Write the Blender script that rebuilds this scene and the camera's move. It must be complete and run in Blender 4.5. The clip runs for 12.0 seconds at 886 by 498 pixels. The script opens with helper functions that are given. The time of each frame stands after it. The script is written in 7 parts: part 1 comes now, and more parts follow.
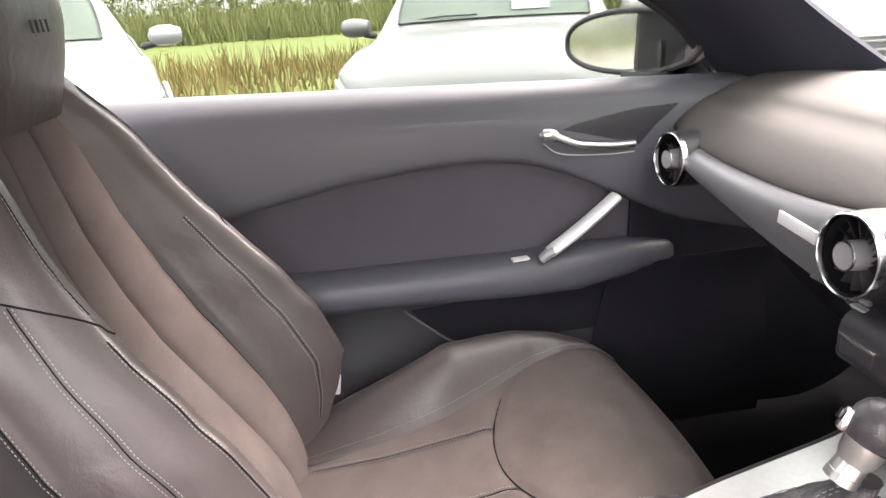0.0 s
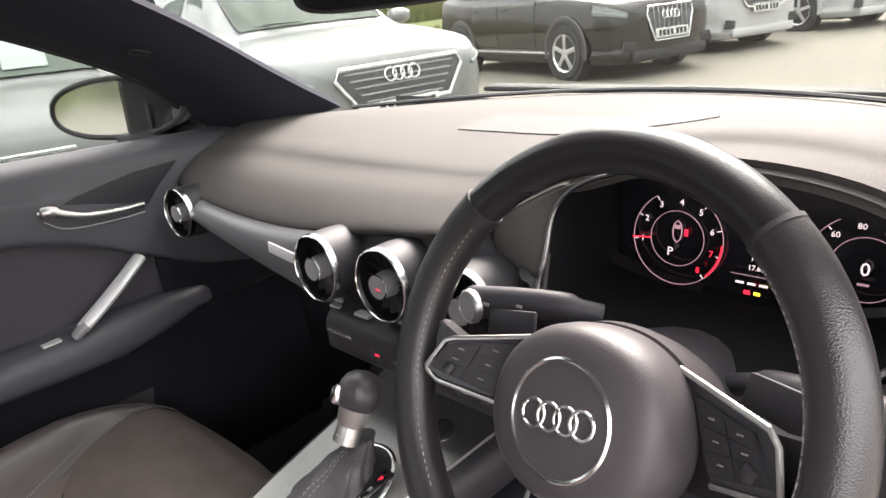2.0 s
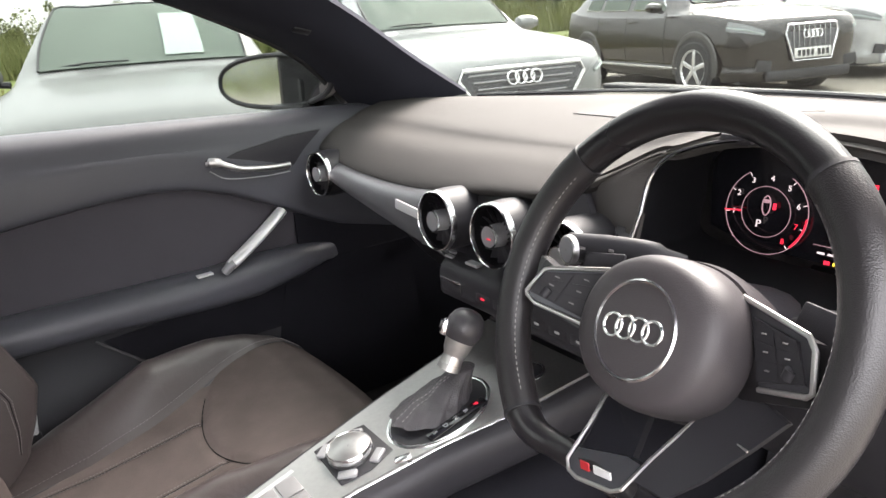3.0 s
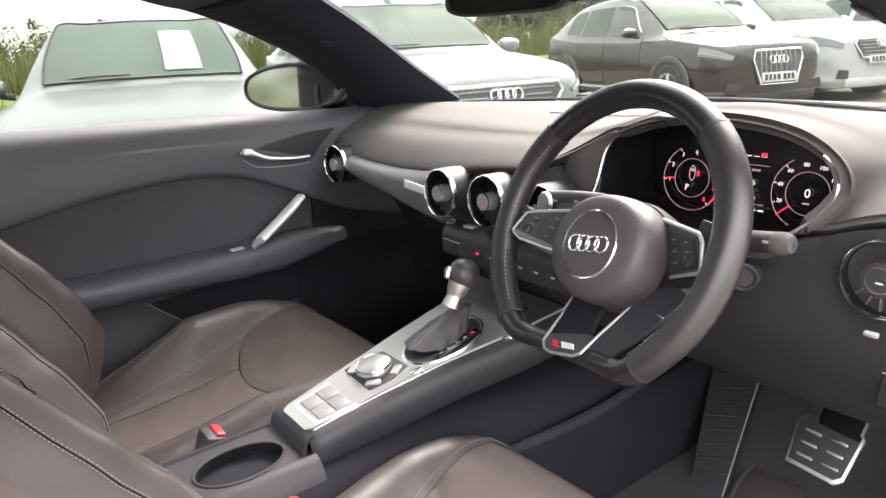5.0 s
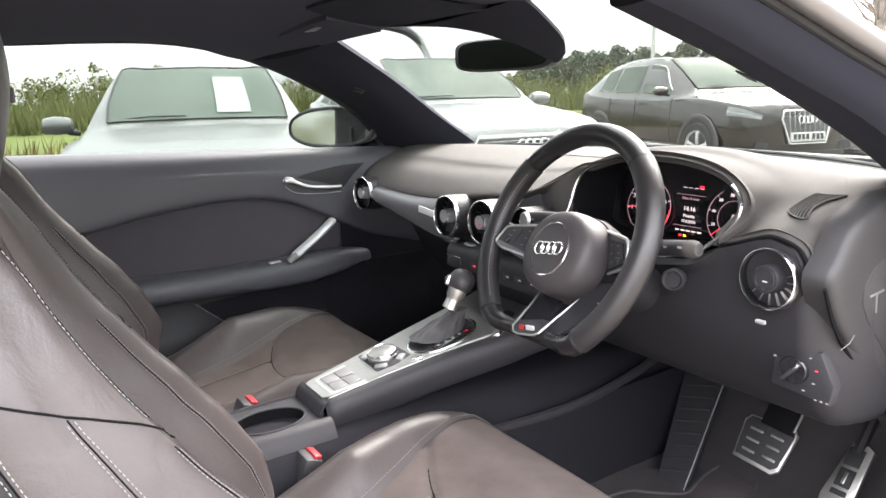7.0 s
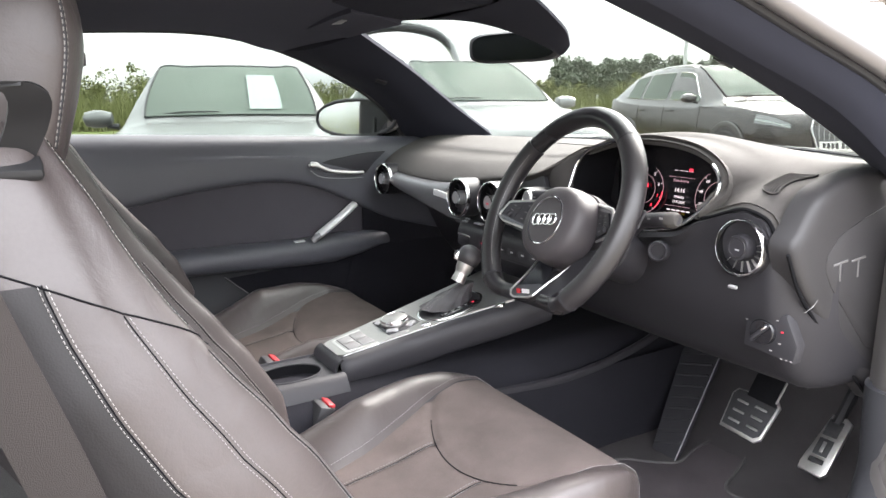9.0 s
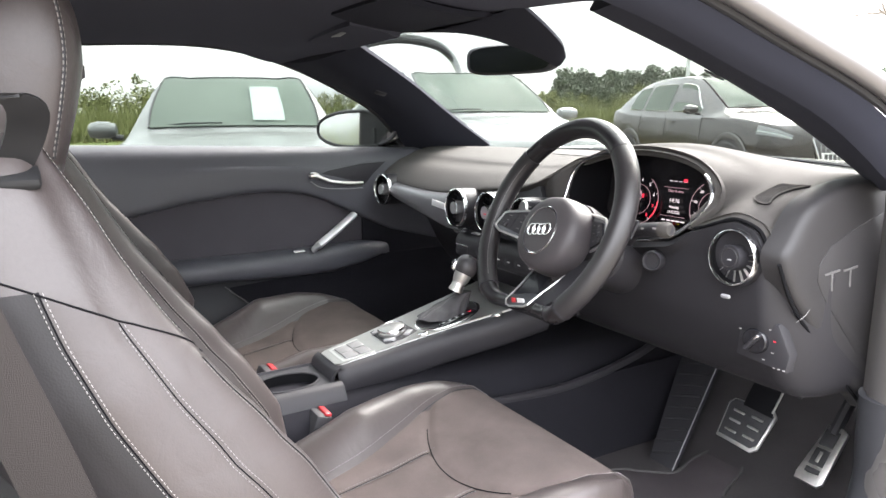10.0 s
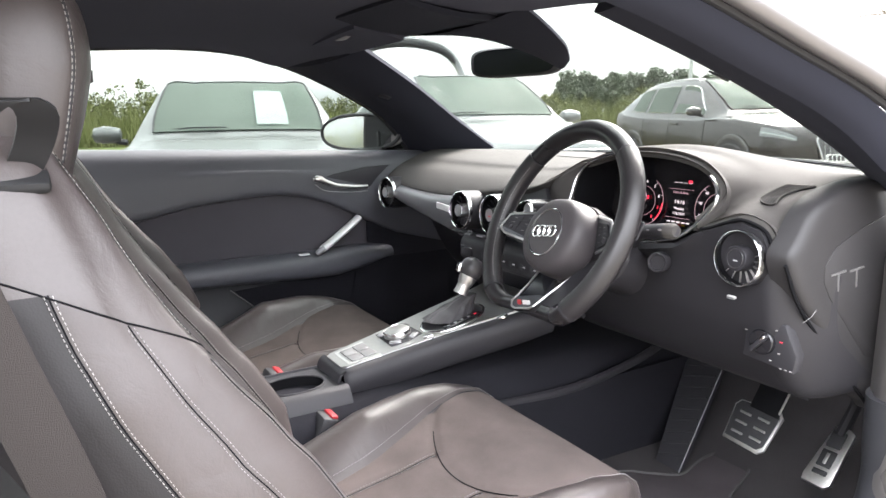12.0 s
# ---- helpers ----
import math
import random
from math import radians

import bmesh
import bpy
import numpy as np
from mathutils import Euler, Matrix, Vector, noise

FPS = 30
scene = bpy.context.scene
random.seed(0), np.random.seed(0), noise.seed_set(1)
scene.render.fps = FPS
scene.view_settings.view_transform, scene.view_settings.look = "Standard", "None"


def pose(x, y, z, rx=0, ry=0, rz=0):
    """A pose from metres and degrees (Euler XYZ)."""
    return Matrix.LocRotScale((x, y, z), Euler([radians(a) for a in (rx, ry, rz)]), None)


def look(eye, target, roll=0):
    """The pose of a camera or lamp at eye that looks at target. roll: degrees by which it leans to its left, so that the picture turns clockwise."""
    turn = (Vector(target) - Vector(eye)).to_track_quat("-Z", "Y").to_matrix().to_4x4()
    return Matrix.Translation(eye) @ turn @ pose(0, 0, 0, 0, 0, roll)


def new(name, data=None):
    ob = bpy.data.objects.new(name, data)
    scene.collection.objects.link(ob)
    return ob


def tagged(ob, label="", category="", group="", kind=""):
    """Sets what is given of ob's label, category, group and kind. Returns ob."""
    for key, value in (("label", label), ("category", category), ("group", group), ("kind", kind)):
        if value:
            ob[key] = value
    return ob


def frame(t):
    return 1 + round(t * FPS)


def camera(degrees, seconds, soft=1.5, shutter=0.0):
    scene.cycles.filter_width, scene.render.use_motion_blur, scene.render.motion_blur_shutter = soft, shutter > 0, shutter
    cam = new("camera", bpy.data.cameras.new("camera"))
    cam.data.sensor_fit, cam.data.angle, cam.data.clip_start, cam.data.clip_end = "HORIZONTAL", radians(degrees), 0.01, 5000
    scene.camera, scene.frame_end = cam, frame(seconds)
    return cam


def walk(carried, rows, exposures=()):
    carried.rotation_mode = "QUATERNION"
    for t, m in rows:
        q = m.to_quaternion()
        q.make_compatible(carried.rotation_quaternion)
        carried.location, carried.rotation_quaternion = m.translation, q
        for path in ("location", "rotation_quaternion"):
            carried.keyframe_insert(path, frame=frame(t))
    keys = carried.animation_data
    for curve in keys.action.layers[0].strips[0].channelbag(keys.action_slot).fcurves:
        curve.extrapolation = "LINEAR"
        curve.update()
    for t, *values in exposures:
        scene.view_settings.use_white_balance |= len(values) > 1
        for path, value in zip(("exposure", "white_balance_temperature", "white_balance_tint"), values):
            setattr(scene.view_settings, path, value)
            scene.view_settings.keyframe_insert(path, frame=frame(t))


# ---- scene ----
cam = camera(65.6, 12.0)
PATH = [
    (0, (0.426, 0.227, 1.145), (-1.433, 0.486, 0.456), -3.9),
    (0.5, (0.421, 0.237, 1.146), (-1.301, 0.956, 0.426), -5.0),
    (1, (0.429, 0.27, 1.167), (-1.042, 1.4, 0.421), -5.9),
    (1.5, (0.484, 0.295, 1.186), (-0.824, 1.619, 0.453), -5.9),
    (2, (0.546, 0.267, 1.178), (-0.809, 1.569, 0.492), -6.2),
    (2.5, (0.588, 0.216, 1.165), (-0.923, 1.345, 0.5), -4.6),
    (4.5, (0.778, 0.074, 1.136), (-0.813, 1.129, 0.54), -2.8),
    (5, (0.812, 0.005, 1.141), (-0.727, 1.142, 0.558), -3.0),
    (5.5, (0.847, -0.028, 1.162), (-0.648, 1.178, 0.605), -2.1),
    (6, (0.909, -0.037, 1.146), (-0.599, 1.147, 0.577), -1.6),
    (6.5, (0.977, -0.059, 1.145), (-0.6, 1.066, 0.647), -1.7),
    (7, (1.031, -0.086, 1.134), (-0.591, 0.998, 0.692), -1.4),
    (9, (1.144, -0.122, 1.1), (-0.522, 0.9, 0.674), -0.4),
    (9.5, (1.154, -0.123, 1.098), (-0.512, 0.891, 0.651), -0.1),
    (10, (1.159, -0.117, 1.1), (-0.517, 0.9, 0.705), -0.4),
    (10.5, (1.163, -0.116, 1.099), (-0.522, 0.895, 0.727), -0.6),
    (11, (1.163, -0.119, 1.098), (-0.521, 0.891, 0.721), -0.7),
    (11.5, (1.16, -0.122, 1.097), (-0.521, 0.891, 0.711), -0.7),
    (12, (1.159, -0.121, 1.099), (-0.524, 0.889, 0.713), -0.7),
]
SKY, SUN = 0.125, 1.5
walk(cam, [(t, look(eye, target, roll)) for t, eye, target, roll in PATH],
     [(0, 4.66, 6900, 20), (0.5, 4.42, 6900, 20), (1, 4.22, 7000, 20), (1.5, 4.05, 7000, 20), (2, 3.86, 6850, 18), (2.5, 3.88, 6700, 15), (4.5, 4.05, 6780, 16), (6, 4.05, 6780, 16), (7, 4.01, 6600, 14), (9, 3.98, 6500, 13), (12, 3.98, 6450, 13)])

# ---------------------------------------------------------------- light
world = bpy.data.worlds.new("world")
scene.world = world
world.use_nodes = True
wn, wl = world.node_tree.nodes, world.node_tree.links
wn.clear()
w_out = wn.new("ShaderNodeOutputWorld")
w_bg = wn.new("ShaderNodeBackground")
w_sky = wn.new("ShaderNodeTexSky")
w_sky.sky_type = "NISHITA"
w_sky.sun_disc = False
w_sky.sun_elevation, w_sky.sun_rotation = radians(41), radians(341)
w_sky.dust_density = 4.0
w_co = wn.new("ShaderNodeTexCoord")
w_map = wn.new("ShaderNodeMapping")
w_map.inputs["Scale"].default_value = (1, 1, 3.5)
w_cloud = wn.new("ShaderNodeTexNoise")
w_cloud.inputs["Scale"].default_value = 2.6
w_cloud.inputs["Detail"].default_value = 6
w_ramp = wn.new("ShaderNodeValToRGB")
w_ramp.color_ramp.elements[0].position, w_ramp.color_ramp.elements[0].color = 0.34, (5.6, 5.9, 6.2, 1)
w_ramp.color_ramp.elements[1].position, w_ramp.color_ramp.elements[1].color = 0.62, (8.6, 8.7, 8.8, 1)
w_mix = wn.new("ShaderNodeMixRGB")
w_mix.inputs[0].default_value = 0.9
wl.new(w_co.outputs["Generated"], w_map.inputs[0])
wl.new(w_map.outputs[0], w_cloud.inputs["Vector"])
wl.new(w_cloud.outputs["Fac"], w_ramp.inputs[0])
wl.new(w_sky.outputs[0], w_mix.inputs[1])
wl.new(w_ramp.outputs[0], w_mix.inputs[2])
wl.new(w_mix.outputs[0], w_bg.inputs[0])
# an overcast sky is brightest overhead
w_sep = wn.new("ShaderNodeSeparateXYZ")
w_up = wn.new("ShaderNodeMath"); w_up.operation = "MULTIPLY_ADD"; w_up.use_clamp = False
w_abs = wn.new("ShaderNodeMath"); w_abs.operation = "MAXIMUM"; w_abs.inputs[1].default_value = 0.0
wl.new(w_co.outputs["Generated"], w_sep.inputs[0])
wl.new(w_sep.outputs["Z"], w_abs.inputs[0])
wl.new(w_abs.outputs[0], w_up.inputs[0])
w_up.inputs[1].default_value, w_up.inputs[2].default_value = 1.00 * SKY, 0.30 * SKY
wl.new(w_up.outputs[0], w_bg.inputs[1])
wl.new(w_bg.outputs[0], w_out.inputs[0])
sun = new("sun", bpy.data.lights.new("sun", "SUN"))
sun.data.energy, sun.data.angle, sun.data.color = SUN, radians(40), (1.0, 0.96, 0.91)
sun.matrix_world = look((0, 0, 0), (0.25, -0.71, -0.66))


# ---------------------------------------------------------------- materials
def mat(name, color, rough=0.6, metal=0.0, var=0.15, scale=60, bump=0.0, bscale=400, coat=0.0, patch=0.12, pscale=5, spec=0.5, random=0.0, kind="noise", sheen=0.0, crease=0.0):
    m = bpy.data.materials.new(name)
    m.use_nodes = True
    n, k = m.node_tree.nodes, m.node_tree.links
    b = n["Principled BSDF"]
    b.inputs["Metallic"].default_value = metal
    b.inputs["Specular IOR Level"].default_value = spec
    b.inputs["Coat Weight"].default_value = coat
    b.inputs["Sheen Weight"].default_value = sheen
    co = n.new("ShaderNodeTexCoord")
    fine = n.new("ShaderNodeTexNoise")
    fine.inputs["Scale"].default_value, fine.inputs["Detail"].default_value = scale, 4
    wide = n.new("ShaderNodeTexNoise")
    wide.inputs["Scale"].default_value, wide.inputs["Detail"].default_value = pscale, 3
    for x in (fine, wide):
        k.new(co.outputs["Object"], x.inputs["Vector"])
    mul = n.new("ShaderNodeMath"); mul.operation = "MULTIPLY_ADD"
    k.new(fine.outputs["Fac"], mul.inputs[0]); mul.inputs[1].default_value = 2 * var; mul.inputs[2].default_value = 1 - var
    mul2 = n.new("ShaderNodeMath"); mul2.operation = "MULTIPLY_ADD"
    k.new(wide.outputs["Fac"], mul2.inputs[0]); mul2.inputs[1].default_value = 2 * patch; mul2.inputs[2].default_value = 1 - patch
    tot = n.new("ShaderNodeMath"); tot.operation = "MULTIPLY"
    k.new(mul.outputs[0], tot.inputs[0]); k.new(mul2.outputs[0], tot.inputs[1])
    last = tot
    if random:
        info = n.new("ShaderNodeObjectInfo")
        r1 = n.new("ShaderNodeMath"); r1.operation = "MULTIPLY_ADD"
        k.new(info.outputs["Random"], r1.inputs[0]); r1.inputs[1].default_value = 2 * random; r1.inputs[2].default_value = 1 - random
        r2 = n.new("ShaderNodeMath"); r2.operation = "MULTIPLY"
        k.new(tot.outputs[0], r2.inputs[0]); k.new(r1.outputs[0], r2.inputs[1])
        last = r2
    col = n.new("ShaderNodeMixRGB"); col.blend_type = "MULTIPLY"; col.inputs[0].default_value = 1
    col.inputs[1].default_value = (*color, 1)
    k.new(last.outputs[0], col.inputs[2])
    k.new(col.outputs[0], b.inputs["Base Color"])
    rr = n.new("ShaderNodeMath"); rr.operation = "MULTIPLY_ADD"
    k.new(wide.outputs["Fac"], rr.inputs[0]); rr.inputs[1].default_value = 0.16; rr.inputs[2].default_value = rough - 0.08
    k.new(rr.outputs[0], b.inputs["Roughness"])
    if bump:
        if kind == "cell":
            tex = n.new("ShaderNodeTexVoronoi"); tex.inputs["Scale"].default_value = bscale; src = tex.outputs["Distance"]
        else:
            tex = n.new("ShaderNodeTexNoise"); tex.inputs["Scale"].default_value, tex.inputs["Detail"].default_value = bscale, 3; src = tex.outputs["Fac"]
        k.new(co.outputs["Object"], tex.inputs["Vector"])
        bp = n.new("ShaderNodeBump"); bp.inputs["Strength"].default_value, bp.inputs["Distance"].default_value = bump, 0.002
        k.new(src, bp.inputs["Height"]); k.new(bp.outputs[0], b.inputs["Normal"])
        if crease:
            fold = n.new("ShaderNodeTexNoise")
            fold.inputs["Scale"].default_value, fold.inputs["Detail"].default_value, fold.inputs["Distortion"].default_value = 26, 4, 1.0
            k.new(co.outputs["Object"], fold.inputs["Vector"])
            b2 = n.new("ShaderNodeBump"); b2.inputs["Strength"].default_value, b2.inputs["Distance"].default_value = crease, 0.006
            k.new(fold.outputs["Fac"], b2.inputs["Height"]); k.new(b2.outputs[0], bp.inputs["Normal"])
    return m


def glow(name, color, strength):
    m = bpy.data.materials.new(name)
    m.use_nodes = True
    b = m.node_tree.nodes["Principled BSDF"]
    b.inputs["Base Color"].default_value = (*[c * 0.3 for c in color], 1)
    b.inputs["Emission Color"].default_value, b.inputs["Emission Strength"].default_value = (*color, 1), strength
    return m


def glass(name, tint, gloss=1.0):
    m = bpy.data.materials.new(name)
    m.use_nodes = True
    n, k = m.node_tree.nodes, m.node_tree.links
    n.clear()
    out, mix = n.new("ShaderNodeOutputMaterial"), n.new("ShaderNodeMixShader")
    tr, gl, fr = n.new("ShaderNodeBsdfTransparent"), n.new("ShaderNodeBsdfGlossy"), n.new("ShaderNodeFresnel")
    sc = n.new("ShaderNodeMath"); sc.operation = "MULTIPLY"; sc.inputs[1].default_value = gloss
    tr.inputs[0].default_value = (*tint, 1)
    gl.inputs["Roughness"].default_value = 0.02
    fr.inputs["IOR"].default_value = 1.45
    k.new(fr.outputs[0], sc.inputs[0]); k.new(sc.outputs[0], mix.inputs[0])
    k.new(tr.outputs[0], mix.inputs[1]); k.new(gl.outputs[0], mix.inputs[2]); k.new(mix.outputs[0], out.inputs[0])
    return m


M = dict(
    leather=mat("black leather", (0.0445, 0.0365, 0.0355), 0.37, var=0.10, scale=260, bump=0.05, bscale=520, kind="cell", patch=0.14, pscale=7, spec=0.48, crease=0.22),
    leather_soft=mat("soft black leather", (0.0623, 0.0568, 0.0620), 0.42, var=0.10, scale=200, bump=0.10, bscale=600, kind="cell", patch=0.1, pscale=6),
    suede=mat("grey suede", (0.094, 0.0765, 0.0715), 0.95, var=0.16, scale=500, bump=0.35, bscale=1400, patch=0.32, pscale=18, spec=0.1),
    rim_leather=mat("wheel leather", (0.0105, 0.0096, 0.0107), 0.28, var=0.10, scale=300, bump=0.06, bscale=700, kind="cell", patch=0.1, spec=0.5),
    rim_perf=mat("perforated leather", (0.0145, 0.0130, 0.0141), 0.34, var=0.2, scale=500, bump=0.16, bscale=900, kind="cell", patch=0.1, spec=0.48),
    dash=mat("dash soft plastic", (0.054, 0.050, 0.0475), 0.80, var=0.06, scale=500, bump=0.35, bscale=900, kind="cell", patch=0.05, pscale=4, spec=0.2),
    hub=mat("airbag cover plastic", (0.0452, 0.0403, 0.0428), 0.44, var=0.06, scale=500, bump=0.10, bscale=900, kind="cell", patch=0.05, spec=0.32),
    dash_dark=mat("dark plastic", (0.0223, 0.0214, 0.0248), 0.48, var=0.08, scale=400, bump=0.10, bscale=900, kind="cell", patch=0.08, spec=0.28),
    door=mat("door soft plastic", (0.0560, 0.0565, 0.0660), 0.46, var=0.07, scale=400, bump=0.12, bscale=900, kind="cell", patch=0.07),
    fabric=mat("door fabric", (0.0600, 0.0565, 0.0645), 0.92, var=0.15, scale=700, bump=0.3, bscale=1500, patch=0.1, pscale=12, spec=0.15),
    carpet=mat("carpet", (0.0150, 0.0148, 0.0184), 0.97, var=0.35, scale=700, bump=0.8, bscale=900, patch=0.2, pscale=14, spec=0.1),
    mat_edge=mat("mat binding", (0.0475, 0.0449, 0.0449), 0.9, var=0.2, scale=900, bump=0.5, bscale=900),
    headliner=mat("headliner cloth", (0.0580, 0.0595, 0.0785), 0.95, var=0.1, scale=800, bump=0.2, bscale=1200, patch=0.05, spec=0.15),
    gloss_black=mat("gloss black", (0.010, 0.010, 0.012), 0.12, var=0.05, patch=0.05),
    black=mat("matt black", (0.0140, 0.0134, 0.0163), 0.6, var=0.1, patch=0.08),
    lining=mat("flocked black lining", (0.006, 0.006, 0.007), 0.95, var=0.1, patch=0.08, spec=0.08),
    mat_pile=mat("floor mat pile", (0.0640, 0.0562, 0.0603), 0.97, var=0.35, scale=700, bump=0.8, bscale=900, patch=0.25, pscale=14, spec=0.1),
    rubber=mat("black rubber", (0.0150, 0.0148, 0.0168), 0.7, var=0.15, scale=120, bump=0.2, bscale=300),
    chrome=mat("satin chrome", (0.72, 0.72, 0.73), 0.20, 1.0, var=0.04, patch=0.05),
    alu=mat("brushed aluminium", (0.62, 0.61, 0.60), 0.34, 1.0, var=0.08, scale=180, patch=0.08),
    silver=mat("silver painted trim", (0.66, 0.66, 0.66), 0.38, 0.35, var=0.05, patch=0.06),
    band=mat("dark metallic inlay", (0.264, 0.264, 0.2706), 0.40, 0.3, var=0.06, patch=0.06),
    stitch=mat("pale thread", (0.21, 0.20, 0.19), 0.8, var=0.2, scale=900),
    stitch_dark=mat("grey thread", (0.1782, 0.169, 0.169), 0.85, var=0.2, scale=900),
    webbing=mat("belt webbing", (0.0215, 0.0185, 0.0175), 0.85, var=0.15, scale=900, bump=0.5, bscale=1300, patch=0.06, spec=0.15),
    red=mat("red plastic", (0.33, 0.018, 0.024), 0.4, var=0.06),
    paint_grey=mat("grey metallic paint", (0.150, 0.141, 0.139), 0.3, 0.5, coat=0.3, var=0.04, scale=900, patch=0.03),
    mirror=mat("mirror glass", (0.9, 0.92, 0.92), 0.09, 1.0, var=0.0, patch=0.01),
    # near-black tint stands for the dark reflection in the interior mirror
    mirror_dark=mat("mirror glass darkened for its reflection", (0.016, 0.017, 0.019), 0.10, 1.0, var=0.0, patch=0.01),
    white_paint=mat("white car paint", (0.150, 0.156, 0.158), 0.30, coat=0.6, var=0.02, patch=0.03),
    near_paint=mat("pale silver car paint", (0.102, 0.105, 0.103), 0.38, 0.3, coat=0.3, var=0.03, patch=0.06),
    cladding=mat("grey wheel arch plastic", (0.045, 0.043, 0.043), 0.55, var=0.1, patch=0.08),
    silver_paint=mat("silver car paint", (0.24, 0.246, 0.258), 0.32, 0.35, coat=0.7, var=0.03, patch=0.03),
    black_paint=mat("brown black car paint", (0.0095, 0.0070, 0.0065), 0.2, 0.0, coat=0.5, var=0.03, patch=0.04),
    # sky reflection of the parked cars' glass put into its grey-green base colour
    car_glass=mat("car glass coloured for reflected sky", (0.102, 0.120, 0.106), 0.08, var=0.05, patch=0.25, pscale=2.0, spec=0.08),
    lamp_glass=mat("headlamp glass", (0.13, 0.137, 0.145), 0.08, var=0.15, scale=20, patch=0.2, spec=0.8),
    tyre=mat("tyre rubber", (0.022, 0.022, 0.023), 0.85, var=0.2, scale=60, bump=0.3, bscale=120),
    alloy=mat("alloy wheel", (0.62, 0.62, 0.63), 0.3, 0.8, var=0.05),
    # white paper dimmed and greened as though seen through glass
    paper=mat("white paper", (0.235, 0.275, 0.262), 0.8, var=0.03, patch=0.05),
    plate=mat("number plate", (0.52, 0.52, 0.50), 0.5, var=0.03),
    grille=mat("grille mesh", (0.05, 0.05, 0.055), 0.4, var=0.1),
    screen=mat("screen black", (0.008, 0.008, 0.010), 0.16, var=0.05),
    white_ink=mat("white print", (0.42, 0.42, 0.42), 0.6, var=0.03),
    asphalt=mat("pale worn tarmac", (0.158, 0.145, 0.124), 0.9, var=0.28, scale=40, bump=0.5, bscale=30, patch=0.3, pscale=0.5, spec=0.2),
    grass=mat("grass", (0.082, 0.105, 0.025), 0.9, var=0.4, scale=6, bump=0.6, bscale=20, patch=0.35, pscale=0.25, spec=0.2),
    weeds=mat("dry weeds", (0.150, 0.115, 0.042), 0.9, var=0.35, scale=5, patch=0.3, pscale=0.4, spec=0.2, random=0.2),
    leaf=mat("hedge leaves", (0.115, 0.125, 0.045), 0.8, var=0.4, scale=4, patch=0.45, pscale=0.35, spec=0.25),
    # leaves of the far trees paled and greyed to carry the distance haze
    leaf_hazy=mat("tree leaves paled for haze", (0.115, 0.135, 0.100), 0.85, var=0.4, scale=2, patch=0.4, pscale=0.15, spec=0.2),
    bark=mat("bark", (0.10, 0.085, 0.07), 0.9, var=0.3, scale=12, bump=0.5, bscale=30),
    galvanised=mat("galvanised steel", (0.45, 0.46, 0.47), 0.5, 0.6, var=0.08),
    key=mat("grey key plastic", (0.165, 0.163, 0.166), 0.42, 0.2, var=0.05, patch=0.05),
    speaker=mat("speaker grille cloth", (0.036, 0.0335, 0.032), 0.8, var=0.2, scale=900, bump=0.4, bscale=1500, patch=0.05),
    pedal=mat("pedal steel", (0.52, 0.505, 0.49), 0.38, 1.0, var=0.12, scale=180, patch=0.12),
    white_suv=mat("bright white car paint", (0.38, 0.385, 0.39), 0.30, coat=0.5, var=0.02, patch=0.03),
    pillar=mat("pillar cloth", (0.0240, 0.0250, 0.0337), 0.95, var=0.12, scale=800, bump=0.2, bscale=1200, patch=0.06, spec=0.12),
    knob_black=mat("leather knob", (0.0370, 0.0342, 0.0377), 0.32, var=0.08, scale=200, bump=0.15, bscale=600, kind="cell"),
    boot=mat("gaiter leather", (0.0480, 0.0442, 0.0479), 0.42, var=0.1, scale=200, bump=0.25, bscale=500, kind="cell"),
    floor_carpet=mat("footwell carpet", (0.050, 0.0465, 0.0480), 0.97, var=0.35, scale=700, bump=0.8, bscale=900, patch=0.2, pscale=14, spec=0.1),
    console_alu=mat("brushed console aluminium", (0.40, 0.395, 0.39), 0.38, 1.0, var=0.10, scale=180, patch=0.12),
    inlay=mat("dark graphite inlay", (0.120, 0.120, 0.126), 0.36, 0.4, var=0.06, patch=0.08),
    trim_grey=mat("grey plastic trim", (0.028, 0.0285, 0.032), 0.5, var=0.06, scale=400, bump=0.1, bscale=900, kind="cell", patch=0.08, spec=0.3),
    end_grey=mat("dark grey end plastic", (0.0240, 0.0228, 0.0240), 0.5, var=0.06, scale=400, bump=0.1, bscale=900, kind="cell", patch=0.08, spec=0.3),
    knee=mat("black knee plastic", (0.0185, 0.0178, 0.0205), 0.5, var=0.08, scale=400, bump=0.10, bscale=900, kind="cell", patch=0.1, spec=0.25),
    raised=mat("raised satin mark", (0.095, 0.092, 0.092), 0.4, var=0.08, patch=0.05),
    frame_dark=mat("dark satin metal trim", (0.105, 0.105, 0.115), 0.30, 0.75, var=0.06, patch=0.08),
    # darker copy of the seat leather, with the side's shade in its colour
    side_shade=mat("seat side leather coloured dark for shade", (0.0085, 0.0072, 0.0078), 0.5, var=0.10, scale=260, bump=0.06, bscale=520, kind="cell", patch=0.12, pscale=7, spec=0.3),
    shell=mat("black seat shell plastic", (0.012, 0.012, 0.013), 0.55, var=0.1, patch=0.08, spec=0.3),
    glow_white=glow("lit white marks", (1.0, 0.86, 0.88), 0.0765),
    glow_ring=glow("lit dial ring", (0.90, 0.55, 0.62), 0.034),
    glow_red=glow("lit red", (1.0, 0.03, 0.07), 0.096),
    glow_yellow=glow("lit yellow", (1.0, 0.75, 0.05), 0.17),
)
# low IOR holds back reflection, which the base colour already carries
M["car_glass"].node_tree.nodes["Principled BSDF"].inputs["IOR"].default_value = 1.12
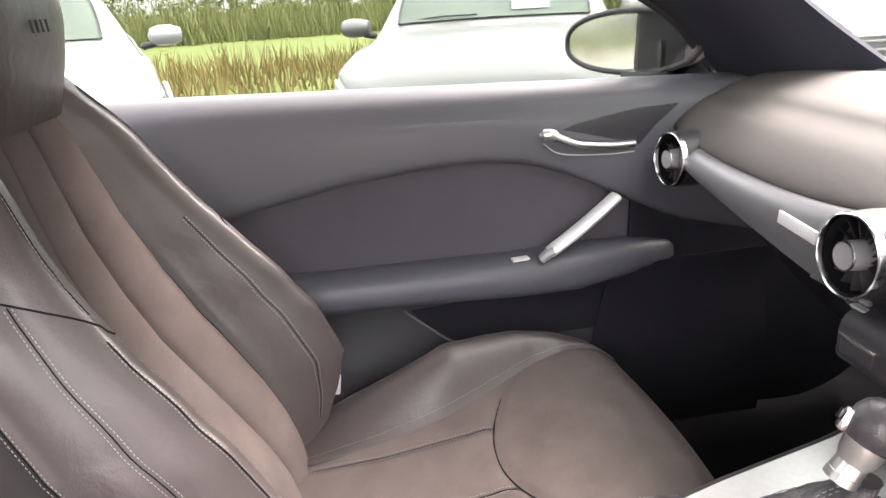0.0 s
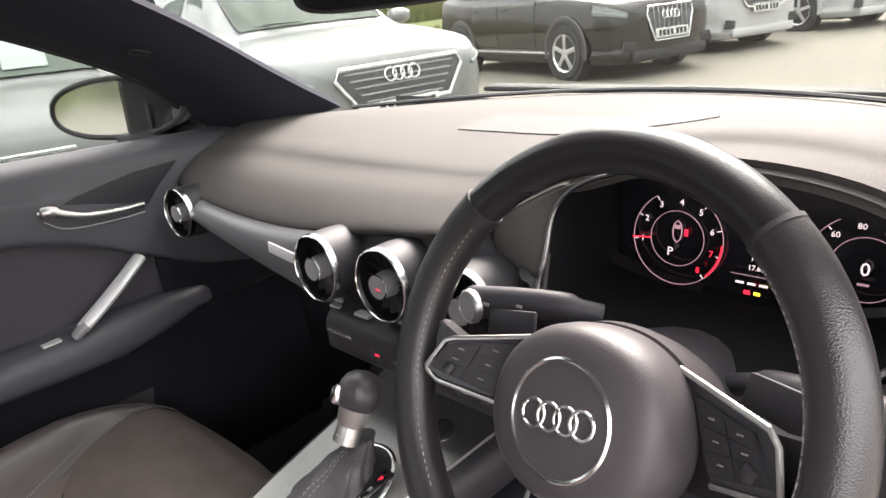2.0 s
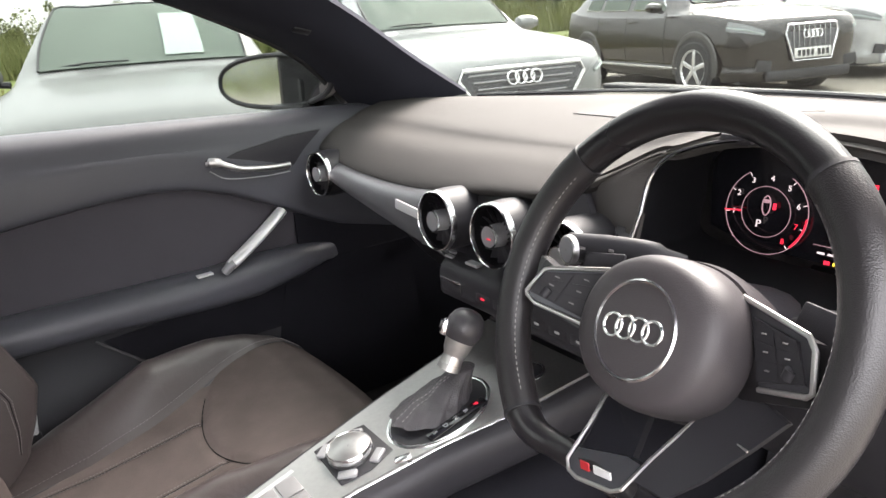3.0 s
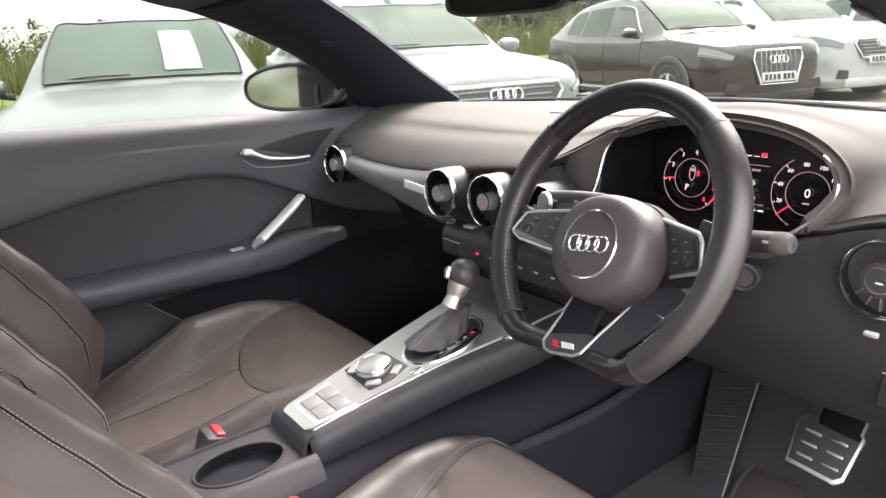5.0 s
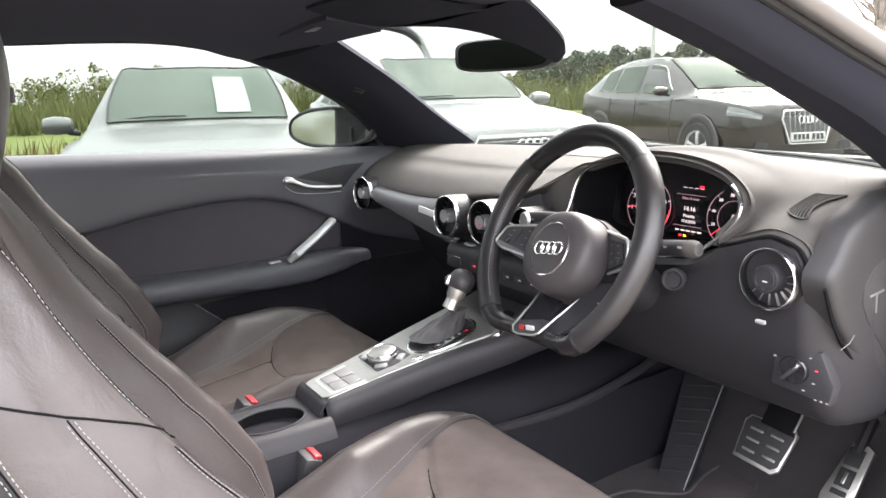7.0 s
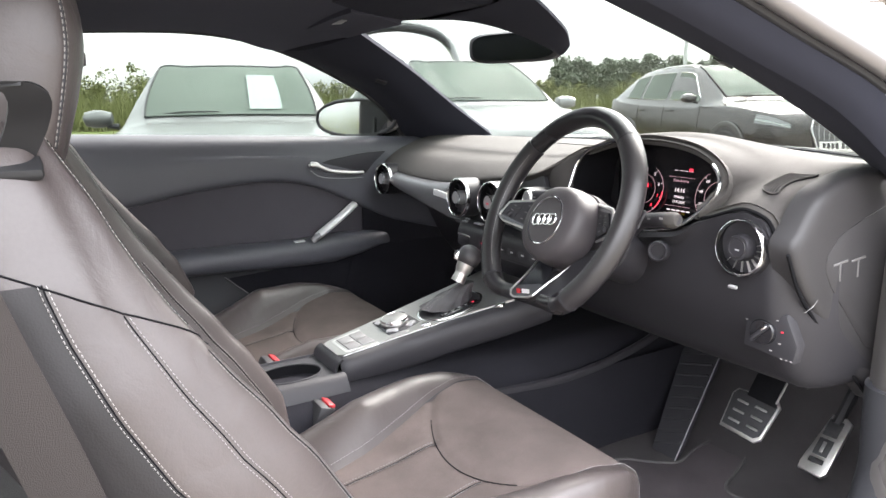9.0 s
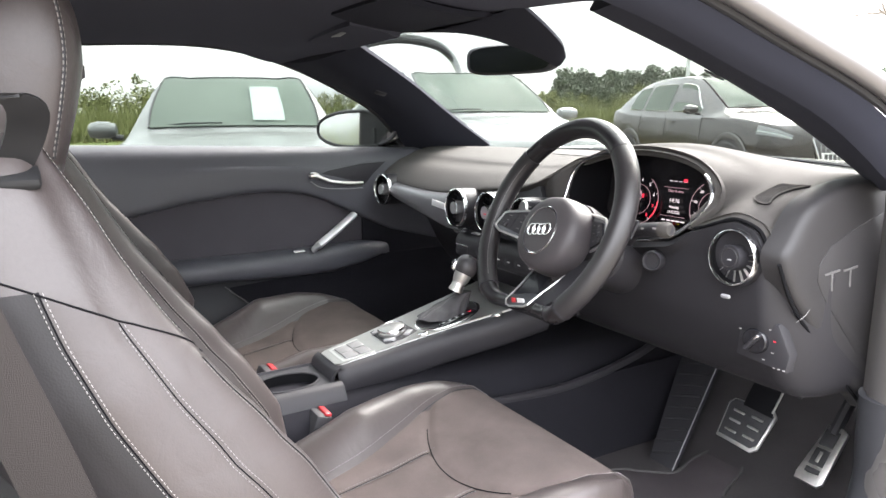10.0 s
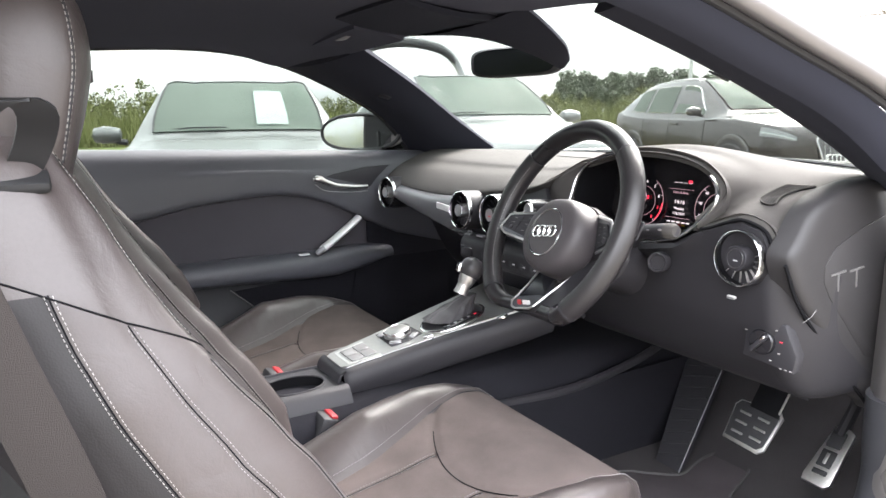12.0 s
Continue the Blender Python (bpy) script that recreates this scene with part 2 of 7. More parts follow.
GLASS_SIDE = glass("side window glass", (0.50, 0.525, 0.503), 0.4)
GLASS_FRONT = glass("windscreen glass", (0.56, 0.582, 0.56), 0.15)


# ---------------------------------------------------------------- mesh helpers (verts, faces)
def cr(points, n):
    p = np.array(points, float)
    k = len(p)
    t = np.linspace(0, k - 1, n)
    i = np.minimum(t.astype(int), k - 2)
    f = (t - i)[:, None]
    q = np.vstack([2 * p[0] - p[1], p, 2 * p[-1] - p[-2]])
    a, b, c, d = q[i], q[i + 1], q[i + 2], q[i + 3]
    return 0.5 * (2 * b + (c - a) * f + (2 * a - 5 * b + 4 * c - d) * f ** 2 + (3 * b - a - 3 * c + d) * f ** 3)


def net(rows, nu, nv):
    """A smooth surface through a small net of control points."""
    r = np.array([cr(x, nv) for x in rows])
    return np.stack([cr(r[:, j], nu) for j in range(nv)], 1)


def sheet(P, wrap=False):
    u, v, _ = P.shape
    f = [(i * v + j, i * v + (j + 1) % v, (i + 1) * v + (j + 1) % v, (i + 1) * v + j) for i in range(u - 1) for j in range(v if wrap else v - 1)]
    return [tuple(x) for x in P.reshape(-1, 3)], f


def normals(P):
    du, dv = np.gradient(P, axis=0), np.gradient(P, axis=1)
    n = np.cross(du, dv)
    return n / np.maximum(np.linalg.norm(n, axis=2, keepdims=True), 1e-9)


def solid(P, t):
    """A sheet with thickness t behind its normals, closed round the edge."""
    Q = P - normals(P) * t
    u, v, _ = P.shape
    a, fa = sheet(P)
    b, fb = sheet(Q)
    n = u * v
    f = fa + [tuple(n + i for i in reversed(x)) for x in fb]
    rim = [i * v for i in range(u)] + [(u - 1) * v + j for j in range(1, v)] + [i * v + v - 1 for i in range(u - 2, -1, -1)] + [j for j in range(v - 2, 0, -1)]
    for i, x in enumerate(rim):
        y = rim[(i + 1) % len(rim)]
        f.append((x, y, y + n, x + n))
    return a + b, f


def rings(R, caps=True):
    """A tube through closed rings of equal count."""
    P = np.array(R, float)
    v, f = sheet(P, True)
    k = P.shape[1]
    if caps:
        f = f + [tuple(range(k))[::-1], tuple(range((len(P) - 1) * k, len(P) * k))]
    return v, f


def frames(path):
    p = np.array(path, float)
    t = np.gradient(p, axis=0)
    t /= np.linalg.norm(t, axis=1, keepdims=True)
    up = np.array([0, 0, 1.0]) if abs(t[0][2]) < 0.9 else np.array([1.0, 0, 0])
    out = []
    for x in t:
        s = np.cross(x, up); s /= np.linalg.norm(s)
        up = np.cross(s, x)
        out.append((s, up))
    return p, out


def tube(path, a, b=None, n=10, closed=False):
    """A rod along a path; a and b are its half width and half height, single or one per point."""
    b = a if b is None else b
    p, fr = frames(path)
    A = np.broadcast_to(a, len(p)); B = np.broadcast_to(b, len(p))
    ang = np.linspace(0, 2 * np.pi, n, endpoint=False)
    R = [[c + s * A[i] * np.cos(w) + u * B[i] * np.sin(w) for w in ang] for i, (c, (s, u)) in enumerate(zip(p, fr))]
    if closed:
        v, f = rings(R, False)
        k = n * (len(R) - 1)
        return v, f + [(k + j, k + (j + 1) % n, (j + 1) % n, j) for j in range(n)]
    return rings(R)


def lathe(profile, n=32):
    """A turned body about z: (radius, height) pairs."""
    R = [[(r * math.cos(2 * math.pi * i / n), r * math.sin(2 * math.pi * i / n), h) for i in range(n)] for r, h in profile]
    if profile[0][0] > 0.001 and profile[-1][0] > 0.001:
        R.append(R[0])
    return rings(R, False)


def rbox(sx, sy, sz, bev=0.004, seg=2):
    bm = bmesh.new()
    bmesh.ops.create_cube(bm, size=1, matrix=Matrix.Diagonal((sx, sy, sz, 1)))
    bmesh.ops.bevel(bm, geom=bm.edges[:], offset=min(bev, 0.49 * min(sx, sy, sz)), segments=seg, affect="EDGES", profile=0.5)
    bm.verts.index_update()
    g = [tuple(v.co) for v in bm.verts], [tuple(v.index for v in f.verts) for f in bm.faces]
    bm.free()
    return g


def xf(geo, m):
    return [tuple(m @ Vector(v)) for v in geo[0]], geo[1]


def join(*geos):
    V, F = [], []
    for v, f in geos:
        k = len(V)
        V += v
        F += [tuple(k + i for i in x) for x in f]
    return V, F


def aim(p, z, x=(1, 0, 0)):
    """A pose at p whose z axis points along z."""
    z = Vector(z).normalized()
    y = z.cross(Vector(x)).normalized()
    m = Matrix((y.cross(z), y, z)).transposed().to_4x4()
    m.translation = p
    return m


def slab(outline, depth, bev=0.0):
    """A flat plate from an outline in x, y, from z = 0 up to depth."""
    bm = bmesh.new()
    f = bm.faces.new([bm.verts.new((x, y, 0)) for x, y in outline])
    r = bmesh.ops.extrude_face_region(bm, geom=[f])
    bmesh.ops.translate(bm, vec=(0, 0, depth), verts=[v for v in r["geom"] if isinstance(v, bmesh.types.BMVert)])
    bmesh.ops.recalc_face_normals(bm, faces=bm.faces[:])
    if bev:
        top = [e for e in bm.edges if all(v.co.z > depth - 1e-6 for v in e.verts)]
        bmesh.ops.bevel(bm, geom=top, offset=bev, segments=2, affect="EDGES", profile=0.5)
    bm.verts.index_update()
    g = [tuple(v.co) for v in bm.verts], [tuple(v.index for v in f.verts) for f in bm.faces]
    bm.free()
    return g


ORIGIN = {}


def thing(name, at=(0, 0, 0), label="", category="", group="", kind=""):
    ob = new(name)
    ob.location = at
    ob.empty_display_size = 0.05
    ORIGIN[ob.name] = Vector(at)
    return tagged(ob, label, category, group, kind)


def part(name, geo, material, parent=None, label="", angle=38, category="", kind="", at=None, group=""):
    me = bpy.data.meshes.new(name)
    o = ORIGIN.get(parent.name, Vector()) if parent else Vector(at or (0, 0, 0))
    me.from_pydata([tuple(Vector(v) - o) for v in geo[0]], [], geo[1])
    bm = bmesh.new(); bm.from_mesh(me)
    bmesh.ops.recalc_face_normals(bm, faces=bm.faces[:])
    bm.to_mesh(me); bm.free()
    for p in me.polygons:
        p.use_smooth = True
    me.set_sharp_from_angle(angle=radians(angle))
    me.materials.append(material)
    ob = new(name, me)
    if parent:
        ob.parent = parent
    else:
        ob.location = o
    ORIGIN[ob.name] = o
    return tagged(ob, label, category, group, kind)


def stitches(path, r, length, gap, parent, material, name="stitching", lift=0.0):
    """A row of short raised threads along a path."""
    p = np.array(path)
    d = np.concatenate([[0], np.cumsum(np.linalg.norm(np.diff(p, axis=0), axis=1))])
    geos, s = [], gap
    while s + length < d[-1]:
        a = np.array([np.interp(s, d, p[:, i]) for i in range(3)])
        b = np.array([np.interp(s + length, d, p[:, i]) for i in range(3)])
        geos.append(tube([a, (a + b) / 2, b], [r * 0.6, r, r * 0.6], n=5))
        s += length + gap
    return part(name, join(*geos), material, parent)


def lettering(text, size, m, material, parent, name="lettering", depth=0.0003):
    cu = bpy.data.curves.new(name, "FONT")
    cu.body, cu.size, cu.align_x, cu.align_y, cu.extrude, cu.resolution_u = text, size, "CENTER", "CENTER", depth, 2
    tmp = new("tmp", cu)
    me = bpy.data.meshes.new_from_object(tmp.evaluated_get(bpy.context.evaluated_depsgraph_get()))
    geo = [tuple(m @ v.co) for v in me.vertices], [tuple(p.vertices) for p in me.polygons]
    bpy.data.objects.remove(tmp); bpy.data.curves.remove(cu); bpy.data.meshes.remove(me)
    return part(name, geo, material, parent)


def bars(n, width, height, gap, m, material, parent, name="print"):
    """A line of unreadable writing, as plain bars."""
    w = (width - gap * (n - 1)) / n
    return part(name, join(*[xf(rbox(w, height, 0.0006, 0.0002, 1), m @ Matrix.Translation((-width / 2 + w / 2 + i * (w + gap), 0, 0))) for i in range(n)]), material, parent)


# ---------------------------------------------------------------- cabin shell
def sx(p, s):
    return (p[0] * s, p[1], p[2])


RAIL = [(0.700, 0.880, 0.992), (0.655, 0.775, 1.086), (0.612, 0.645, 1.152), (0.578, 0.47, 1.219), (0.558, 0.29, 1.252), (0.556, 0.05, 1.248), (0.560, -0.20, 1.225), (0.600, -0.60, 1.12), (0.640, -0.95, 1.00)]
SCREEN_EDGE = [(0.564, 1.099, 0.995), (0.525, 0.95, 1.075), (0.470, 0.78, 1.170), (0.400, 0.60, 1.252)]


def belt(y):
    return 1.018 - 0.0375 * y


def floor_shape():
    rows = [[(x, y, z) for x in (-0.74, -0.4, -0.15, 0.15, 0.4, 0.74)] for y, z in ((-1.1, 0.33), (-0.4, 0.33), (0.4, 0.33), (0.9, 0.33), (1.12, 0.335), (1.27, 0.45), (1.36, 0.66), (1.42, 0.96))]
    return solid(net(rows, 40, 24), 0.02)


part("floor", floor_shape(), M["floor_carpet"], kind="structure", label="dark grey carpeted car floor and bulkhead", category="floor")
head_rows = [[(-0.40, 0.60, 1.252), (-0.2, 0.614, 1.264), (0, 0.618, 1.268), (0.2, 0.614, 1.264), (0.40, 0.60, 1.252)]]
for (x, y, z), side, mid in ((RAIL[3], 0.045, 0.062), (RAIL[4], 0.034, 0.045), (RAIL[5], 0.034, 0.045), (RAIL[6], 0.04, 0.055)):
    head_rows.append([(-x, y, z), (-x * 0.6, y + 0.01, z + side), (0, y + 0.01, z + mid), (x * 0.6, y + 0.01, z + side), (x, y, z)])
part("ceiling", solid(net(head_rows, 48, 30), -0.012), M["headliner"], kind="structure", label="dark charcoal cloth roof lining", category="ceiling")
roof_rows = [[(x * 1.08, y + 0.03, z + 0.045) for x, y, z in r] for r in head_rows]
part("roof", solid(net(roof_rows, 30, 20), -0.01), M["paint_grey"], kind="structure", label="grey metallic painted car roof", category="roof")
for s, n in ((-1, "trim_1"), (1, "trim_2")):
    rail = cr([sx(p, s) for p in RAIL[:4]], 24)
    edge = cr([sx(p, s) for p in SCREEN_EDGE], 24)
    mid = (rail + edge) / 2 + np.array([-s * 0.018, -0.012, -0.012])
    q1 = rail * 0.72 + edge * 0.28 + np.array([-s * 0.014, -0.010, -0.010])
    q2 = rail * 0.28 + edge * 0.72 + np.array([-s * 0.014, -0.008, -0.008])
    G = np.stack([rail, q1, mid, q2, edge], 1)
    G = np.array([cr(r, 14) for r in G])
    pil = part(n, solid(G, 0.014 * s), M["pillar"], kind="structure", label="cloth-covered windscreen pillar trim", category="pillar trim")
    part("badge_plate", xf(rbox(0.030, 0.018, 0.003, 0.003), aim(tuple(G[15][7] + np.array([-s * 0.002, -0.001, -0.001])), tuple(np.cross(rail[16] - rail[14], edge[15] - rail[15]) * -s), (0, 1, 0))), M["dash_dark"], pil)
    seal = [Vector(sx(p, s)) + (Vector((0.0405, 0.0195, 0.0215)) if s > 0 else Vector((-0.012, -0.002, 0.004))) for p in RAIL]
    part("door_seal" if s > 0 else "window_seal", tube(cr(seal, 50), 0.006 if s > 0 else 0.007, 0.007 if s > 0 else 0.008, 8), M["rubber"], kind="structure", label="black rubber door seal", category="seal")
    outer = [Vector(sx(p, s)) + (Vector((0.056, 0.026, 0.029)) if s > 0 else Vector((-0.055, 0.030, 0.034))) for p in RAIL]
    part("roof_rail", tube(cr(outer, 50), 0.013 if s > 0 else 0.040, 0.013 if s > 0 else 0.018, 12), M["paint_grey"], kind="structure", label="grey metallic painted roof rail", category="roof rail")

rail = cr([sx(p, 1) for p in RAIL], 40)
band = np.stack([rail + np.array(d) for d in ((-0.004, -0.002, -0.002), (0.010, 0.001, 0.001), (0.021, 0.006, 0.006), (0.029, 0.011, 0.012), (0.036, 0.016, 0.018))], 1)
for d in ((0.0235, 0.0070, 0.0075), (0.0325, 0.0130, 0.0145)):
    part("trim_seam", tube(rail + np.array(d), 0.0022, n=6), M["lining"], kind="structure", label="dark seam in the doorway trim", category="trim seam")
part("aperture_trim", solid(band, 0.006), M["pillar"], kind="structure", label="dark cloth trim round the open doorway", category="trim")
ws_low = [(x, 1.455 - 0.78 * x * x, 0.978) for x in (-0.70, -0.35, 0, 0.35, 0.70)]
ws_top = [(-0.47, 0.600, 1.262), (-0.2, 0.628, 1.276), (0, 0.632, 1.280), (0.2, 0.628, 1.276), (0.47, 0.600, 1.262)]
ws_mid = [tuple((np.array(a) + np.array(b)) / 2 + np.array([0, 0.012, 0.022])) for a, b in zip(ws_low, ws_top)]
win = part("window_1", solid(net([ws_low, ws_mid, ws_top], 16, 24), 0.004), GLASS_FRONT, kind="structure", label="clear tinted car windscreen", category="windscreen")
win.visible_shadow = False
sg_low = [(-0.712, y, belt(y) - 0.03) for y in (0.90, 0.76, 0.62, 0.45, 0.28, 0.05, -0.2, -0.6, -0.95)]
sg_top = [(p[0] * -1 - 0.010, p[1], p[2] + 0.004) for p in RAIL]
sg_mid = [tuple((np.array(a) + np.array(b)) / 2 + np.array([-0.022, 0, 0])) for a, b in zip(sg_low, sg_top)]
win = part("window_2", solid(net([sg_low, sg_mid, sg_top], 10, 40), 0.004), GLASS_SIDE, kind="structure", label="tinted side window of the closed door", category="car window")
win.visible_shadow = False
rg = [[(f * p[0], p[1], p[2] + (0.055 if k < 2 else 0.0) * (1 - f * f)) for f in (-1, -0.5, 0, 0.5, 1)] for k, p in enumerate(((0.57, -0.22, 1.235), (0.60, -0.6, 1.14), (0.62, -1.0, 1.04)))]
win = part("window_3", solid(net(rg, 12, 14), 0.004), GLASS_FRONT, kind="structure", label="sloping tinted rear hatch window", category="car window")
win.visible_shadow = False
for sd, nm in ((-1, "trim_footwell_1"), (1, "trim_footwell_2")):
    part(nm, solid(net([[(sd * 0.672, y, z) for y in (0.965, 1.1, 1.3, 1.46)] for z in (0.32, 0.6, 0.95)], 8, 10), 0.02), M["carpet"], kind="structure", label="dark carpeted footwell side", category="panel")

# rear end of the cabin, behind the seats
part("wall_rear", xf(rbox(1.5, 0.04, 0.75, 0.02), Matrix.Translation((0, -1.0, 0.66))), M["dash_dark"], kind="structure", label="dark rear cabin panel", category="panel")
part("trim_rear_quarter", solid(net([[(-0.70, y, z) for y in (-0.22, -0.5, -0.8, -1.0)] for z in (0.34, 0.6, 0.85, 1.01)], 10, 16), 0.03), M["door"], kind="structure", label="dark plastic rear side trim", category="panel")
part("sill", join(xf(rbox(0.12, 2.2, 0.16, 0.02), Matrix.Translation((0.76, 0.0, 0.335))), xf(rbox(0.07, 2.0, 0.02, 0.006), Matrix.Translation((0.735, 0.0, 0.421)))), M["paint_grey"], kind="structure", label="grey painted door sill", category="door sill")
jam = thing("door_frame", (0.75, 0.98, 0.30), "grey painted front door frame of the open doorway", "door frame", kind="structure")
jam_rows = [[(0.662, 0.955, z), (0.70, 0.925, z), (0.76, 0.935, z), (0.84, 0.99, z)] for z in (0.30, 0.5, 0.72, 0.95)] + [[(0.668, 0.93, 1.02), (0.70, 0.905, 1.02), (0.75, 0.91, 1.02), (0.80, 0.96, 1.02)]]
part("pillar_panel", solid(net(jam_rows, 24, 16), 0.02), M["paint_grey"], jam)
part("kick_trim", solid(net([[(0.652, 0.975, z), (0.656, y, z), (0.675, y - 0.022, z), (0.71, y - 0.020, z), (0.735, y + 0.02, z)] for z, y in ((0.33, 0.915), (0.46, 0.925), (0.54, 0.945), (0.60, 0.940), (0.68, 0.935))], 20, 16), 0.010), M["trim_grey"], jam)
part("kick_edge", tube(cr([(0.676, 0.913, 0.67), (0.674, 0.922, 0.60), (0.673, 0.926, 0.54), (0.674, 0.903, 0.46), (0.676, 0.893, 0.36)], 20), 0.003, n=6), M["rubber"], jam)
part("wing_panel", solid(net([[(0.85, y, z) for y in (1.0, 1.3, 1.6)] for z in (0.3, 0.6, 0.93)], 8, 10), 0.02), M["paint_grey"], jam)
part("bonnet", solid(net([[(x, y, 0.955 - (y - 1.45) * 0.18 - 0.1 * x * x) for y in (1.30, 1.46, 1.8, 2.2)] for x in (-0.8, -0.4, 0, 0.4, 0.8)], 20, 12), 0.015), M["paint_grey"], kind="structure", label="grey metallic car bonnet", category="bonnet")
part("scuttle", xf(rbox(1.1, 0.05, 0.012, 0.005), Matrix.Translation((0.05, 1.475, 0.975))), M["black"], kind="structure", label="black plastic scuttle below the windscreen", category="scuttle")


# ---------------------------------------------------------------- dashboard
def hood(x):
    d = x - 0.335
    return np.exp(-np.abs(d / (0.166 if d > 0 else 0.215)) ** (4 if d > 0 else 3))


def lip(x):
    h = hood(x)
    right = 0.5 + 0.5 * np.tanh((x - 0.50) / 0.04)
    left = np.clip(-x / 0.6, 0, 1.2) ** 4
    return 0.737 + 0.028 * (abs(x) / 0.6) ** 4 + 0.048 * h, 0.908 + 0.030 * np.exp(-(x / 0.17) ** 2) + 0.125 * h + 0.040 * right + 0.012 * left


def pad_row(x):
    y, z = lip(x)
    h = hood(x)
    end = 1.448 - 0.78 * x * x
    return [(x, y + 0.016 - 0.014 * h, z - 0.016 + 0.012 * h), (x, y, z), (x, y + 0.045, z + (0.985 - z) * 0.55 * (1 - h) + 0.010 * h), (x, 0.885 + 0.02 * h, 0.985 + 0.057 * h), (x, 0.80 + 0.5 * (end - 0.80), 0.997 + 0.012 * h), (x, end, 0.975)]


dash = thing("dashboard", (0, 0.9, 0.33), "dark grey soft-touch dashboard with round air vents", "dashboard")
# upper edge of the instrument opening, then its right side, then the seam over the side vent: front point and the column's x further back
HOOD = [(0.204, 1.008), (0.250, 1.024), (0.300, 1.031), (0.345, 1.032), (0.395, 1.028)]
SIDE = [(0.437, None, 1.019, 0.442), (0.470, None, 1.004, 0.480), (0.492, None, 0.985, 0.516), (0.497, None, 0.964, 0.540), (0.487, None, 0.943, 0.556), (0.470, None, 0.924, 0.568), (0.500, 0.738, 0.931, 0.580), (0.530, 0.736, 0.943, 0.590), (0.557, 0.735, 0.950, 0.600), (0.590, 0.736, 0.940, 0.612), (0.604, 0.738, 0.918, 0.618), (0.612, 0.741, 0.903, 0.625), (0.624, 0.745, 0.898, 0.632)]


def opening_y(z):
    return 0.7585 + (z - 0.96) * 0.40


def side_row(x, y, z, xb):
    """A column of the pad that starts at the opening's side and fans out to xb at the back."""
    y = opening_y(z) - 0.003 if y is None else y
    h = hood(xb)
    end = 1.448 - 0.78 * xb * xb
    f, b = np.array([x, y, z]), np.array([xb, 0.885 + 0.02 * h, 0.985 + 0.057 * h])
    m1, m2 = [f * (1 - q) + b * q + np.array([0, -0.006, 0.012]) * (1 - h) for q in (0.30, 0.62)]
    return [tuple(f + np.array([0, 0.010, -0.006])), tuple(f), tuple(m1), tuple(m2), tuple(b), (xb, 0.80 + 0.5 * (end - 0.80), 0.997 + 0.012 * h), (xb, end, 0.975)]


def eased(rows):
    """Even out the middle of neighbouring columns, so that the pad runs smoothly behind its edge."""
    R = np.array(rows)
    for col, times in ((2, 2), (3, 6), (4, 4)):
        for _ in range(times):
            R[1:-1, col] = (R[:-2, col] + 2 * R[1:-1, col] + R[2:, col]) / 4
    return [list(map(tuple, r)) for r in R]


def left_row(x):
    r = pad_row(x)
    return r[:3] + [tuple((np.array(r[2]) + np.array(r[3])) / 2)] + r[3:]


PAD = net([left_row(x) for x in np.linspace(-0.635, 0.185, 28)] + eased([side_row(x, None, z, x) for x, z in HOOD] + [side_row(*p) for p in SIDE]), 150, 50)
part("top_pad", solid(PAD, 0.010), M["dash"], dash)
part("panel_joint", tube(cr([(x, (opening_y(z) if y is None else y) - 0.0015, z - 0.003) for x, y, z, xb in SIDE[5:]], 40), 0.0028, n=6), M["lining"], dash)
iu = [int(np.argmin(np.abs(PAD[:, 20, 0] - x))) for x in (-0.15, 0.20)]
jv = [int(np.argmin(np.abs(PAD[75, :, 1] - y))) for y in (0.985, 1.10)]
part("speaker_panel", solid(PAD[iu[0]:iu[1] + 1, jv[0]:jv[1] + 1] + np.array([0, 0, 0.0016]), 0.004), M["speaker"], dash, "flat dark grey centre speaker grille")
part("screen_edge_trim", tube(cr([(x, 1.435 - 0.78 * x * x, 0.984) for x in np.linspace(-0.6, 0.6, 9)], 40), 0.006, 0.004, 6), M["black"], dash)


def band_low(x):
    return np.interp(x, [-0.62, -0.56, -0.489, -0.395, -0.223, -0.075], [0.893, 0.886, 0.874, 0.862, 0.836, 0.815])


xs = np.linspace(-0.60, -0.150, 12)
rows = []
for x in xs:
    y, z = lip(x)
    zb = band_low(x)
    rows.append([(x, y + 0.004, z - 0.012), (x, y - 0.012, z - 0.018), (x, y - 0.016, (z - 0.02 + zb) / 2), (x, y - 0.008, zb)])
part("inlay_band", solid(net(rows, 40, 12), 0.008), M["inlay"], dash, "dark metallic inlay strip with a pale badge")
rows = []
for x in np.linspace(-0.62, -0.10, 10):
    y, z = lip(x)
    zb = band_low(x)
    rows.append([(x, y - 0.004, zb + 0.001), (x, y + 0.03, zb - 0.02), (x, y + 0.12, zb - 0.06), (x, 0.98, 0.68), (x, 1.16, 0.50)])
part("glovebox", solid(net(rows, 24, 20), 0.01), M["dash_dark"], dash)
part("trim_badge", xf(rbox(0.072, 0.003, 0.015, 0.001), pose(-0.221, 0.7100, 0.883, -4, 2.5, -4)), M["silver"], dash, "pale silver trim badge")
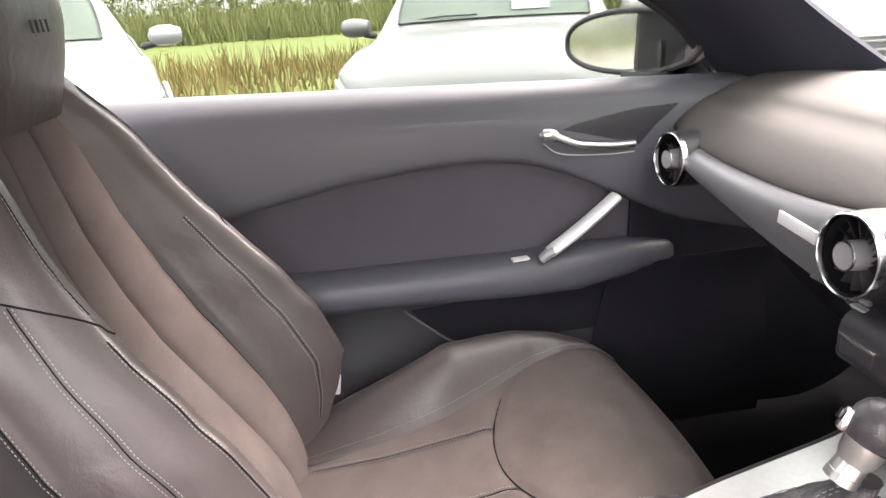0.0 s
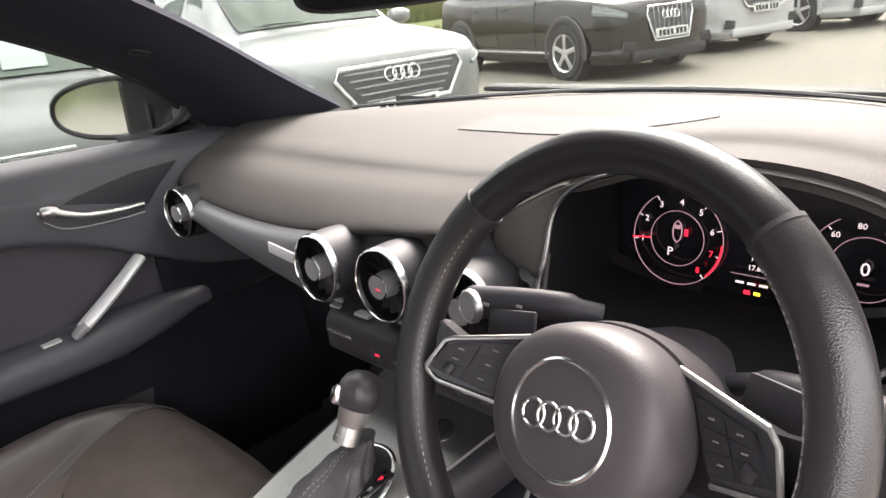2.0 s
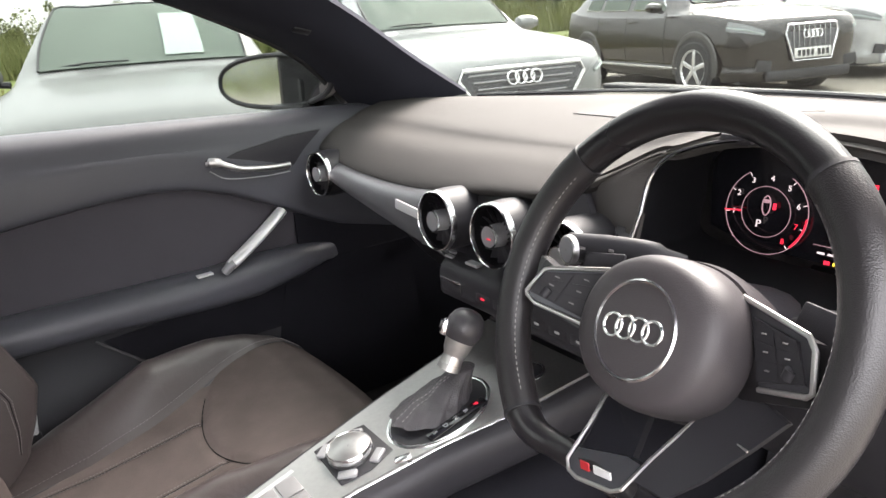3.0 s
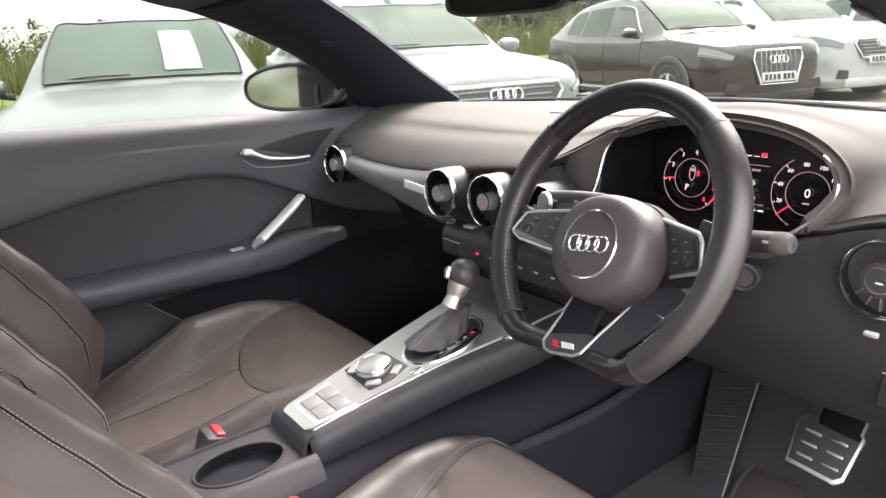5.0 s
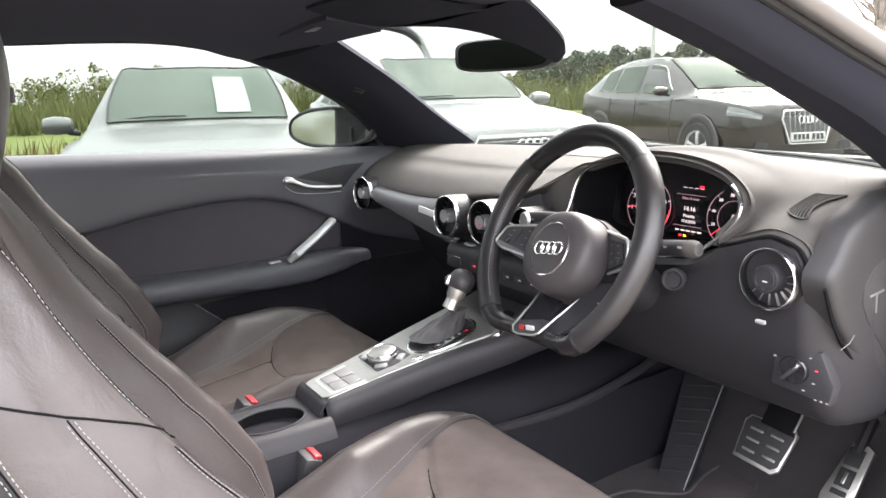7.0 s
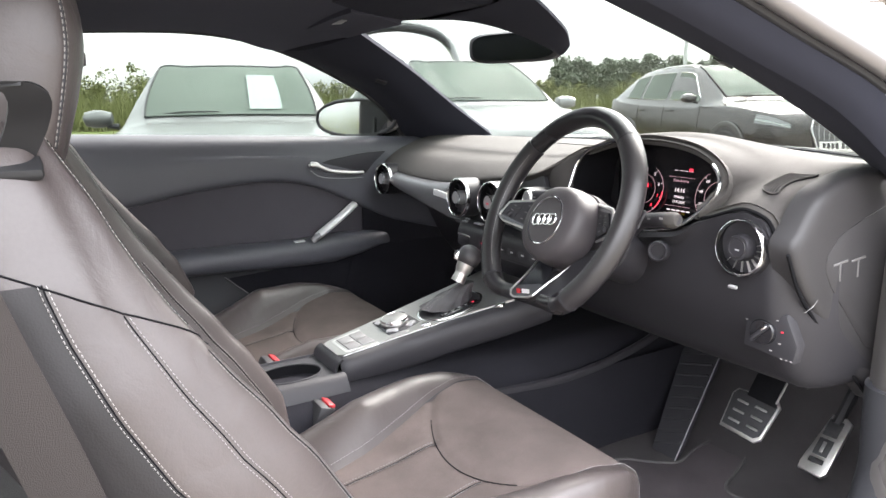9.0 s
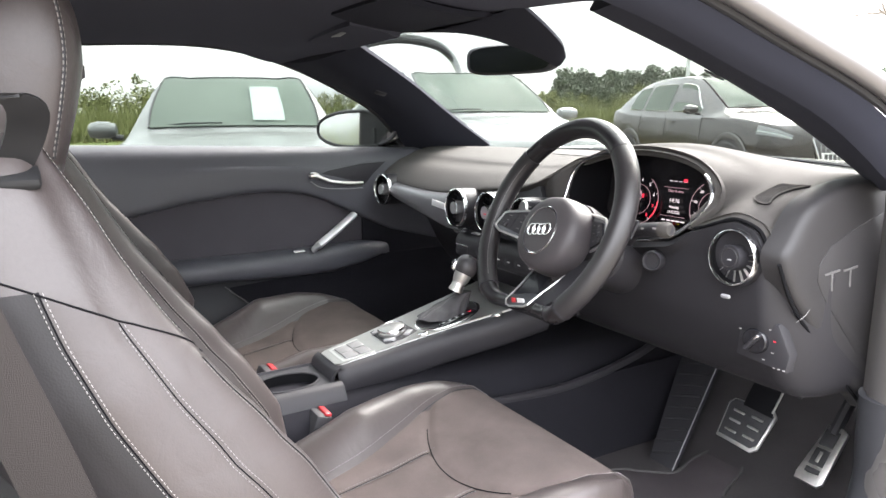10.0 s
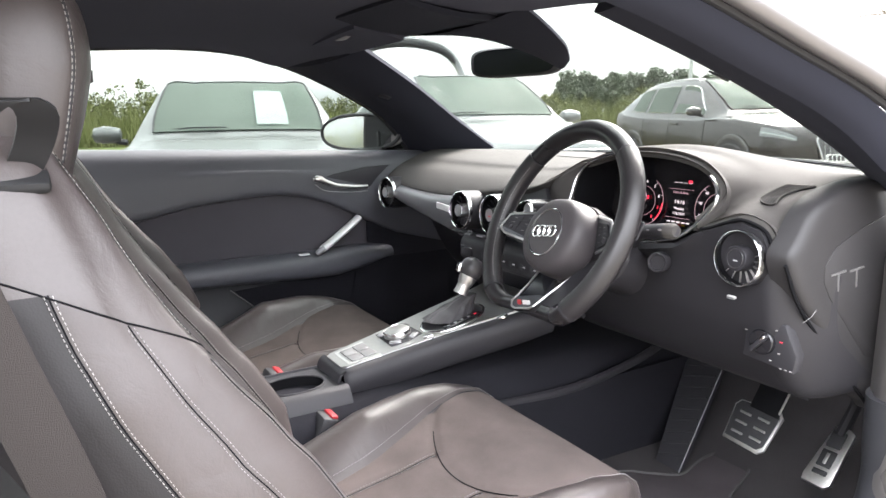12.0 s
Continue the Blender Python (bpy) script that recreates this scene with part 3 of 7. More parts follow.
# recessed panel behind the middle vents, and the switch row under it
vp = []
for f in np.linspace(0, 1, 7):
    at = lambda right, left=-0.20: left + (right - left) * f
    x0, x1, x2, x3 = at(0.105), at(0.140), at(0.168), at(0.182)
    vp.append([(x0, 0.757, float(lip(x0)[1]) - 0.014), (x1, 0.745, 0.90), (x2, 0.742, 0.85), (x3, 0.725, 0.825)])
part("vent_panel", solid(net(vp, 24, 14), 0.01), M["dash_dark"], dash)
part("stack_panel", solid(net([[(x, 0.735, 0.832), (x, 0.702, 0.824), (x, 0.698, 0.80), (x, 0.704, 0.785), (x, 0.76, 0.772), (x, 0.80, 0.70)] for x in (-0.115, -0.05, 0.05, 0.175)], 20, 30), 0.008), M["dash_dark"], dash)
part("switch_strip", xf(rbox(0.20, 0.010, 0.020, 0.003), pose(0.065, 0.697, 0.802)), M["gloss_black"], dash)
for i in range(6):
    k = part("switch", xf(rbox(0.029, 0.006, 0.014, 0.002), pose(-0.02 + 0.034 * i, 0.692, 0.802)), M["dash_dark"], dash)
    part("symbol", xf(rbox(0.008, 0.001, 0.003, 0.0004, 1), pose(-0.02 + 0.034 * i, 0.6888, 0.802)), M["glow_red"] if i == 0 else M["white_ink"], k)
for z in (0.8165, 0.7885):
    part("chrome_line", xf(rbox(0.23, 0.004, 0.0025, 0.001), pose(0.058, 0.694, z)), M["chrome"], dash)
part("tray_lip", xf(rbox(0.044, 0.014, 0.018, 0.004), pose(-0.088, 0.694, 0.800)), M["dash_dark"], dash)
part("tray_lip", xf(rbox(0.046, 0.015, 0.003, 0.001), pose(-0.088, 0.6938, 0.8105)), M["chrome"], dash)
part("tray_lip", xf(rbox(0.026, 0.012, 0.005, 0.002), pose(-0.055, 0.705, 0.838)), M["band"], dash)
part("tray_lip", xf(rbox(0.020, 0.010, 0.004, 0.002), pose(-0.112, 0.708, 0.834)), M["band"], dash)


def z_open(x):
    """The lower edge of the instrument opening, and the pad's lip beside it."""
    return np.interp(x, [0.15, 0.172, 0.180, 0.215, 0.30, 0.38, 0.445, 0.475, 0.50, 0.53, 0.557, 0.59, 0.604, 0.612, 0.66], [0.925, 0.925, 0.918, 0.893, 0.887, 0.887, 0.898, 0.918, 0.926, 0.938, 0.945, 0.935, 0.913, 0.898, 0.892])


rows = []
for x in [*np.linspace(0.145, 0.600, 44), 0.612, 0.622, 0.630, 0.6345]:
    z = float(z_open(x))
    y = lip(x)[0] + 0.003 if x < 0.165 else 0.738 if x > 0.50 else 0.722 + (z - 0.887) * 0.45
    b = 75 * max(0.0, x - 0.600) ** 2  # rounded back towards the door
    rows.append([(x, y + 0.002, z), (x, 0.745 + b, min(0.885, z - 0.02)), (x, 0.746 + b, 0.84), (x, 0.758 + b, 0.785), (x, 0.80 + b, 0.715 + b / 3), (x, 0.87 + b, 0.675 + b / 4), (x, 1.05, 0.668)])
part("knee_panel", solid(net(rows, 100, 34), 0.01), M["knee"], dash)
part("panel_joint", tube(cr([(0.418, 0.7425, 0.875), (0.424, 0.7435, 0.850), (0.436, 0.7475, 0.823), (0.460, 0.757, 0.785), (0.482, 0.782, 0.735), (0.49, 0.83, 0.69)], 20), 0.0024, n=6), M["lining"], dash)
part("underside", solid(net([[(x, 0.86, 0.672), (x, 1.0, 0.70), (x, 1.2, 0.76)] for x in (0.15, 0.4, 0.60)], 6, 8), 0.01), M["black"], dash)
# end face in the doorway
end_out = [(0.97, 0.999), (0.867, 0.997), (0.780, 0.975), (0.740, 0.932), (0.722, 0.900), (0.757, 0.843), (0.816, 0.784), (0.888, 0.718), (0.965, 0.650), (1.02, 0.645), (1.02, 0.97)]
TO_END = Matrix(((0, 0, 1, 0.606), (1, 0, 0, 0), (0, 1, 0, 0), (0, 0, 0, 1)))
cap_line = cr([(y, z, 0) for y, z in end_out + end_out[:1]], 89)[:-1, :2]


def cap_ring(x, inset):
    """The end cap's outline at x, drawn in towards its middle."""
    c = np.array([0.92, 0.86])
    d = c - cap_line
    n = np.linalg.norm(d, axis=1, keepdims=True)
    q = cap_line + d / n * np.minimum(inset, n * 0.9)
    return [(x, y, z) for y, z in q]


end = part("end_cap", rings([cap_ring(x, i) for x, i in ((0.604, 0.0), (0.630, 0.001), (0.6355, 0.003), (0.6388, 0.007), (0.6405, 0.013), (0.6415, 0.024), (0.6420, 0.040))]), M["end_grey"], dash, "rounded grey end cap of the dashboard")
cover = [(0.975, 0.955), (0.878, 0.932), (0.820, 0.912), (0.798, 0.888), (0.798, 0.866), (0.815, 0.842), (0.925, 0.735), (0.975, 0.715)]
part("fuse_cover", xf(slab(cover, 0.0016, 0.0010), Matrix.Translation((0.0355, 0, 0)) @ TO_END), M["end_grey"], end, "dark fuse cover with raised marks")
for y in (0.832, 0.878):
    part("raised_mark", join(xf(rbox(0.0016, 0.0034, 0.026, 0.0007), pose(0.6436, y, 0.8605, 6)), xf(rbox(0.0016, 0.036, 0.0034, 0.0007), pose(0.6436, y - 0.001, 0.8745, 4))), M["raised"], end)
part("panel_joint", tube([(0.638, 0.765, 0.812), (0.6425, 0.776, 0.820), (0.6425, 0.786, 0.828)], 0.0006, n=6), M["raised"], end)


part("panel_joint", tube(cr([(0.6335, y - 0.002, z - 0.003) for y, z in end_out[4:9]], 30), 0.0026, n=6), M["lining"], dash)


def vent(x, y, z, turn, icon=None, k=0.93, knob=0.016):
    """A round jet vent: barrel, chrome ring, fins round a turning knob."""
    m = aim((x, y, z), (math.sin(radians(turn)), -math.cos(radians(turn)), 0.05)) @ Matrix.Scale(k, 4)
    T = lambda g: xf(g, m)
    v = part("air_vent", T(lathe([(0.0415, -0.075), (0.0455, -0.070), (0.0470, -0.03), (0.0458, -0.004), (0.0440, -0.003), (0.0430, -0.006), (0.0425, -0.07)], 40)), M["knee"], dash, "round jet vent with bright ring")
    part("ring", T(lathe([(0.0418, -0.008), (0.0420, 0.0005), (0.0432, 0.0028), (0.0448, 0.0018), (0.0460, -0.003), (0.0460, -0.006)], 48)), M["chrome"], v, "satin chrome ring")
    part("liner", T(lathe([(0.0416, -0.004), (0.0400, -0.03), (0.034, -0.05), (0.0005, -0.05), (0.0005, -0.052), (0.036, -0.052), (0.0418, -0.03)], 32)), M["lining"], v)
    for i in range(16):
        a = 2 * math.pi * i / 16
        fin = rbox(0.0245, 0.0010, 0.014, 0.0004, 1)
        part("fin", T(xf(fin, Matrix.Rotation(a, 4, "Z") @ Matrix.Translation((0.0285, 0, -0.020)) @ Matrix.Rotation(radians(28), 4, "X"))), M["pedal"] if icon == "white_ink" else M["dash_dark"], v)
    part("knob", T(lathe([(0.0005, 0.005), (knob - 0.002, 0.005), (knob - 0.001, 0.003), (knob, -0.012), (knob, -0.04), (0.0005, -0.04)], 32)), M["dash_dark"] if icon == "white_ink" else M["band"], v)
    part("knob_ring", T(lathe([(0.0143, 0.0035), (0.0143, 0.0056), (0.0155, 0.0056), (0.0160, 0.0035)], 32)), M["chrome"], v)
    if icon:
        part("symbol", T(xf(rbox(0.008, 0.002, 0.0008, 0.0003, 1), pose(0.001, -0.003, 0.0055))), M[icon], v)
    return v


vent(-0.546, 0.722, 0.888, 4)
vent(-0.118, 0.690, 0.889, 0)
vent(0.000, 0.692, 0.892, 0, "glow_red")
vent(0.118, 0.694, 0.892, 0)
vent(0.560, 0.722, 0.894, -4, "white_ink", 0.89, 0.0215)
for x in (-0.118, 0.0, 0.557):
    part("vent_tab", xf(rbox(0.014, 0.006, 0.005, 0.002), pose(x + 0.004, 0.714, 0.839, 20)), M["band"], dash)
# side demister vent on the top pad
PADN = normals(PAD)
PADN *= np.sign(PADN[..., 2:3])


def on_pad(i, j, lift):
    """A point over the top pad, by its column and row."""
    a, b = int(i), int(j)
    u, v = i - a, j - b
    mixed = lambda G: (G[a, b] * (1 - u) + G[a + 1, b] * u) * (1 - v) + (G[a, b + 1] * (1 - u) + G[a + 1, b + 1] * u) * v
    return mixed(PAD) + mixed(PADN) * lift


def demister(u, v, lift):
    """u runs along the slats, v across them; the near end is rounded."""
    near, far = np.array([131.0, 18.0]) * (1 - v) + np.array([138.0, 14.0]) * v, np.array([124.0, 28.0]) * (1 - v) + np.array([128.5, 31.5]) * v
    near = near + (far - near) * 0.16 * abs(2 * v - 1) ** 2
    return on_pad(*(near * (1 - u) + far * u), lift)


dem = part("demister", solid(np.array([[demister(u, v, 0.0022) for u in np.linspace(0, 1, 14)] for v in np.linspace(0, 1, 12)]), 0.003), M["lining"], dash, "slatted side demister vent")
for i in range(8):
    v_ = 0.07 + 0.123 * i
    part("slat", tube([demister(u, v_, 0.0024) for u in np.linspace(0.03, 0.97, 10)], 0.0005, 0.0007, 6), M["dash"], dem)
rim_line = [demister(u, 0, 0.0024) for u in np.linspace(0, 1, 8)] + [demister(1, v, 0.0024) for v in np.linspace(0, 1, 8)[1:]] + [demister(u, 1, 0.0024) for u in np.linspace(1, 0, 8)[1:]] + [demister(0, v, 0.0024) for v in np.linspace(1, 0, 8)[1:-1]]
part("rim", tube(rim_line, 0.0010, 0.0012, 6, True), M["dash"], dem)
# light switch on the knee panel
LM = aim((0.592, 0.750, 0.776), (0.06, -0.99, 0.02))
part("switch_plate", xf(slab([(-0.030, -0.028), (0.046, -0.036), (0.050, -0.010), (0.030, 0.030), (-0.026, 0.030)], 0.020, 0.004), LM @ Matrix.Translation((0, 0, -0.018))), M["knee"], dash, "black plate round the light switch")
ls = part("light_switch", xf(lathe([(0.0005, 0.010), (0.0165, 0.009), (0.0185, 0.006), (0.019, 0.0), (0.019, -0.01), (0.0005, -0.01)], 28), LM), M["gloss_black"], dash, "rotary light switch with printed marks")
part("knob_grip", xf(rbox(0.007, 0.034, 0.010, 0.003), LM @ Matrix.Translation((0, 0, 0.013)) @ Matrix.Rotation(radians(-40), 4, "Z")), M["dash_dark"], ls)
part("pointer", xf(rbox(0.003, 0.010, 0.002, 0.0008, 1), LM @ Matrix.Rotation(radians(-40), 4, "Z") @ Matrix.Translation((0, 0.012, 0.0185))), M["chrome"], ls)
for i in range(7):
    a = radians(-60 + 36 * i)
    part("symbol", xf(rbox(0.0040, 0.0020, 0.001, 0.0004, 1), LM @ Matrix.Translation((0.028 * math.cos(a), 0.028 * math.sin(a), 0.0035))), M["glow_red"] if i == 2 else M["stitch_dark"], ls)
for i in range(3):
    part("symbol", xf(rbox(0.0035, 0.002, 0.001, 0.0004, 1), LM @ Matrix.Translation((0.030 + 0.007 * i, -0.032, 0.0035))), M["stitch_dark"], ls)
part("ignition_cap", xf(lathe([(0.0005, 0.001), (0.015, 0.001), (0.017, 0.005), (0.020, 0.006), (0.023, 0.002), (0.023, -0.02), (0.0005, -0.02)], 28), aim((0.424, 0.715, 0.865), (0.35, -0.92, 0.1)) @ Matrix.Scale(0.72, 4)), M["dash_dark"], dash)

# ---------------------------------------------------------------- instruments
clu = thing("instrument_cluster", (0.335, 0.86, 0.89), "lit digital instrument display in a black hooded opening", "instrument cluster")
OPEN = [(0.183, 0.905), (0.182, 0.945), (0.183, 0.984)] + HOOD + [(x, z) for x, y, z, xb in SIDE[:6]] + [(0.445, 0.905), (0.41, 0.895), (0.37, 0.889), (0.28, 0.889), (0.225, 0.893)]


def open_ring(f, y0):
    c = np.array([0.335, 0.955])
    out = []
    for p in OPEN:
        q = c + (np.array(p) - c) * f
        out.append((q[0], opening_y(q[1]) if y0 is None else y0 + (q[1] - 0.95) * 0.15, q[1]))
    return out


def dense(ring, n=96):
    r = np.array(ring + ring[:3])
    return cr(r, len(ring) * 6 + 13)[6:6 + len(ring) * 6]


part("hood_lining", rings([dense(open_ring(1.0, None)), dense(open_ring(0.985, 0.80)), dense(open_ring(0.97, 0.856))], False), M["lining"], clu)
back = [(0.335 + (x - 0.335) * 0.975, 0.955 + (z - 0.955) * 0.97) for x, z in OPEN]
part("display", xf(slab(back, 0.004), Matrix(((1, 0, 0, 0), (0, 0, -1, 0.866), (0, 1, 0, 0), (0, 0, 0, 1))) @ Matrix.Translation((0, 0, -0.006))), M["screen"], clu, "dark glossy display glass")
outer = [(0.150, 0.884), (0.118, 0.925), (0.122, float(lip(0.122)[1]) - 0.003), (0.190, float(lip(0.19)[1]) - 0.003), (0.270, float(lip(0.27)[1]) - 0.003)]
inner_ = open_ring(1.0, None)[:5]
part("cluster_surround", solid(net([[(x, lip(x)[0] + 0.002 - 0.10 * max(0, 0.93 - z), z) for x, z in outer], [tuple((np.array(p) + np.array((o[0], lip(o[0])[0], o[1]))) / 2 + np.array((0, -0.004, 0))) for p, o in zip(inner_, outer)], inner_], 12, 24), 0.004), M["dash"], dash)
ring = [tuple(np.array(p) + np.array([0, -0.0085, 0])) for p in dense(open_ring(0.988, None))]
part("chrome_edge", tube(ring[102:] + ring[:26], 0.0022, n=6), M["chrome"], clu)
part("chrome_edge", tube(ring[49:80], 0.0030, n=6), M["chrome"], clu)
part("chrome_edge", tube(ring[80:102], 0.0014, n=6), M["chrome"], clu)
# plain black block under the top edge of the hood
part("hood_sensor", xf(rbox(0.034, 0.022, 0.012, 0.005), pose(0.266, 0.786, 1.028, 10)), M["black"], clu, "small black lump under the hood edge")
CM = aim((0.335, 0.8645, 0.945), (0, -0.99, 0.14))
for cx, name, vals, lo, hi in ((-0.081, "rev_counter", "12345678", 200, -38), (0.081, "speedometer", None, 225, -45)):
    dial = part(name, xf(lathe([(0.0452, 0.0), (0.0452, 0.0006), (0.0459, 0.0006), (0.0459, 0.0)], 64), CM @ Matrix.Translation((cx, -0.010, 0))), M["glow_ring"], clu)
    part("inner_ring", xf(lathe([(0.0268, 0.0), (0.0268, 0.0006), (0.0274, 0.0006), (0.0274, 0.0)], 48), CM @ Matrix.Translation((cx, -0.010, 0))), M["glow_ring"], dial)
    marks = vals if vals else ["20", "40", "60", "80", "100", "120", "140", "160"]
    for i, v in enumerate(marks):
        a = radians(lo + (hi - lo) * (i + (0.0 if vals else 0.7)) / (len(marks) - (1 if vals else 0)) - (12 if vals else 0))
        c = Matrix.Translation((cx + 0.0360 * math.cos(a), -0.010 + 0.0360 * math.sin(a), 0.0004))
        lettering(v, 0.0085 if vals else 0.0072, CM @ c, M["glow_red"] if vals and i > 5 else M["glow_white"], dial, "numeral")
        part("tick", xf(rbox(0.004, 0.0009, 0.0004, 0.0001, 1), CM @ Matrix.Translation((cx + 0.0430 * math.cos(a), -0.010 + 0.0430 * math.sin(a), 0.0005)) @ Matrix.Rotation(a, 4, "Z")), M["glow_white"], dial)
    a = radians(186 if vals else 222)
    part("needle", xf(rbox(0.020, 0.0016, 0.0005, 0.0001, 1), CM @ Matrix.Translation((cx + 0.037 * math.cos(a), -0.010 + 0.037 * math.sin(a), 0.0009)) @ Matrix.Rotation(a, 4, "Z")), M["glow_red"], dial)
    if vals:
        lettering("P", 0.012, CM @ Matrix.Translation((cx - 0.006, -0.024, 0.0004)), M["glow_white"], dial)
        part("car_symbol", xf(tube([(0.0045 * math.cos(t) * (1 if abs(math.sin(t)) < 0.8 else 0.8), 0.0105 * math.sin(t), 0) for t in np.linspace(0, 2 * np.pi, 24, endpoint=False)], 0.0007, n=5, closed=True), CM @ Matrix.Translation((cx, -0.003, 0.0003))), M["glow_ring"], dial)
        part("car_symbol", xf(rbox(0.006, 0.004, 0.0006, 0.001, 1), CM @ Matrix.Translation((cx, 0.0015, 0.0003))), M["glow_ring"], dial)
        part("car_symbol", xf(rbox(0.004, 0.007, 0.0006, 0.001, 1), CM @ Matrix.Translation((cx + 0.009, -0.003, 0.0003))), M["glow_red"], dial)
        part("red_zone", tube([CM @ Vector((cx + 0.0448 * math.cos(radians(t)), -0.010 + 0.0448 * math.sin(radians(t)), 0.0008)) for t in range(-45, 1, 5)], 0.0011, n=5), M["glow_red"], dial)
    else:
        lettering("0", 0.016, CM @ Matrix.Translation((cx, -0.010, 0.0004)), M["glow_white"], dial)
        bars(1, 0.009, 0.002, 0.001, CM @ Matrix.Translation((cx, -0.0225, 0.0004)), M["glow_ring"], dial)
lettering("14:16", 0.0105, CM @ Matrix.Translation((0.001, -0.005, 0.0004)), M["glow_white"], clu)
lettering("Date & time", 0.0066, CM @ Matrix.Translation((0.001, 0.012, 0.0004)), M["glow_ring"], clu)
lettering("Monday", 0.0068, CM @ Matrix.Translation((0.002, -0.0165, 0.0004)), M["glow_white"], clu)
lettering("17.8.2020", 0.0068, CM @ Matrix.Translation((0.002, -0.0255, 0.0004)), M["glow_white"], clu)
for dy, w, n in ((0.030, 0.040, 4), (-0.0405, 0.050, 5)):
    bars(n, w, 0.0022, 0.003, CM @ Matrix.Translation((0.004, dy, 0.0004)), M["glow_white"], clu)
part("divider", xf(rbox(0.055, 0.0006, 0.0004, 0.0001, 1), CM @ Matrix.Translation((0.001, 0.018, 0.0004))), M["glow_ring"], clu)
part("divider", xf(rbox(0.055, 0.0006, 0.0004, 0.0001, 1), CM @ Matrix.Translation((0.001, -0.033, 0.0004))), M["glow_ring"], clu)
bars(1, 0.006, 0.004, 0.001, CM @ Matrix.Translation((-0.010, -0.049, 0.0004)), M["glow_red"], clu)
bars(1, 0.008, 0.005, 0.001, CM @ Matrix.Translation((0.020, 0.032, 0.0020)), M["glow_red"], clu)
bars(1, 0.006, 0.003, 0.001, CM @ Matrix.Translation((-0.001, -0.049, 0.0004)), M["glow_yellow"], clu)
bars(1, 0.007, 0.003, 0.001, CM @ Matrix.Translation((0.030, 0.046, 0.0004)), M["glow_red"], clu)
bars(5, 0.030, 0.002, 0.002, CM @ Matrix.Translation((-0.095, -0.066, 0.0004)), M["glow_white"], clu)


# ---------------------------------------------------------------- steering wheel
sw = thing("steering_wheel", (0.315, 0.62, 0.90), "flat-bottomed black leather steering wheel with silver trim", "steering wheel")
AXIS = Matrix.Rotation(radians(-6.35), 4, "Z") @ Vector((0, -math.cos(radians(25.5)), math.sin(radians(25.5))))
ACROSS = tuple(Matrix.Rotation(radians(-6.35), 4, "Z") @ Vector((1, 0, 0)))
WRIM = aim((0.3115, 0.5992, 0.9218), AXIS, ACROSS) @ Matrix.Rotation(radians(3.97), 4, "Z")
W = WRIM @ Matrix.Translation((0.0045, -0.0188, 0.018))
WT = lambda g: xf(g, W)
FLAT = 0.1380


def rim_point(a):
    x, y = 0.1646 * math.cos(a), 0.1646 * math.sin(a)
    k = 1 / (1 + math.exp(-(y + FLAT) / 0.007))
    return (x, y * k - (FLAT + 0.002) * (1 - k), 0)


def rim_piece(a0, a1, n, grow=0.0, slim=0.0):
    """A length of the rim; slim makes its middle thinner and set back."""
    f = np.clip(np.sin(np.linspace(0, np.pi, n)) * 1.6, 0, 1) * slim
    path = [(x, y, -1.6 * q) for (x, y, z), q in zip([rim_point(radians(a)) for a in np.linspace(a0, a1, n)], f)]
    return xf(tube(path, 0.0165 + grow - f, 0.0165 + grow - f, 18), WRIM)


part("rim_section", rim_piece(47, 136, 30), M["rim_leather"], sw)
part("rim_section", rim_piece(136, 230, 32, 0.0012), M["rim_perf"], sw, "perforated leather grip")
part("rim_section", rim_piece(-50, 47, 32, 0.0012), M["rim_perf"], sw, "perforated leather grip")
part("rim_section", rim_piece(230, 310, 40, 0.0, 0.0045), M["rim_leather"], sw)
for a in (47, 136, 230, 310):
    part("rim_seam", rim_piece(a - 0.6, a + 0.6, 3, 0.0016), M["black"], sw)
for a0, a1 in ((140, 226), (-46, 43)):
    inner = [WRIM @ Vector((rim_point(radians(a))[0] * 0.912, rim_point(radians(a))[1] * 0.912, 0.0102)) for a in np.linspace(a0, a1, 80)]
    stitches([tuple(v) for v in inner], 0.0006, 0.0035, 0.0024, sw, M["stitch_dark"])


def puck(w, h, layers, n=64):
    """A soft-edged drum from layers of (share of the width, height)."""
    R = []
    for f, z in layers:
        ring = []
        for i in range(n):
            a = 2 * math.pi * i / n
            c, s = math.cos(a), math.sin(a)
            e = 2 / 2.15
            ring.append((w * f * math.copysign(abs(c) ** e, c), h * f * math.copysign(abs(s) ** e, s) * (1.0 if s > 0 else 0.97), z))
        R.append(ring)
    return rings(R)


def wedge(points, t):
    """A sloping plate of thickness t below an outline with heights of its own."""
    n = len(points)
    V = [tuple(p) for p in points] + [(x, y, z - t) for x, y, z in points]
    return V, [tuple(range(n)), tuple(range(2 * n - 1, n - 1, -1))] + [(i, (i + 1) % n, n + (i + 1) % n, n + i) for i in range(n)]


hub = part("airbag_cover", WT(puck(0.0735, 0.0655, [(0.92, -0.056), (1.0, -0.050), (1.0, -0.036), (0.975, -0.022), (0.92, -0.012), (0.83, -0.0062), (0.66, -0.0030), (0.4, -0.0012), (0.02, -0.0006)])), M["hub"], sw, "smooth grey-black airbag cover")
part("hub_back", WT(puck(0.0735, 0.0655, [(0.90, -0.0535), (1.02, -0.054), (1.04, -0.066), (0.98, -0.090), (0.90, -0.110)])), M["hub"], sw, "grey-black column shroud behind the cover")
part("hub_ring", WT(lathe([(0.0378, -0.0065), (0.0378, -0.0012), (0.0394, -0.0002), (0.0410, -0.0014), (0.0410, -0.0070)], 64)), M["chrome"], hub)
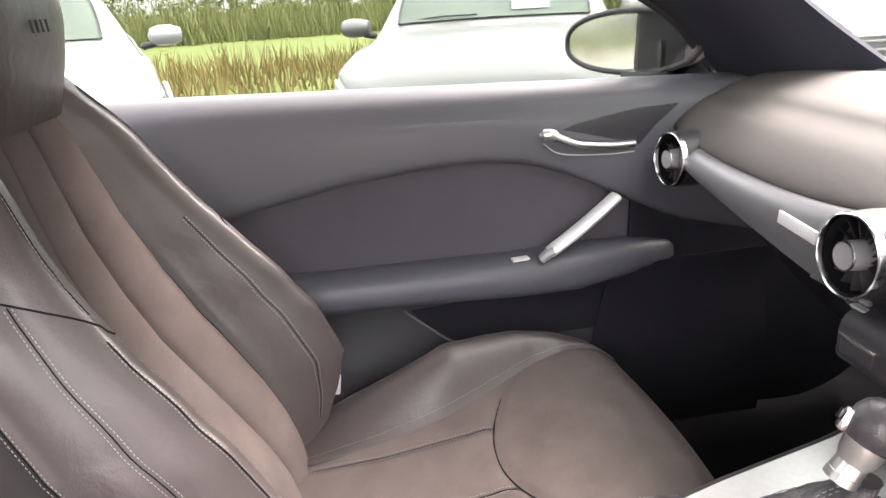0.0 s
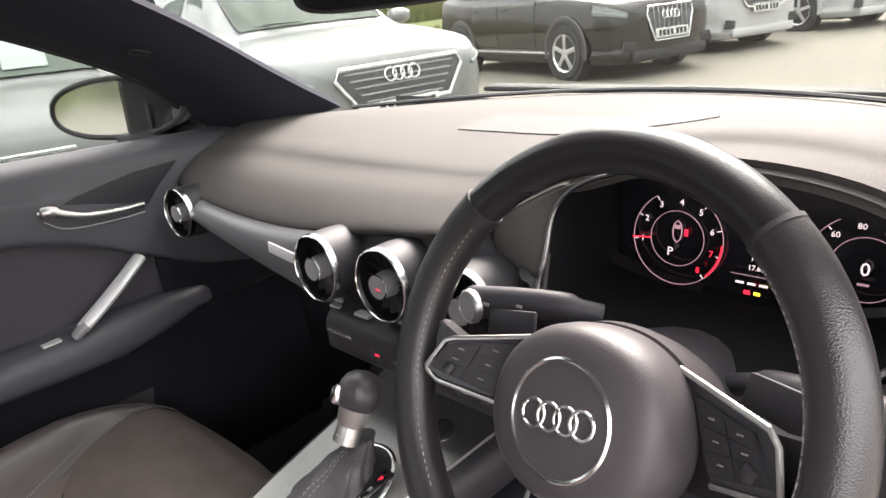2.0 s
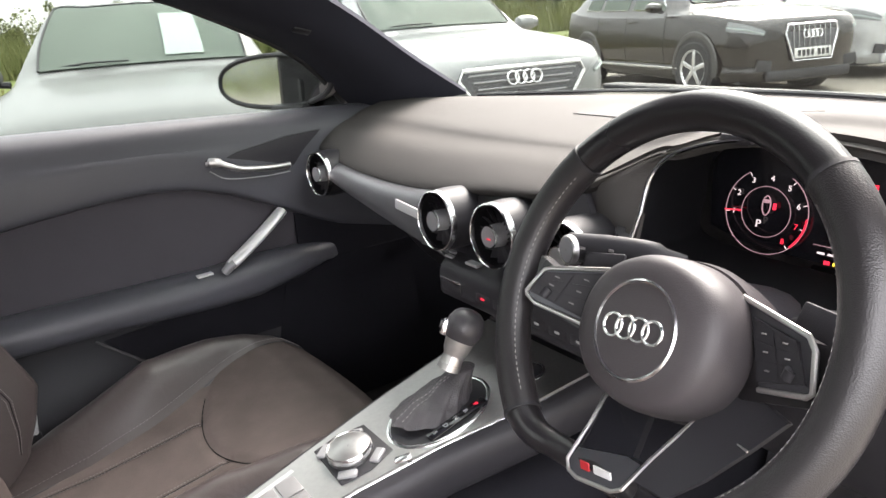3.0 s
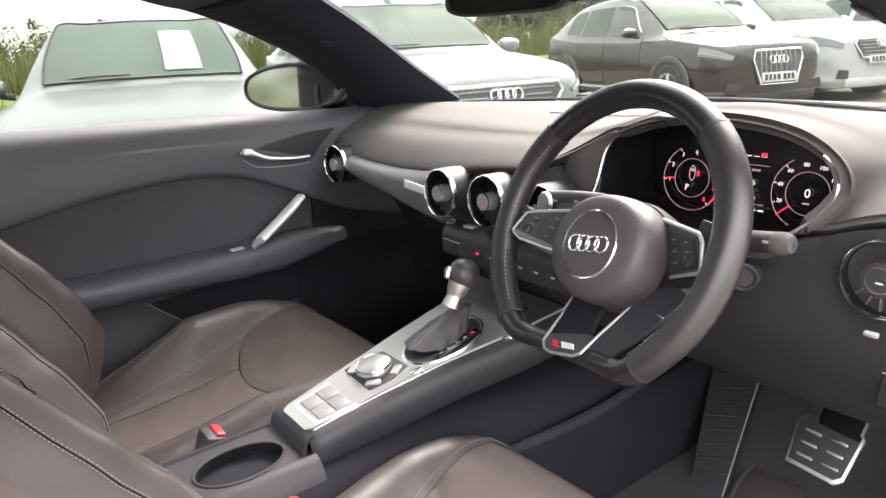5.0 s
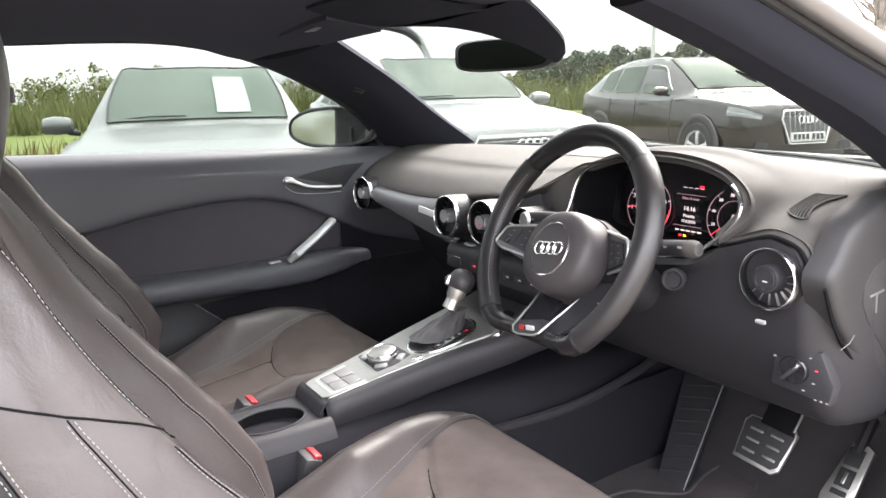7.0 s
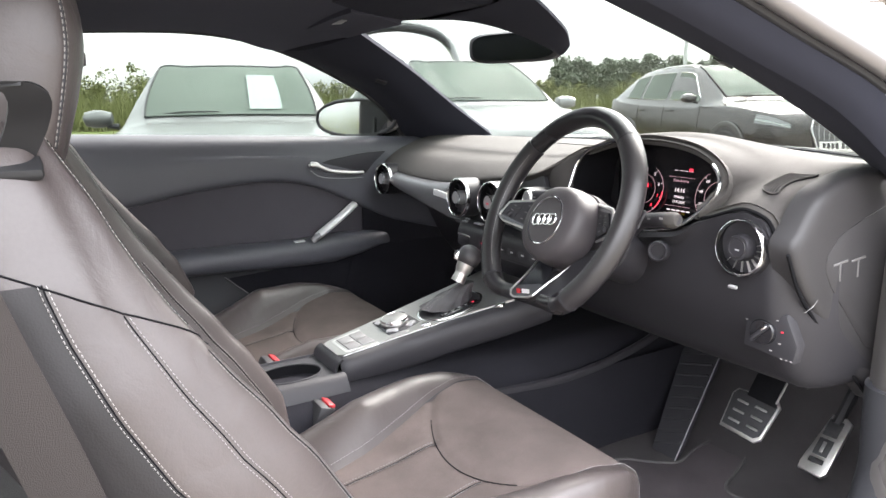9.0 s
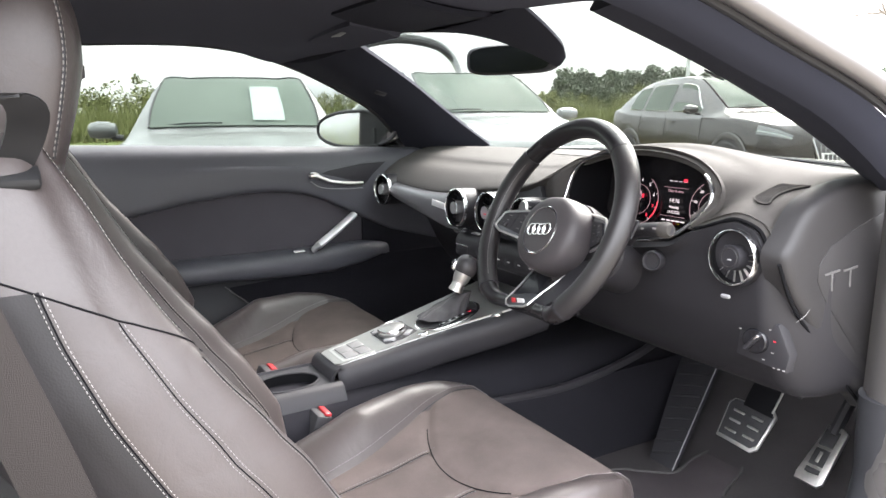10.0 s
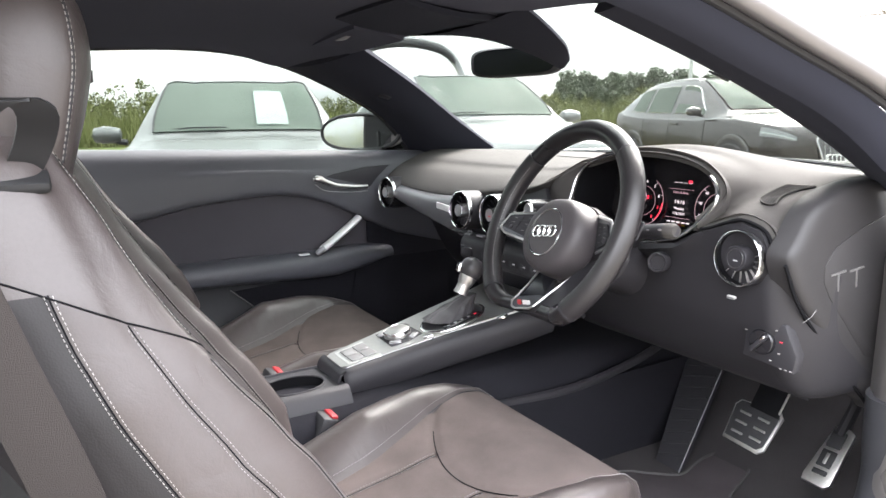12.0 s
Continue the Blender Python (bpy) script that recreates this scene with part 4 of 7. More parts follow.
for i in range(4):
    c = Vector((-0.0198 + 0.0133 * i, -0.0010 + 0.0012 * i, 0.0004))
    part("emblem_ring", WT(tube([c + Vector((0.0092 * math.cos(a), 0.0092 * math.sin(a), 0.0004 * (i % 2))) for a in np.linspace(0, 2 * np.pi, 33)[:-1]], 0.0014, 0.0012, 6, True)), M["chrome"], hub)
part("column_shroud", tube(cr([(0.315, 0.66, 0.873), (0.315, 0.70, 0.860), (0.315, 0.76, 0.838), (0.315, 0.84, 0.80)], 16), [0.062] * 4 + [0.072] * 12, [0.048] * 4 + [0.055] * 12, 24), M["dash_dark"], sw)
PADS = (
    # outline of the silver frame, corners of the key field, spoke behind
    ([(0.050, 0.049, -0.051), (0.123, 0.035, -0.020), (0.130, 0.027, -0.019), (0.135, 0.000, -0.022), (0.131, -0.0035, -0.024), (0.0885, -0.0120, -0.041), (0.066, 0.030, -0.046)],
     [(0.0680, 0.0365, -0.0425), (0.1150, 0.0295, -0.0225), (0.1285, 0.0035, -0.0235), (0.0870, -0.0070, -0.0395)],
     [(0.045, 0.046, -0.058), (0.124, 0.032, -0.030), (0.156, 0.034, -0.026), (0.160, -0.016, -0.028), (0.132, -0.010, -0.034), (0.050, -0.030, -0.060)]),
    ([(-0.064, 0.042, -0.036), (-0.118, 0.0265, -0.008), (-0.124, 0.0235, -0.006), (-0.1395, -0.0005, -0.005), (-0.1385, -0.004, -0.006), (-0.128, -0.0095, -0.009), (-0.0795, -0.014, -0.031)],
     [(-0.069, 0.0365, -0.0315), (-0.1195, 0.0215, -0.0050), (-0.1325, 0.0000, -0.0035), (-0.0815, -0.0085, -0.0270)],
     [(-0.045, 0.044, -0.058), (-0.122, 0.026, -0.022), (-0.152, 0.036, -0.020), (-0.160, -0.010, -0.022), (-0.132, -0.012, -0.024), (-0.050, -0.030, -0.060)]))
for s, (frame_out, field, spoke) in zip((1, -1), PADS):
    part("spoke", WT(wedge(spoke, 0.014)), M["rim_leather"], sw)
    pad = part("button_pad", WT(wedge([(x, y, z + 0.001) for x, y, z in field], 0.006)), M["dash_dark"], sw, "black button pad in a silver frame")
    part("silver_frame", WT(wedge([(x, y, z - 0.001) for x, y, z in frame_out], 0.005)), M["frame_dark"], pad)
    lift = [Vector((x, y, z)) for x, y, z in frame_out]
    edge_line = lift[:6] if s > 0 else lift[1:] 
    part("silver_edge", WT(tube([tuple(p) for p in ([lift[0].lerp(lift[1], 0.5 * q) for q in (0, 1)] + edge_line[1:] if s > 0 else [lift[0]] + edge_line)], 0.0022, 0.0018, 8)), M["alu"], pad)
    A, B, C, D = [Vector(p) + Vector((0, 0, 0.0012)) for p in field]
    q = lambda u, v: (A.lerp(B, u)).lerp(D.lerp(C, u), v)
    for row in range(3):
        for col in range(2):
            u0, u1, v0, v1 = 0.04 + 0.48 * col, 0.48 + 0.48 * col, 0.05 + 0.31 * row, 0.33 + 0.31 * row
            bt = part("button", WT(wedge([tuple(q(u, v)) for u, v in ((u0, v0), (u1, v0), (u1, v1), (u0, v1))], 0.002)), M["black"], pad)
            m_ = q((u0 + u1) / 2, (v0 + v1) / 2)
            if (row, col) != (2, 1):
                part("symbol", WT(xf(rbox(0.0055, 0.0013, 0.0005, 0.0002, 1), pose(m_.x, m_.y, m_.z + 0.0003, 0, -22 * s, 6 * s))), M["stitch_dark"], bt)
    m_ = q(0.74, 0.80)
    part("roller", WT(xf(tube([(-0.004, 0, 0), (0, 0, 0), (0.004, 0, 0)], 0.0045, n=12), pose(m_.x, m_.y, m_.z, 0, -20 * s, 70))), M["dash_dark"], pad)
    part("shift_paddle", WT(xf(rbox(0.052, 0.030, 0.005, 0.0024), pose(s * 0.112, 0.040, -0.066, 0, 0, -s * 8))), M["dash_dark"], sw)
lg = part("lower_spoke", WT(wedge([(-0.0466, -0.0550, -0.052), (0.000, -0.0600, -0.052), (0.014, -0.100, -0.028), (-0.0337, -0.120, -0.0155)], 0.008)), M["gloss_black"], sw, "dark lower spoke edged in silver")
part("silver_edge", WT(tube([(-0.0466, -0.0550, -0.0515), (-0.0400, -0.088, -0.0320), (-0.0337, -0.121, -0.0100), (-0.0280, -0.1285, -0.0090), (-0.018, -0.1305, -0.0090), (0.018, -0.1245, -0.0095), (0.0265, -0.119, -0.0105)], 0.0018, 0.0018, 6)), M["alu"], lg)
lg = part("lower_spoke", WT(wedge([(0.0420, -0.0480, -0.0545), (0.066, -0.014, -0.058), (0.1134, -0.0265, -0.045), (0.0956, -0.0552, -0.040), (0.075, -0.088, -0.030), (0.052, -0.116, -0.020), (0.0255, -0.119, -0.0155), (0.031, -0.092, -0.031)], 0.007)), M["dash_dark"], sw, "dark grey lower spoke edged in silver")
part("silver_edge", WT(tube([(0.0265, -0.119, -0.0105), (0.031, -0.092, -0.0270), (0.0425, -0.049, -0.0535), (0.058, -0.024, -0.0575)], 0.0018, 0.0018, 6)), M["alu"], lg)
part("spoke_joint", WT(tube([(0.0425, -0.0495, -0.0530), (0.068, -0.052, -0.0465), (0.0956, -0.0552, -0.0395)], 0.0010, n=5)), M["alu"], lg)
bp = part("lower_bridge", WT(wedge([(-0.0337, -0.121, -0.0105), (-0.026, -0.1300, -0.0095), (0.018, -0.1245, -0.0100), (0.0265, -0.118, -0.0110), (0.030, -0.098, -0.0230), (0.012, -0.098, -0.0240), (-0.031, -0.110, -0.0165)], 0.009)), M["frame_dark"], sw)
part("trim_badge", WT(xf(rbox(0.019, 0.0080, 0.0016, 0.0004, 1), pose(0.004, -0.1165, -0.0118, 26, 0, 6))), M["silver"], bp)
part("red_mark", WT(xf(rbox(0.010, 0.0080, 0.0016, 0.0004, 1), pose(-0.0145, -0.1187, -0.0112, 26, 0, 6))), M["red"], bp)
for s, pts, half in ((-1, [(0.262, 0.712, 0.915), (0.238, 0.694, 0.924), (0.205, 0.682, 0.925), (0.170, 0.674, 0.922), (0.150, 0.670, 0.920)], 0.0150), (1, [(0.372, 0.715, 0.888), (0.410, 0.690, 0.912), (0.450, 0.676, 0.922), (0.480, 0.670, 0.927), (0.497, 0.668, 0.929)], 0.0112)):
    line = cr(pts, 20)
    st = part("column_stalk", tube(line, [0.009] * 4 + [0.011] * 14 + [0.010, 0.006], [half * 0.8] * 4 + [half] * 14 + [half * 0.9, half * 0.6], 16), M["dash_dark"], sw, "grey switch stalk with printed symbols")
    t = Vector(line[-3])
    if s < 0:
        part("stalk_cap", xf(lathe([(0.0005, 0.003), (0.0125, 0.003), (0.0145, 0.001), (0.0150, -0.004), (0.0005, -0.006)], 24), aim((t.x + 0.004, t.y - 0.010, t.z), (-0.25, -0.95, 0.1))), M["band"], st, "round end button in a bright ring")
        part("cap_ring", xf(lathe([(0.0132, 0.001), (0.0140, 0.0028), (0.0152, 0.0016), (0.0155, -0.003)], 28), aim((t.x + 0.004, t.y - 0.010, t.z), (-0.25, -0.95, 0.1))), M["alu"], st)
    else:
        part("stalk_cap", tube([line[-6], line[-3], line[-1]], [0.0116, 0.0118, 0.0085], [half + 0.0006, half + 0.0008, half * 0.75], 14), M["dash"], st)
    for i in range(2):
        g_ = Vector(line[9 + 4 * i])
        part("symbol", xf(rbox(0.007, 0.001, 0.003, 0.0004, 1), pose(g_.x, g_.y - 0.0112, g_.z + 0.003, -12)), M["stitch_dark"], st)


# ---------------------------------------------------------------- seats
def back_centre(z):
    return float(np.interp(z, [0.50, 0.56, 0.604, 0.68, 0.77, 0.84, 0.914, 0.99, 1.066, 1.12], [0.168, 0.146, 0.122, 0.068, 0.004, -0.034, -0.066, -0.090, -0.108, -0.116]))


def back_insert(z):
    return float(np.interp(z, [0.50, 0.60, 0.75, 0.85, 0.95, 1.03, 1.09], [0.146, 0.148, 0.154, 0.152, 0.140, 0.122, 0.100]))


def back_width(z):
    return float(np.interp(z, [0.45, 0.55, 0.65, 0.76, 0.86, 0.95, 1.03, 1.075, 1.10], [0.205, 0.215, 0.226, 0.228, 0.218, 0.200, 0.172, 0.145, 0.105]))


def back_bulge(z):
    return float(np.interp(z, [0.50, 0.57, 0.66, 0.74, 0.80, 0.885, 0.95, 1.016, 1.085], [0.0, 0.032, 0.082, 0.092, 0.086, 0.064, 0.046, 0.032, 0.008]))


def seat(front=0.0, lean=0.0, full=1.0):
    """front: how far the cushion reaches beyond 0.63; lean: how far the back sits back at its foot; full: fullness of the bolsters by the door."""
    o = thing("car_seat", (0, 0.3, 0.33), "black leather sports seat with grey suede centre panels", "car seat", "front seats")
    zs = np.linspace(0.52, 1.085, 46)
    mid = lambda z: back_centre(z) - lean * max(0.0, 1.0 - z) / 0.35
    skew = lambda p: (p[0], p[1] - 0.075 * p[0], p[2])
    # centre panel in three upright channels
    P = []
    for z in zs:
        w = back_insert(z) * 0.79
        row = []
        for u in np.linspace(-1, 1, 61):
            ch = 0.022 * (abs(math.cos(1.5 * math.pi * u)) ** 0.5) * min(1, (1 - abs(u)) * 10 + 0.2)
            dish = back_bulge(z) * 0.34 * abs(u) ** 2.0
            row.append(skew((w * u, mid(z) + dish + ch - 0.016, z)))
        P.append(row)
    part("centre_panel", sheet(np.array(P)), M["suede"], o, "grey suede centre panel with upright channels", 60)
    for s in (-1, 1):
        P = []
        for z in zs:
            w, W2, b, yc = back_insert(z), back_width(z), back_bulge(z) * (full if s < 0 else 1.0), mid(z)
            w0 = w * 0.79
            y0 = yc + 0.34 * back_bulge(z)
            pts = [(s * (w0 - 0.004), y0 - 0.010, z), (s * (w0 + 0.005), y0 + 0.008, z), (s * (w0 * 0.45 + w * 0.55), yc + 0.70 * b + 0.004, z), (s * (w + 0.002), yc + 0.97 * b + 0.004, z), (s * (w + 0.020), yc + 0.98 * b + 0.003, z), (s * (w + (W2 - w) * 0.62), yc + 0.60 * b - 0.002, z), (s * (W2 - 0.004), yc - 0.004, z), (s * (W2 + 0.002), yc - 0.045, z), (s * (W2 - 0.004), yc - 0.095, z), (s * (W2 - 0.05), yc - 0.135, z)]
            P.append(cr([skew(p) for p in pts], 37))
        P = np.array(P)
        n = normals(P)
        sgn = -1 if n[20][16].dot([s, 0.6, 0]) < 0 else 1
        for j0 in (14, 21, 26):
            end_i = 44 if j0 == 14 else 35
            for i_ in range(1, end_i):
                P[i_, j0] -= sgn * n[i_, j0] * 0.0022
        top_i = int(np.searchsorted(zs, 0.955))
        bo = part("side_bolster", join(sheet(P[:, :27]), sheet(P[top_i:, 26:])), M["leather"], o, "black leather side bolster with double stitching", 60)
        # below the outer seam the shade on the side is painted as darker leather
        part("side_cover", sheet(P[:top_i + 1, 26:]), M["side_shade"], o, "seat side leather coloured dark for shade", 60)
        for j, z0, z1, m_ in ((8, 0.56, 0.90, "stitch"), (15, 0.885, 1.08, "stitch"), (16, 0.53, 0.880, "stitch_dark"), (21, 0.53, 0.925, "stitch_dark"), (26, 0.53, 0.962, "stitch")):
            first, last = max(1, int(np.searchsorted(zs, z0))), int(np.searchsorted(zs, z1))
            for d in (-0.30, 0.30):
                line = np.array([P[i][j] * (1 - abs(d)) + P[i][j + (1 if d > 0 else -1)] * abs(d) + sgn * n[i][j] * 0.0007 for i in range(first, last)])
                stitches(line, 0.0005, 0.0030, 0.0017, bo, M[m_])
            part("seam", tube([P[i][j] + sgn * n[i][j] * 0.0003 for i in range(first, last)], 0.0007, n=5), M["lining"], bo)
        cross = []
        for j in range(13, 36):
            zc = 0.872 + (j - 13) / 23 * 0.150
            cross.append(np.array([np.interp(zc, zs, P[:, j, q]) for q in range(3)]) + sgn * n[25][j] * 0.0004)
        part("cross_seam", tube(cross, 0.0010, n=5), M["lining"], bo)
    # rear shell
    R = []
    for z in np.linspace(0.46, 1.09, 24):
        W2, yc = back_width(z) - 0.012, mid(z)
        R.append([(W2 * math.copysign(abs(math.cos(a)) ** 0.5, math.cos(a)), yc - 0.085 + (0.062 if math.sin(a) > 0 else 0.055) * math.copysign(abs(math.sin(a)) ** 0.6, math.sin(a)), z) for a in np.linspace(0, 2 * np.pi, 40, endpoint=False)])
    part("back_shell", rings(R), M["shell"], o, "black plastic back shell")
    # shoulder and headrest in one piece
    R = []
    for z, w, d, yc in ((1.045, 0.120, 0.035, -0.118), (1.075, 0.128, 0.042, -0.116), (1.11, 0.130, 0.048, -0.112), (1.15, 0.128, 0.052, -0.108), (1.19, 0.122, 0.050, -0.108), (1.215, 0.112, 0.042, -0.110), (1.232, 0.088, 0.028, -0.112), (1.238, 0.04, 0.012, -0.113)):
        R.append([(w * math.copysign(abs(math.cos(a)) ** 0.55, math.cos(a)), yc + d * math.copysign(abs(math.sin(a)) ** 0.7, math.sin(a)), z) for a in np.linspace(0, 2 * np.pi, 48, endpoint=False)])
    Rn = np.array(R)
    Rn = np.stack([cr(Rn[:, j], 28) for j in range(48)], 1)
    hr = part("headrest", rings(Rn), M["leather"], o, "black leather headrest with stitched seam", 60)
    for s in (0, 1):
        j = 4 if s == 0 else 20
        part("seam", tube([Rn[i][j] for i in range(2, 24)], 0.0016, n=5), M["black"], hr)
        for d in (-1, 1):
            line = np.array([Rn[i][j] * 0.75 + Rn[i][j + d] * 0.25 + np.array([0.0006 * (1 if s == 0 else -1), 0.0006, 0]) for i in range(2, 24)])
            stitches(line, 0.0006, 0.0036, 0.0022, hr, M["stitch"])
    part("embossed_mark", xf(join(*[tube([(-0.02 + 0.013 * i, 0, 0), (-0.018 + 0.013 * i, 0.0, 0.012)], 0.0012, n=5) for i in range(4)]), Matrix.Translation((0, -0.0545, 1.135))), M["leather_soft"], hr)

    # cushion
    def top(x, y):
        t = (y - 0.10) / 0.55
        base = np.interp(y - front, [0.08, 0.20, 0.33, 0.45, 0.525, 0.575, 0.610, 0.627, 0.630], [0.520, 0.528, 0.548, 0.576, 0.588, 0.580, 0.553, 0.515, 0.470])
        u = abs(x) / 0.165
        return base + 0.012 * min(u, 1) ** 2 + 0.010 * np.interp(y, [0.1, 0.4], [1, 0]) * min(u / 0.55, 1) ** 2

    ys = np.concatenate([np.linspace(0.10, 0.52 + front, 64), np.linspace(0.533, 0.629, 14) + front])

    def fw(y):
        return float(np.interp(y - front, [0.1, 0.2, 0.3, 0.40, 0.47, 0.55, 0.59, 0.630], [0.074, 0.088, 0.108, 0.140, 0.162, 0.178, 0.178, 0.166]))

    P = []
    for y in ys:
        row = []
        for u in np.linspace(-1, 1, 61):
            x = fw(y) * u
            z = top(x, y)
            ye = y - 0.02 * u * u * (1 if y > 0.5 else (y / 0.5) ** 2)
            arc_y = 0.385 + 0.055 * (x / 0.15) ** 2
            if ye < arc_y:
                z -= 0.005 * math.exp(-((abs(x) - 0.066) / 0.007) ** 2)
            z -= 0.007 * math.exp(-((arc_y - ye) / 0.008) ** 2)
            row.append((x, ye, z))
        P.append(row)
    cp = part("cushion_panel", sheet(np.array(P)), M["suede"], o, "grey suede seat cushion panel", 60)
    C = np.array(P)

    def on_cushion(x, y, lift):
        zz = [float(np.interp(x, r[:, 0], r[:, 2])) for r in C]
        yy = [float(np.interp(x, r[:, 0], r[:, 1])) for r in C]
        return (x, y, float(np.interp(y, yy, zz)) + lift)

    arc_line = []
    for x in np.linspace(-0.118, 0.118, 41):
        a = y = 0.385 + 0.055 * (x / 0.15) ** 2
        for _ in range(4):
            y = a + 0.02 * (x / fw(y)) ** 2 * (y / 0.5) ** 2
        arc_line.append((x, a, top(x, y) - 0.0062))
    part("seam", tube(arc_line, 0.0011, n=5), M["lining"], cp)
    stitches([(x, y + 0.006, z + 0.0028) for x, y, z in arc_line], 0.0005, 0.0030, 0.0018, cp, M["stitch_dark"])
    for xl in (-0.066, 0.066):
        line = [on_cushion(xl, y, 0.0004) for y in np.linspace(0.13, 0.385 + 0.055 * (xl / 0.15) ** 2 - 0.002, 24)]
        part("seam", tube(line, 0.0009, n=5), M["lining"], cp)
        for d in (-0.004, 0.004):
            stitches([(x + d, y, z + 0.0018) for x, y, z in line], 0.0005, 0.0030, 0.0018, cp, M["stitch_dark"])
    for s in (-1, 1):
        P = []
        for y in ys:
            f = fw(y)
            zt = top(f, y)
            lift = float(np.interp(y - front, [0.08, 0.18, 0.33, 0.45, 0.53, 0.60, 0.630], [0.000, 0.026, 0.050, 0.028, 0.009, 0.0, -0.004])) * (full if s < 0 and y - front < 0.60 else 1.0)
            out = float(np.interp(y - front, [0.08, 0.28, 0.40, 0.50, 0.58, 0.630], [0.205, 0.226, 0.240, 0.230, 0.212, 0.186])) - f
            yo = y - 0.02 * (1 if y > 0.5 else (y / 0.5) ** 2)
            pts = [(s * (f - 0.002), yo, zt - 0.006), (s * (f + 0.006), yo, zt + 0.004), (s * (f + 0.42 * out), yo - 0.004, zt + lift), (s * (f + 0.80 * out), yo - 0.012, zt + lift * 0.75), (s * (f + out), yo - 0.02, zt - 0.030), (s * (f + out - 0.004), yo - 0.025, max(0.40, zt - 0.09)), (s * (f + out - 0.02), yo - 0.03, 0.40)]
            P.append(cr(pts, 22))
        P = np.array(P)
        cb = part("cushion_bolster", sheet(P), M["leather"], o, "", 60)
        part("seam", tube([tuple(P[i][2]) for i in range(0, len(ys), 2)], 0.0014, n=5), M["black"], cb)
        stitches(np.array([P[i][4] + np.array([0, 0, 0.0005]) for i in range(0, len(ys))]), 0.0006, 0.0036, 0.0022, cb, M["stitch_dark"])
    part("seat_base", join(xf(rbox(0.40, 0.50, 0.10, 0.03), Matrix.Translation((0, 0.37, 0.42))), xf(rbox(0.42, 0.42, 0.05, 0.01), Matrix.Translation((0, 0.34, 0.365))), xf(rbox(0.30, 0.06, 0.05, 0.02), Matrix.Translation((0, 0.585, 0.455)))), M["dash_dark"], o)
    for x in (-0.18, 0.18):
        part("seat_rail", xf(rbox(0.03, 0.62, 0.02, 0.004), Matrix.Translation((x, 0.33, 0.341))), M["black"], o)
    return o


s1 = seat()
s1.location = (0.338, 0.3, 0.33)
s2 = seat(0.034, 0.034, 1.55)
s2.location = (-0.338, 0.304, 0.332)

# seat belts
for x, lab in ((0.101, "black belt buckle with red release beside the driver seat"), (-0.122, "black belt buckle with red release beside the passenger seat")):
    y, z = (0.262, 0.548) if x > 0 else (0.240, 0.560)
    bk = thing("belt_buckle", (x, y - 0.03, 0.46), lab, "belt buckle")
    part("stalk", tube([(x, y - 0.055, 0.40), (x, y - 0.035, 0.46), (x, y - 0.012, z - 0.02)], 0.012, 0.008, 8), M["black"], bk)
    part("housing", xf(rbox(0.046, 0.032, 0.088, 0.007), pose(x, y, z + 0.002, -20)), M["black"], bk)
    part("boot", xf(rbox(0.050, 0.038, 0.070, 0.010), pose(x, y - 0.022, z - 0.060, -20)), M["black"], bk)
    part("release_button", xf(rbox(0.036, 0.013, 0.006, 0.0020), pose(x, y + 0.0215, z + 0.0425, -20)), M["red"], bk, "red release button")
lt = thing("belt_latch", (-0.555, 0.165, 0.54), "bright metal belt anchor latch beside the passenger cushion", "belt latch")
part("plate", xf(rbox(0.006, 0.022, 0.040, 0.0025), pose(-0.560, 0.172, 0.568, -8)), M["silver"], lt)
part("stem", xf(rbox(0.012, 0.030, 0.070, 0.004), pose(-0.562, 0.166, 0.520, -8)), M["black"], lt)
sb = thing("seat_belt", (0.60, -0.15, 0.33), "grey-brown seat belt webbing hanging behind the driver seat", "seat belt")
path = cr([(0.560, -0.27, 1.16), (0.600, -0.195, 1.06), (0.625, -0.150, 0.93), (0.635, -0.113, 0.80), (0.630, -0.077, 0.62), (0.63, -0.055, 0.42)], 30)
part("anchor", xf(rbox(0.014, 0.055, 0.075, 0.006), pose(0.572, -0.262, 1.150, -25)), M["dash_dark"], sb, "dark plastic belt anchor")
part("buckle_stop", xf(lathe([(0.0005, 0.002), (0.005, 0.0018), (0.006, 0.0), (0.0005, -0.001)], 14), aim((0.634, -0.10, 0.70), (1, 0.1, 0))), M["black"], sb)
wv = np.array([0.12, 0.99, 0.0]) * 0.022
part("webbing", solid(np.stack([path - wv, path - wv * 0.3 + np.array([0.002, 0, 0]), path + wv * 0.3 + np.array([0.002, 0, 0]), path + wv], 1), 0.0016), M["webbing"], sb)
bg = thing("belt_guide", (0.50, -0.13, 1.05), "dark leather belt guide loop on the seat shoulder", "belt guide")
part("loop", solid(np.stack([cr([(0.475 + dx, -0.115, 1.045), (0.492 + dx, -0.098, 1.08), (0.515 + dx, -0.095, 1.105), (0.525 + dx, -0.115, 1.115), (0.515 + dx, -0.14, 1.10), (0.495 + dx, -0.15, 1.06)], 18) + np.array([0, dy, 0]) for dx, dy in ((0, 0), (0.004, -0.03))], 1), 0.003), M["shell"], bg)
part("base", xf(rbox(0.06, 0.05, 0.012, 0.005), pose(0.475, -0.13, 1.052, 0, 20, 0)), M["shell"], bg)

# ---------------------------------------------------------------- centre console
con = thing("centre_console", (0, 0.5, 0.33), "dark centre console with a brushed metal top plate", "centre console")


def plate_z(y):
    return float(np.interp(y, [0.20, 0.335, 0.45, 0.56, 0.70, 0.78], [0.622, 0.634, 0.650, 0.672, 0.704, 0.722]))


